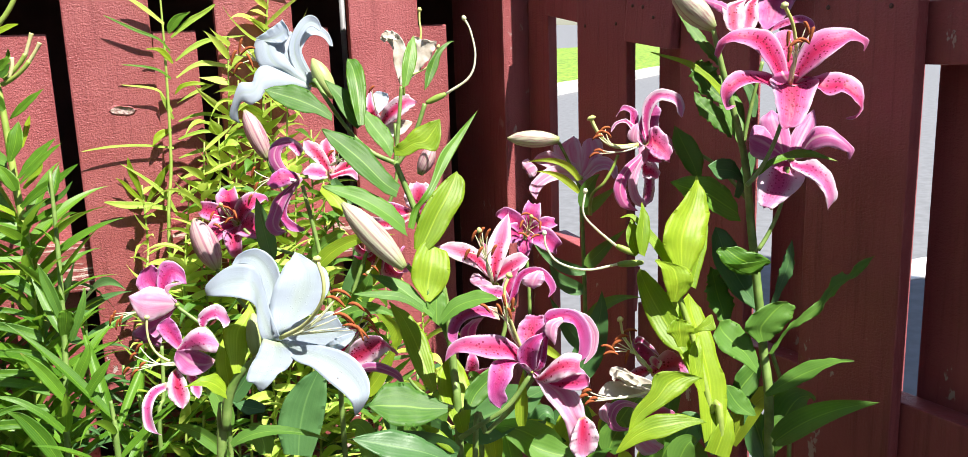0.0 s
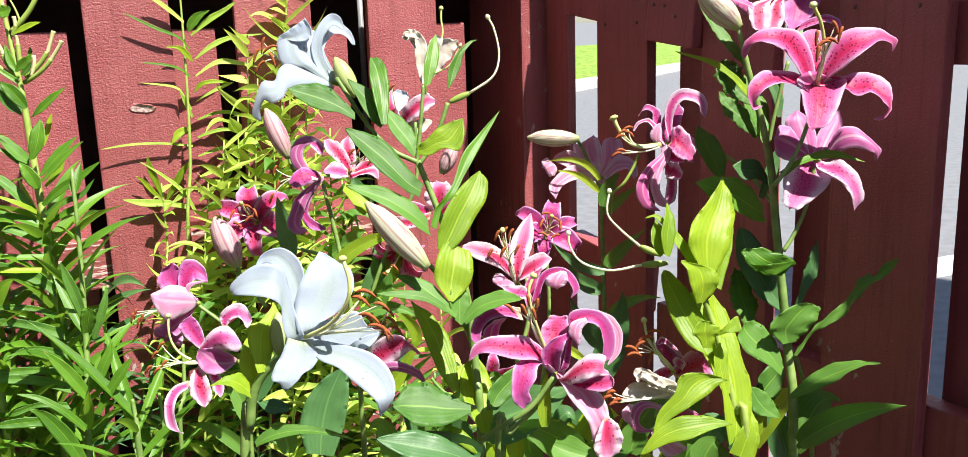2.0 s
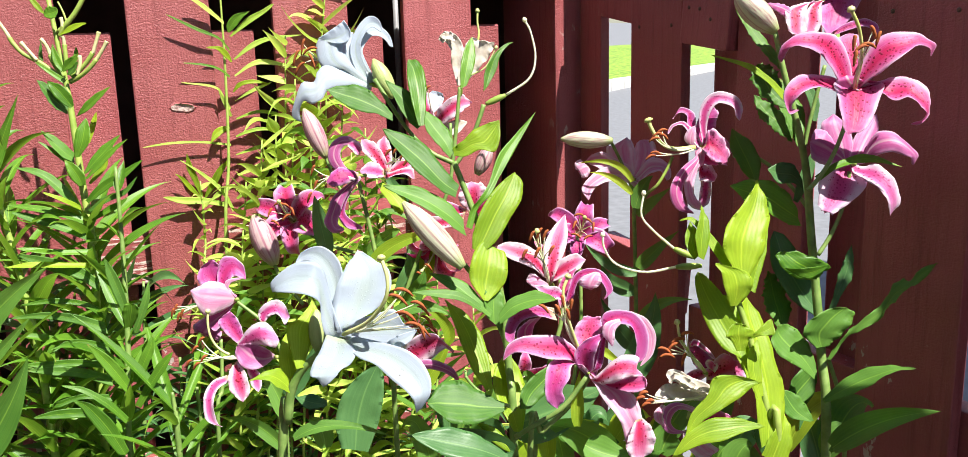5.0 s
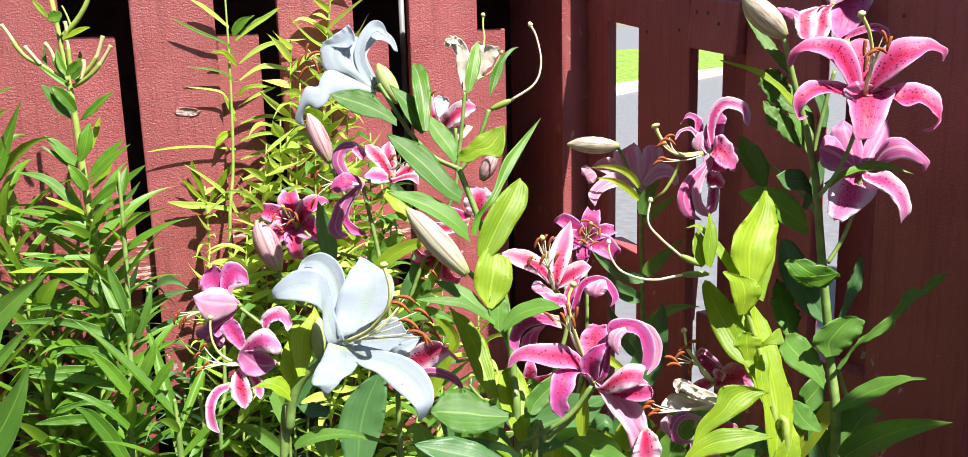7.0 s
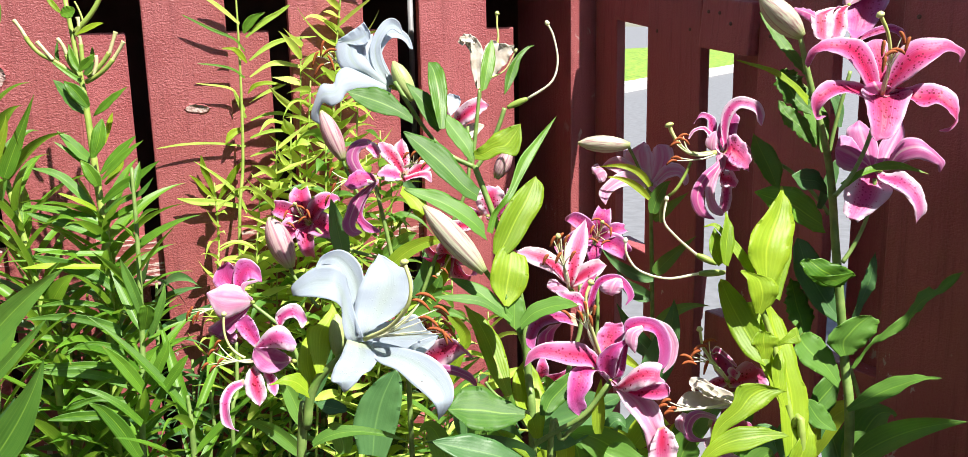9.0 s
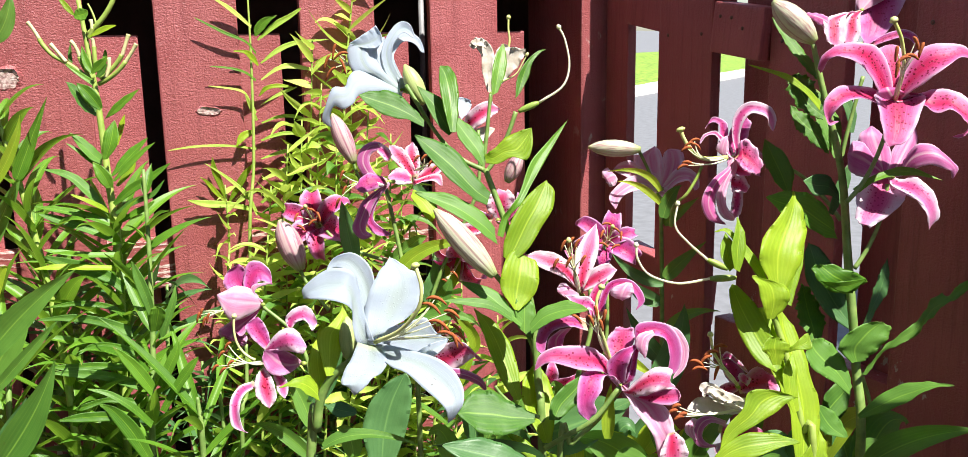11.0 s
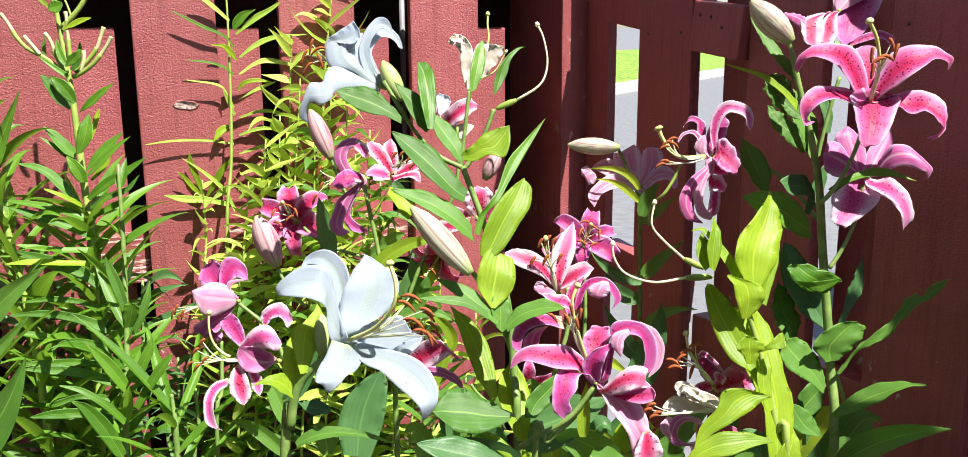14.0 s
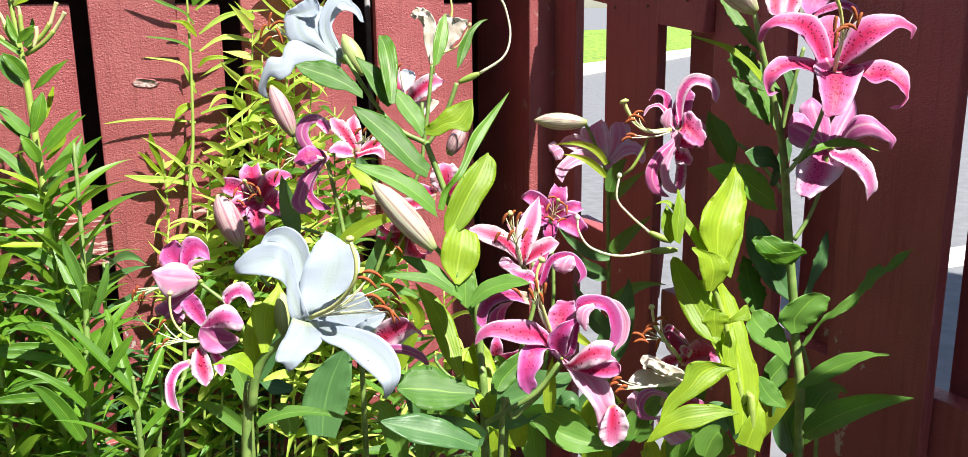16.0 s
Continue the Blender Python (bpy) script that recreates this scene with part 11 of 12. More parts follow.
whorl_plant("wild_aster", ((-0.3544, 1.3989, 0.0200), (-0.3529, 1.4412, 0.4757), (-0.3503, 1.5117, 0.8088), (-0.3356, 1.5777, 1.1202)), "thin pale weed stem among the lilies", M_THIN, 32, 0.106, 0.0182, start=0.5, droop=0.3, rise=0.45, seed=67, group="pale stems", r=0.0022, stem_mat=M_STEMY, top=0.6, away=TOWARD, loose=2.8)
whorl_plant("wild_aster", ((-0.3133, 1.4261, 0.0200), (-0.3027, 1.4593, 0.4647), (-0.2852, 1.5148, 0.7265), (-0.2815, 1.5658, 0.9674)), "thin pale weed stem among the lilies", M_LEAF, 32, 0.106, 0.0182, start=0.5, droop=0.3, rise=0.45, seed=68, group="pale stems", r=0.0022, stem_mat=M_STEMY, top=0.6, away=TOWARD, loose=2.8)
whorl_plant("wild_aster", ((-0.5054, 1.3559, 0.0200), (-0.5054, 1.3869, 0.5089), (-0.5055, 1.4386, 0.7530), (-0.4939, 1.4859, 0.9763)), "thin pale weed stem among the lilies", M_THIN, 32, 0.106, 0.0182, start=0.5, droop=0.3, rise=0.45, seed=69, group="pale stems", r=0.0022, stem_mat=M_STEMY, top=0.6, away=TOWARD, loose=2.8)
whorl_plant("wild_aster", ((-0.4745, 1.3803, 0.0200), (-0.4618, 1.4281, 0.4863), (-0.4406, 1.5078, 0.8627), (-0.4329, 1.5832, 1.2185)), "thin pale weed stem among the lilies", M_THIN, 32, 0.106, 0.0182, start=0.5, droop=0.3, rise=0.45, seed=70, group="pale stems", r=0.0022, stem_mat=M_STEMY, top=0.6, away=TOWARD, loose=2.8)
whorl_plant("wild_aster", ((-0.3924, 1.4274, 0.0200), (-0.3896, 1.4784, 0.4581), (-0.3850, 1.5633, 0.8592), (-0.3678, 1.6436, 1.2383)), "thin pale weed stem among the lilies", M_THIN, 32, 0.106, 0.0182, start=0.5, droop=0.3, rise=0.45, seed=71, group="pale stems", r=0.0022, stem_mat=M_STEMY, top=0.6, away=TOWARD, loose=2.8)
whorl_plant("wild_aster", ((-0.3360, 1.4208, 0.0200), (-0.3246, 1.4595, 0.4654), (-0.3056, 1.5240, 0.7700), (-0.3005, 1.5841, 1.0537)), "thin pale weed stem among the lilies", M_LEAF, 32, 0.106, 0.0182, start=0.5, droop=0.3, rise=0.45, seed=72, group="pale stems", r=0.0022, stem_mat=M_STEMY, top=0.6, away=TOWARD, loose=2.8)
whorl_plant("wild_aster", ((-0.2784, 1.4473, 0.0200), (-0.2789, 1.4776, 0.4545), (-0.2797, 1.5281, 0.6931), (-0.2680, 1.5740, 0.9097)), "thin pale weed stem among the lilies", M_THIN, 32, 0.106, 0.0182, start=0.5, droop=0.3, rise=0.45, seed=73, group="pale stems", r=0.0022, stem_mat=M_STEMY, top=0.6, away=TOWARD, loose=2.8)
whorl_plant("wild_aster", ((-0.1291, 1.3663, 0.0200), (-0.1213, 1.3843, 0.4966), (-0.1082, 1.4144, 0.6385), (-0.1083, 1.4402, 0.7605)), "thin pale weed stem among the lilies", M_THIN, 32, 0.106, 0.0182, start=0.5, droop=0.3, rise=0.45, seed=74, group="pale stems", r=0.0022, stem_mat=M_STEMY, top=0.6, away=TOWARD, loose=2.8)
whorl_plant("wild_aster", ((-0.4705, 1.3242, 0.0200), (-0.4699, 1.3590, 0.5219), (-0.4688, 1.4170, 0.7959), (-0.4562, 1.4708, 1.0496)), "thin pale weed stem among the lilies", M_THIN, 32, 0.106, 0.0182, start=0.5, droop=0.3, rise=0.45, seed=75, group="pale stems", r=0.0022, stem_mat=M_STEMY, top=0.6, away=TOWARD, loose=2.8)
whorl_plant("wild_aster", ((-0.4146, 1.3488, 0.0200), (-0.4037, 1.3862, 0.5057), (-0.3855, 1.4485, 0.8000), (-0.3804, 1.5067, 1.0743)), "thin pale weed stem among the lilies", M_LEAF, 32, 0.106, 0.0182, start=0.5, droop=0.3, rise=0.45, seed=76, group="pale stems", r=0.0022, stem_mat=M_STEMY, top=0.6, away=TOWARD, loose=2.8)
whorl_plant("wild_aster", ((-0.3328, 1.3875, 0.0200), (-0.3324, 1.4226, 0.4845), (-0.3316, 1.4812, 0.7611), (-0.3188, 1.5353, 1.0165)), "thin pale weed stem among the lilies", M_THIN, 32, 0.106, 0.0182, start=0.5, droop=0.3, rise=0.45, seed=77, group="pale stems", r=0.0022, stem_mat=M_STEMY, top=0.6, away=TOWARD, loose=2.8)
whorl_plant("wild_aster", ((-0.2316, 1.3799, 0.0200), (-0.2228, 1.4034, 0.4904), (-0.2082, 1.4426, 0.6754), (-0.2069, 1.4775, 0.8402)), "thin pale weed stem among the lilies", M_THIN, 32, 0.106, 0.0182, start=0.5, droop=0.3, rise=0.45, seed=78, group="pale stems", r=0.0022, stem_mat=M_STEMY, top=0.6, away=TOWARD, loose=2.8)
whorl_plant("wild_aster", ((-0.4893, 1.3067, 0.0200), (-0.4902, 1.3315, 0.5367), (-0.4916, 1.3728, 0.7320), (-0.4817, 1.4100, 0.9074)), "thin pale weed stem among the lilies", M_THIN, 32, 0.106, 0.0182, start=0.5, droop=0.3, rise=0.45, seed=79, group="pale stems", r=0.0022, stem_mat=M_STEMY, top=0.6, away=TOWARD, loose=2.8)


low_lily = thing("lily_plant", "young lily shoots with broad dark leaves, low in the bed", "lily plant", "", at=(-0.1282, 1.1466, 0.0000))
stalk("stem", low_lily, ((-0.1325, 1.1412, 0.0200), (-0.1279, 1.1484, 0.5893), (-0.1221, 1.1573, 0.6314), (-0.1167, 1.1645, 0.6652)), (0.0040, 0.0035, 0.0030), M_STEM, 30)
blade("leaf", low_lily, ((0.1973, 1.1005, 0.6266), (0.2340, 1.1121, 0.6812), (0.2685, 1.1102, 0.6725)), 0.0285, (0.40, -0.80, -0.45), M_YELLOW, broad_profile, 14, 6, 0.10, 0.05, 0.00)
blade("leaf", low_lily, ((-0.0094, 1.0913, 0.6994), (-0.0172, 1.1041, 0.7597), (-0.0269, 1.1056, 0.7669)), 0.0265, (0.97, 0.10, 0.23), M_LEAF, broad_profile, 14, 6, 0.10, 0.05, 0.00)
blade("leaf", low_lily, ((-0.0313, 1.2287, 0.6147), (-0.0070, 1.2358, 0.6484), (0.0157, 1.2331, 0.6354)), 0.0309, (0.40, -0.44, -0.81), M_YELLOW, broad_profile, 14, 6, 0.10, 0.05, 0.00)
blade("leaf", low_lily, ((-0.1482, 1.0882, 0.6337), (-0.1681, 1.1022, 0.6997), (-0.1904, 1.1016, 0.6969)), 0.0324, (0.83, 0.03, 0.55), M_LEAF, broad_profile, 14, 6, 0.10, 0.05, 0.00)
blade("leaf", low_lily, ((0.2328, 1.1257, 0.6613), (0.2503, 1.1397, 0.7271), (0.2653, 1.1387, 0.7223)), 0.0327, (0.77, -0.56, -0.29), M_LEAF, broad_profile, 14, 6, 0.10, 0.05, 0.00)
blade("leaf", low_lily, ((0.3560, 1.0560, 0.6848), (0.3814, 1.0658, 0.7309), (0.4051, 1.0653, 0.7289)), 0.0389, (0.58, -0.64, -0.51), M_DARK, broad_profile, 14, 6, 0.10, 0.05, 0.00)
blade("leaf", low_lily, ((0.2925, 1.0511, 0.6709), (0.2928, 1.0620, 0.7226), (0.2919, 1.0647, 0.7351)), 0.0518, (0.68, -0.71, 0.16), M_DARK, broad_profile, 14, 6, 0.10, 0.05, 0.00)
blade("leaf", low_lily, ((0.0524, 1.1577, 0.6340), (0.0471, 1.1666, 0.6764), (0.0401, 1.1645, 0.6664)), 0.0388, (0.89, -0.25, 0.39), M_LEAF, broad_profile, 14, 6, 0.10, 0.05, 0.00)
blade("leaf", low_lily, ((0.3630, 1.0487, 0.7002), (0.3881, 1.0574, 0.7409), (0.4118, 1.0571, 0.7395)), 0.0466, (0.43, -0.83, -0.36), M_LEAF, broad_profile, 14, 6, 0.10, 0.05, 0.00)
blade("leaf", low_lily, ((-0.0981, 1.1983, 0.5861), (-0.0664, 1.2040, 0.6132), (-0.0362, 1.2001, 0.5948)), 0.0306, (0.12, -0.68, -0.72), M_LEAF, broad_profile, 14, 6, 0.10, 0.05, 0.00)
blade("leaf", low_lily, ((0.0536, 1.1114, 0.6794), (0.0704, 1.1173, 0.7071), (0.0861, 1.1152, 0.6975)), 0.0338, (0.41, -0.69, -0.60), M_DARK, broad_profile, 14, 6, 0.10, 0.05, 0.00)
blade("leaf", low_lily, ((0.2455, 1.0729, 0.6767), (0.2631, 1.0785, 0.7030), (0.2797, 1.0769, 0.6955)), 0.0438, (0.44, -0.58, -0.68), M_DARK, broad_profile, 14, 6, 0.10, 0.05, 0.00)
blade("leaf", low_lily, ((0.1748, 1.0617, 0.6400), (0.1697, 1.0672, 0.6659), (0.1633, 1.0641, 0.6515)), 0.0252, (0.71, 0.02, 0.70), M_YELLOW, broad_profile, 14, 6, 0.10, 0.05, 0.00)
blade("leaf", low_lily, ((-0.0373, 1.1507, 0.5866), (-0.0653, 1.1647, 0.6529), (-0.0953, 1.1664, 0.6608)), 0.0300, (0.79, 0.22, 0.57), M_LEAF, broad_profile, 14, 6, 0.10, 0.05, 0.00)
blade("leaf", low_lily, ((0.3114, 1.0693, 0.6774), (0.3512, 1.0814, 0.7346), (0.3889, 1.0796, 0.7260)), 0.0365, (0.40, -0.79, -0.47), M_YELLOW, broad_profile, 14, 6, 0.10, 0.05, 0.00)
blade("leaf", low_lily, ((0.0291, 1.1455, 0.6528), (0.0627, 1.1516, 0.6818), (0.0949, 1.1487, 0.6681)), 0.0403, (0.19, -0.72, -0.67), M_LEAF, broad_profile, 14, 6, 0.10, 0.05, 0.00)
blade("leaf", low_lily, ((0.1253, 1.0730, 0.6784), (0.1099, 1.0850, 0.7346), (0.0924, 1.0839, 0.7297)), 0.0345, (0.78, -0.27, 0.56), M_LEAF, broad_profile, 14, 6, 0.10, 0.05, 0.00)
blade("leaf", low_lily, ((0.2107, 1.0524, 0.6493), (0.2272, 1.0596, 0.6835), (0.2426, 1.0591, 0.6810)), 0.0472, (0.45, -0.85, -0.28), M_LEAF, broad_profile, 14, 6, 0.10, 0.05, 0.00)
blade("leaf", low_lily, ((0.0448, 1.2181, 0.6270), (0.0447, 1.2314, 0.6897), (0.0428, 1.2331, 0.6978)), 0.0382, (0.87, -0.48, 0.13), M_LEAF, broad_profile, 14, 6, 0.10, 0.05, 0.00)
blade("leaf", low_lily, ((0.2014, 1.0501, 0.6476), (0.2140, 1.0613, 0.7004), (0.2247, 1.0601, 0.6950)), 0.0357, (0.64, -0.76, -0.15), M_LEAF, broad_profile, 14, 6, 0.10, 0.05, 0.00)
blade("leaf", low_lily, ((0.2370, 1.1140, 0.5968), (0.2401, 1.1240, 0.6443), (0.2418, 1.1259, 0.6528)), 0.0442, (0.92, -0.38, 0.00), M_YELLOW, broad_profile, 14, 6, 0.10, 0.05, 0.00)
blade("leaf", low_lily, ((-0.1088, 1.1296, 0.6291), (-0.0972, 1.1434, 0.6943), (-0.0877, 1.1443, 0.6987)), 0.0495, (0.90, -0.40, -0.19), M_LEAF, broad_profile, 14, 6, 0.10, 0.05, 0.00)
blade("leaf", low_lily, ((0.2803, 1.0935, 0.6366), (0.2445, 1.1002, 0.6686), (0.2075, 1.1000, 0.6674)), 0.0429, (0.38, -0.12, 0.92), M_LEAF, broad_profile, 14, 6, 0.10, 0.05, 0.00)
blade("leaf", low_lily, ((-0.0556, 1.2334, 0.5695), (-0.0122, 1.2406, 0.6032), (0.0295, 1.2371, 0.5870)), 0.0318, (0.18, -0.66, -0.73), M_LEAF, broad_profile, 14, 6, 0.10, 0.05, 0.00)
blade("leaf", low_lily, ((0.1585, 1.1201, 0.6476), (0.1724, 1.1258, 0.6748), (0.1854, 1.1263, 0.6768)), 0.0408, (0.72, -0.38, -0.58), M_LEAF, broad_profile, 14, 6, 0.10, 0.05, 0.00)
blade("leaf", low_lily, ((0.0788, 1.1339, 0.6562), (0.0499, 1.1471, 0.7181), (0.0192, 1.1487, 0.7260)), 0.0262, (0.77, 0.17, 0.62), M_LEAF, broad_profile, 14, 6, 0.10, 0.05, 0.00)
blade("leaf", low_lily, ((0.1629, 1.1640, 0.6331), (0.2029, 1.1769, 0.6940), (0.2409, 1.1779, 0.6986)), 0.0463, (0.56, -0.63, -0.53), M_LEAF, broad_profile, 14, 6, 0.10, 0.05, 0.00)
blade("leaf", low_lily, ((-0.0641, 1.1455, 0.6461), (-0.0875, 1.1522, 0.6778), (-0.1117, 1.1537, 0.6846)), 0.0451, (0.64, 0.14, 0.76), M_DARK, broad_profile, 14, 6, 0.10, 0.05, 0.00)
blade("leaf", low_lily, ((0.0324, 1.1469, 0.5922), (0.0203, 1.1606, 0.6569), (0.0060, 1.1612, 0.6602)), 0.0372, (0.91, -0.15, 0.39), M_LEAF, broad_profile, 14, 6, 0.10, 0.05, 0.00)
blade("leaf", low_lily, ((0.1195, 1.1213, 0.6217), (0.1489, 1.1278, 0.6524), (0.1771, 1.1263, 0.6452)), 0.0434, (0.32, -0.69, -0.65), M_LEAF, broad_profile, 14, 6, 0.10, 0.05, 0.00)
blade("leaf", low_lily, ((0.0924, 1.2397, 0.6012), (0.0931, 1.2483, 0.6419), (0.0923, 1.2479, 0.6399)), 0.0310, (0.98, -0.21, 0.05), M_YELLOW, broad_profile, 14, 6, 0.10, 0.05, 0.00)
blade("leaf", low_lily, ((-0.1290, 1.1346, 0.6761), (-0.1290, 1.1450, 0.7252), (-0.1303, 1.1465, 0.7323)), 0.0361, (1.00, -0.03, 0.03), M_DARK, broad_profile, 14, 6, 0.10, 0.05, 0.00)
blade("leaf", low_lily, ((0.0006, 1.2443, 0.6186), (-0.0157, 1.2563, 0.6753), (-0.0338, 1.2569, 0.6779)), 0.0433, (0.87, 0.19, 0.46), M_DARK, broad_profile, 14, 6, 0.10, 0.05, 0.00)
blade("leaf", low_lily, ((-0.0846, 1.1903, 0.6347), (-0.0730, 1.2028, 0.6937), (-0.0630, 1.2060, 0.7085)), 0.0347, (0.96, -0.08, -0.27), M_LEAF, broad_profile, 14, 6, 0.10, 0.05, 0.00)
blade("leaf", low_lily, ((-0.0097, 1.2252, 0.5982), (0.0258, 1.2361, 0.6497), (0.0600, 1.2388, 0.6622)), 0.0491, (0.59, -0.62, -0.51), M_YELLOW, broad_profile, 14, 6, 0.10, 0.05, 0.00)
blade("leaf", low_lily, ((0.2303, 1.0805, 0.6170), (0.2600, 1.0929, 0.6752), (0.2880, 1.0936, 0.6787)), 0.0454, (0.48, -0.83, -0.28), M_LEAF, broad_profile, 14, 6, 0.10, 0.05, 0.00)
blade("leaf", low_lily, ((0.1096, 1.1057, 0.6255), (0.0724, 1.1182, 0.6844), (0.0332, 1.1187, 0.6869)), 0.0456, (0.58, -0.24, 0.78), M_YELLOW, broad_profile, 14, 6, 0.10, 0.05, 0.00)
blade("leaf", low_lily, ((-0.0733, 1.1572, 0.6318), (-0.0722, 1.1657, 0.6719), (-0.0721, 1.1671, 0.6787)), 0.0392, (1.00, 0.01, -0.03), M_DARK, broad_profile, 14, 6, 0.10, 0.05, 0.00)
blade("leaf", low_lily, ((-0.0242, 1.1954, 0.5780), (-0.0093, 1.2012, 0.6051), (0.0042, 1.1986, 0.5930)), 0.0546, (0.38, -0.73, -0.57), M_YELLOW, broad_profile, 14, 6, 0.10, 0.05, 0.00)
blade("leaf", low_lily, ((-0.1223, 1.0903, 0.6343), (-0.1088, 1.1038, 0.6981), (-0.0975, 1.1037, 0.6977)), 0.0301, (0.85, -0.46, -0.24), M_LEAF, broad_profile, 14, 6, 0.10, 0.05, 0.00)
blade("leaf", low_lily, ((0.0941, 1.0937, 0.6832), (0.1184, 1.0992, 0.7092), (0.1418, 1.0995, 0.7104)), 0.0402, (0.39, -0.75, -0.53), M_YELLOW, broad_profile, 14, 6, 0.10, 0.05, 0.00)
blade("leaf", low_lily, ((0.0061, 1.0754, 0.6613), (-0.0000, 1.0859, 0.7109), (-0.0074, 1.0887, 0.7241)), 0.0273, (0.95, -0.20, 0.25), M_YELLOW, broad_profile, 14, 6, 0.10, 0.05, 0.00)
blade("leaf", low_lily, ((0.3468, 1.0235, 0.6914), (0.3621, 1.0295, 0.7194), (0.3763, 1.0280, 0.7123)), 0.0335, (0.51, -0.63, -0.58), M_LEAF, broad_profile, 14, 6, 0.10, 0.05, 0.00)
blade("leaf", low_lily, ((0.1715, 1.1970, 0.6251), (0.1740, 1.2038, 0.6574), (0.1755, 1.2043, 0.6599)), 0.0356, (0.96, -0.28, -0.05), M_YELLOW, broad_profile, 14, 6, 0.10, 0.05, 0.00)
blade("leaf", low_lily, ((0.2304, 1.0231, 0.6725), (0.2435, 1.0286, 0.6982), (0.2559, 1.0294, 0.7020)), 0.0359, (0.65, -0.63, -0.43), M_LEAF, broad_profile, 14, 6, 0.10, 0.05, 0.00)
blade("leaf", low_lily, ((0.1042, 1.0662, 0.6282), (0.1081, 1.0759, 0.6741), (0.1105, 1.0766, 0.6772)), 0.0456, (0.86, -0.52, -0.00), M_YELLOW, broad_profile, 14, 6, 0.10, 0.05, 0.00)
whorl_plant("leafy_lily", ((-0.5466, 1.2617, 0.0200), (-0.5423, 1.2706, 0.5386), (-0.5352, 1.2854, 0.6086), (-0.5415, 1.3003, 0.6789)), "short leafy lily stem", M_NARROW, 28, 0.165, 0.0171, start=0.2, droop=0.35, rise=0.85, seed=80, group="leafy stems")
whorl_plant("leafy_lily", ((-0.7307, 1.2920, 0.0200), (-0.7252, 1.3085, 0.5249), (-0.7159, 1.3360, 0.6545), (-0.7204, 1.3635, 0.7846)), "short leafy lily stem", M_NARROW, 36, 0.165, 0.0171, start=0.2, droop=0.45, rise=0.7, seed=81, group="leafy stems")
# added shoots whose dark colour stands in for deep shade between the leaves
whorl_plant("undergrowth", ((-0.8472, 1.2646, 0.0200), (-0.8418, 1.2874, 0.5086), (-0.8329, 1.3253, 0.6877), (-0.8337, 1.3633, 0.8670)), "low leafy shoot, coloured dark to stand in for shade", M_DARK, 24, 0.150, 0.0200, start=0.25, droop=0.5, rise=0.6, seed=120, group="dark undergrowth", away=TOWARD, loose=1.5)
whorl_plant("undergrowth", ((-0.7907, 1.2947, 0.0200), (-0.7859, 1.3142, 0.4915), (-0.7777, 1.3467, 0.6451), (-0.7795, 1.3793, 0.7990)), "low leafy shoot, coloured dark to stand in for shade", M_DARK, 24, 0.150, 0.0200, start=0.25, droop=0.5, rise=0.6, seed=121, group="dark undergrowth", away=TOWARD, loose=1.5)
whorl_plant("undergrowth", ((-0.7541, 1.3079, 0.0200), (-0.7486, 1.3313, 0.4806), (-0.7394, 1.3703, 0.6646), (-0.7403, 1.4093, 0.8489)), "low leafy shoot, coloured dark to stand in for shade", M_DARK, 24, 0.150, 0.0200, start=0.25, droop=0.5, rise=0.6, seed=122, group="dark undergrowth", away=TOWARD, loose=1.5)
whorl_plant("undergrowth", ((-0.7166, 1.3257, 0.0200), (-0.7112, 1.3479, 0.4700), (-0.7023, 1.3849, 0.6446), (-0.7035, 1.4219, 0.8195)), "low leafy shoot, coloured dark to stand in for shade", M_DARK, 24, 0.150, 0.0200, start=0.25, droop=0.5, rise=0.6, seed=123, group="dark undergrowth", away=TOWARD, loose=1.5)
whorl_plant("undergrowth", ((-0.6830, 1.3398, 0.0200), (-0.6775, 1.3624, 0.4606), (-0.6685, 1.4000, 0.6383), (-0.6697, 1.4377, 0.8163)), "low leafy shoot, coloured dark to stand in for shade", M_DARK, 24, 0.150, 0.0200, start=0.25, droop=0.5, rise=0.6, seed=124, group="dark undergrowth", away=TOWARD, loose=1.5)
whorl_plant("undergrowth", ((-0.6271, 1.3703, 0.0200), (-0.6228, 1.3852, 0.4459), (-0.6157, 1.4099, 0.5628), (-0.6191, 1.4348, 0.6800)), "low leafy shoot, coloured dark to stand in for shade", M_DARK, 38, 0.100, 0.0170, start=0.25, droop=0.5, rise=0.6, seed=125, group="dark undergrowth", away=TOWARD, loose=1.5)
whorl_plant("undergrowth", ((-0.5869, 1.3851, 0.0200), (-0.5825, 1.4014, 0.4353), (-0.5750, 1.4286, 0.5635), (-0.5781, 1.4558, 0.6920)), "low leafy shoot, coloured dark to stand in for shade", M_DARK, 38, 0.100, 0.0170, start=0.25, droop=0.5, rise=0.6, seed=126, group="dark undergrowth", away=TOWARD, loose=1.5)
whorl_plant("undergrowth", ((-0.5261, 1.4114, 0.0200), (-0.5220, 1.4249, 0.4200), (-0.5152, 1.4474, 0.5261), (-0.5192, 1.4699, 0.6326)), "low leafy shoot, coloured dark to stand in for shade", M_DARK, 38, 0.100, 0.0170, start=0.25, droop=0.5, rise=0.6, seed=127, group="dark undergrowth", away=TOWARD, loose=1.5)
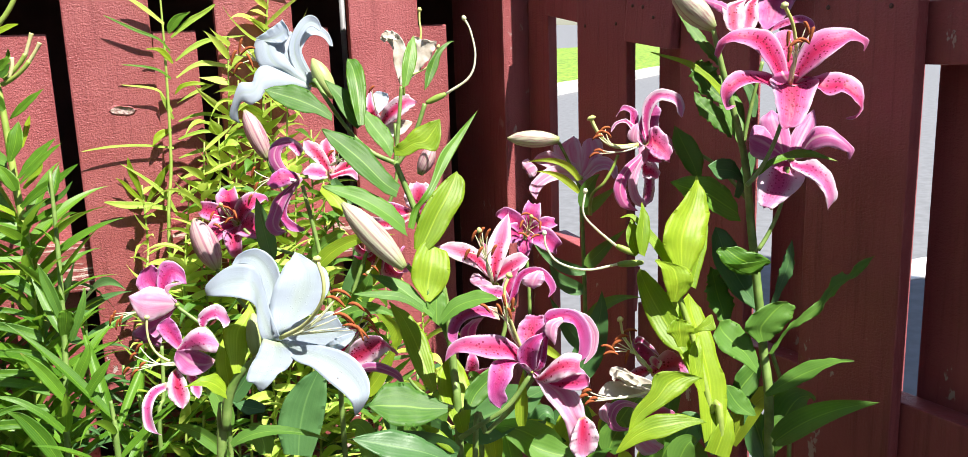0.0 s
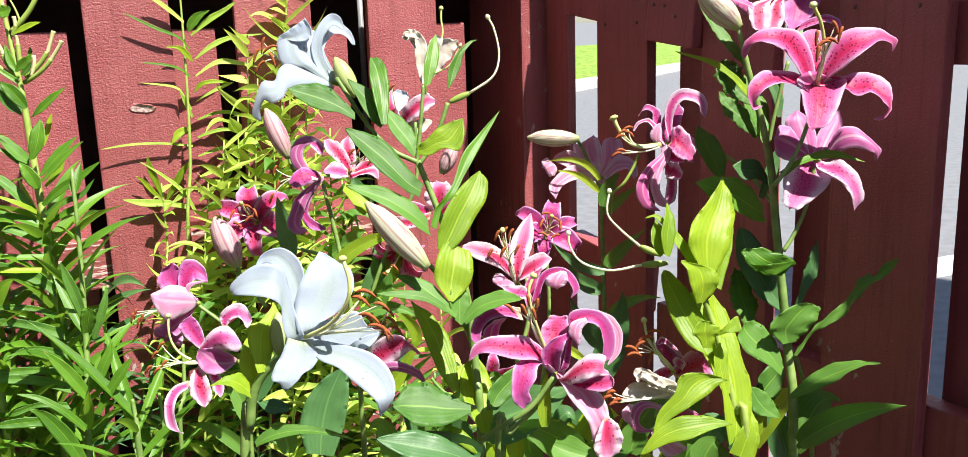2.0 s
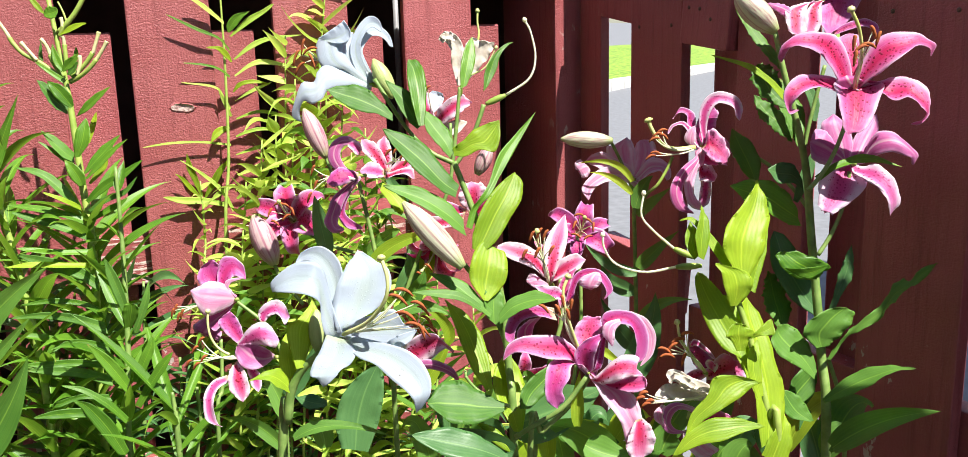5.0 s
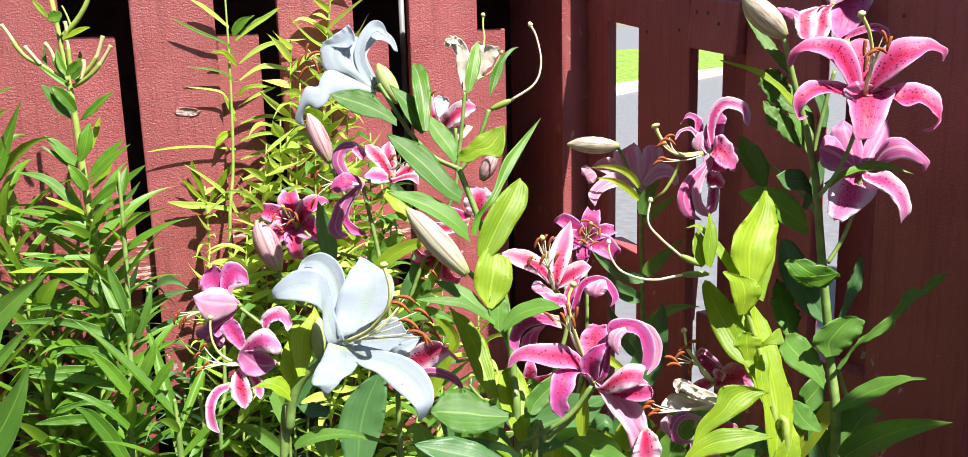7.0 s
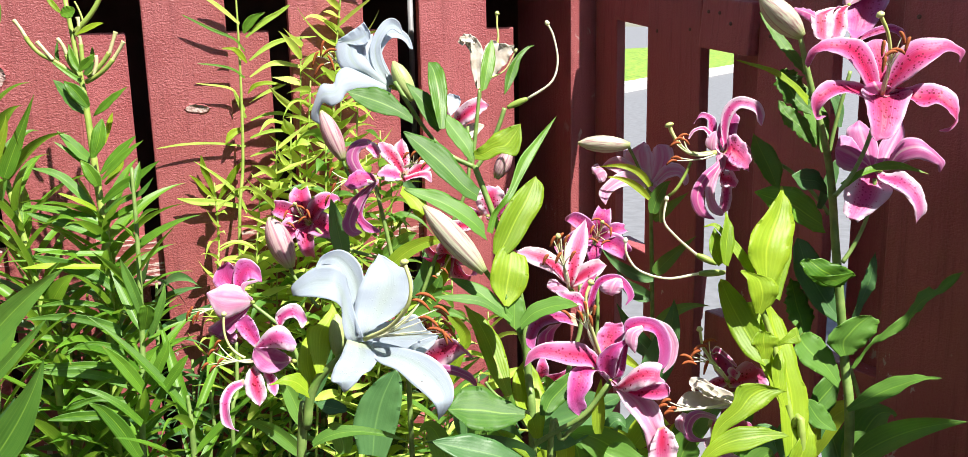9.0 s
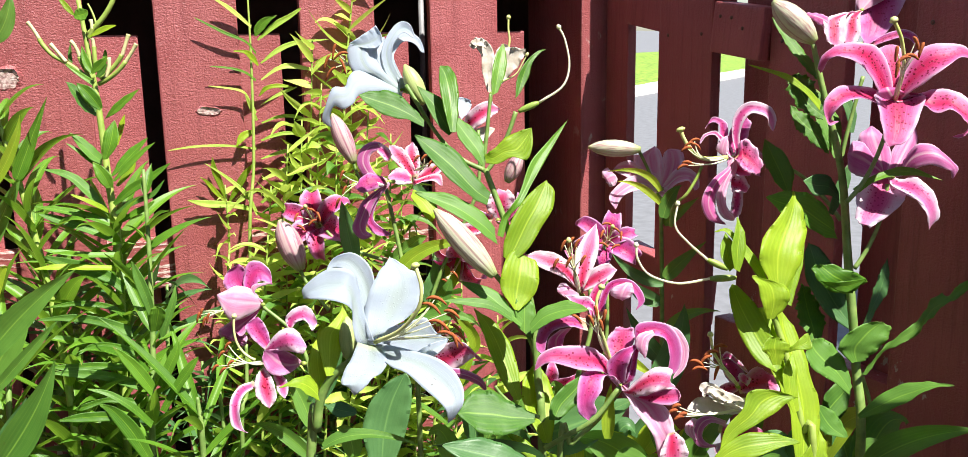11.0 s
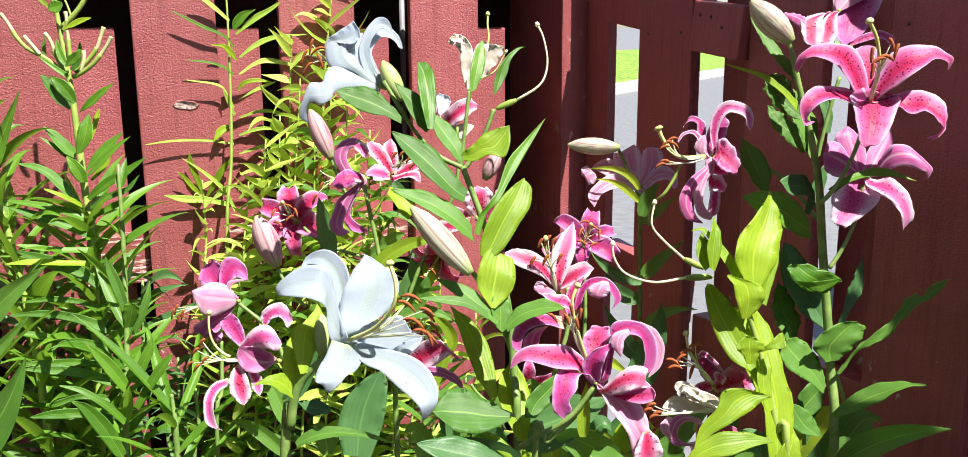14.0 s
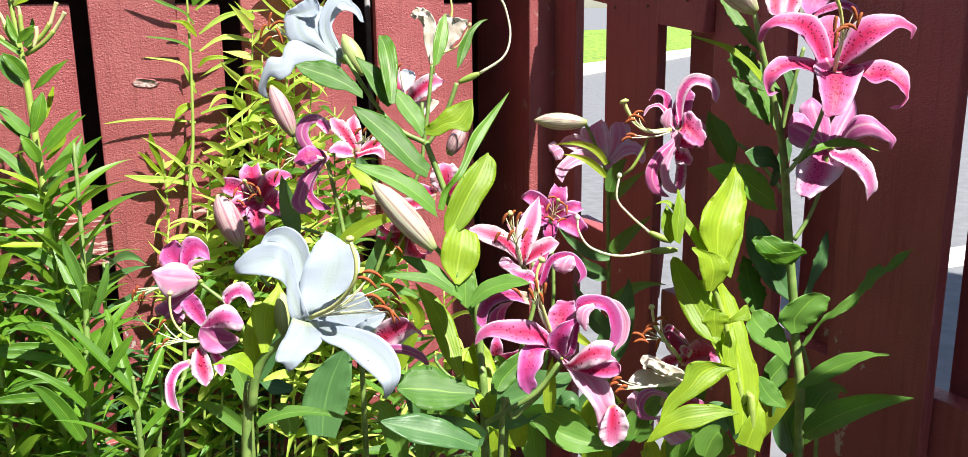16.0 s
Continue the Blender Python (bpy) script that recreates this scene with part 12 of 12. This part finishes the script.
whorl_plant("undergrowth", ((-0.4774, 1.4283, 0.0200), (-0.4731, 1.4433, 0.4079), (-0.4658, 1.4682, 0.5258), (-0.4695, 1.4932, 0.6439)), "low leafy shoot, coloured dark to stand in for shade", M_DARK, 38, 0.100, 0.0170, start=0.25, droop=0.5, rise=0.6, seed=128, group="dark undergrowth", away=TOWARD, loose=1.5)
whorl_plant("undergrowth", ((-0.4247, 1.4478, 0.0200), (-0.4204, 1.4624, 0.3953), (-0.4132, 1.4869, 0.5106), (-0.4171, 1.5114, 0.6263)), "low leafy shoot, coloured dark to stand in for shade", M_DARK, 38, 0.100, 0.0170, start=0.25, droop=0.5, rise=0.6, seed=129, group="dark undergrowth", away=TOWARD, loose=1.5)
whorl_plant("undergrowth", ((-0.3799, 1.4638, 0.0200), (-0.3756, 1.4783, 0.3848), (-0.3684, 1.5024, 0.4987), (-0.3724, 1.5266, 0.6129)), "low leafy shoot, coloured dark to stand in for shade", M_DARK, 38, 0.100, 0.0170, start=0.25, droop=0.5, rise=0.6, seed=130, group="dark undergrowth", away=TOWARD, loose=1.5)
whorl_plant("undergrowth", ((-0.3215, 1.4827, 0.0200), (-0.3169, 1.4985, 0.3713), (-0.3093, 1.5248, 0.4957), (-0.3131, 1.5512, 0.6203)), "low leafy shoot, coloured dark to stand in for shade", M_DARK, 38, 0.100, 0.0170, start=0.25, droop=0.5, rise=0.6, seed=131, group="dark undergrowth", away=TOWARD, loose=1.5)
whorl_plant("undergrowth", ((-0.2870, 1.4920, 0.0200), (-0.2821, 1.5102, 0.3635), (-0.2738, 1.5406, 0.5071), (-0.2770, 1.5711, 0.6510)), "low leafy shoot, coloured dark to stand in for shade", M_DARK, 38, 0.100, 0.0170, start=0.25, droop=0.5, rise=0.6, seed=132, group="dark undergrowth", away=TOWARD, loose=1.5)
whorl_plant("undergrowth", ((-0.2270, 1.5115, 0.0200), (-0.2220, 1.5300, 0.3503), (-0.2136, 1.5607, 0.4954), (-0.2169, 1.5915, 0.6409)), "low leafy shoot, coloured dark to stand in for shade", M_DARK, 38, 0.100, 0.0170, start=0.25, droop=0.5, rise=0.6, seed=133, group="dark undergrowth", away=TOWARD, loose=1.5)
whorl_plant("undergrowth", ((-0.1449, 1.5401, 0.0200), (-0.1403, 1.5560, 0.3328), (-0.1326, 1.5824, 0.4575), (-0.1366, 1.6089, 0.5827)), "low leafy shoot, coloured dark to stand in for shade", M_DARK, 38, 0.100, 0.0170, start=0.25, droop=0.5, rise=0.6, seed=134, group="dark undergrowth", away=TOWARD, loose=1.5)
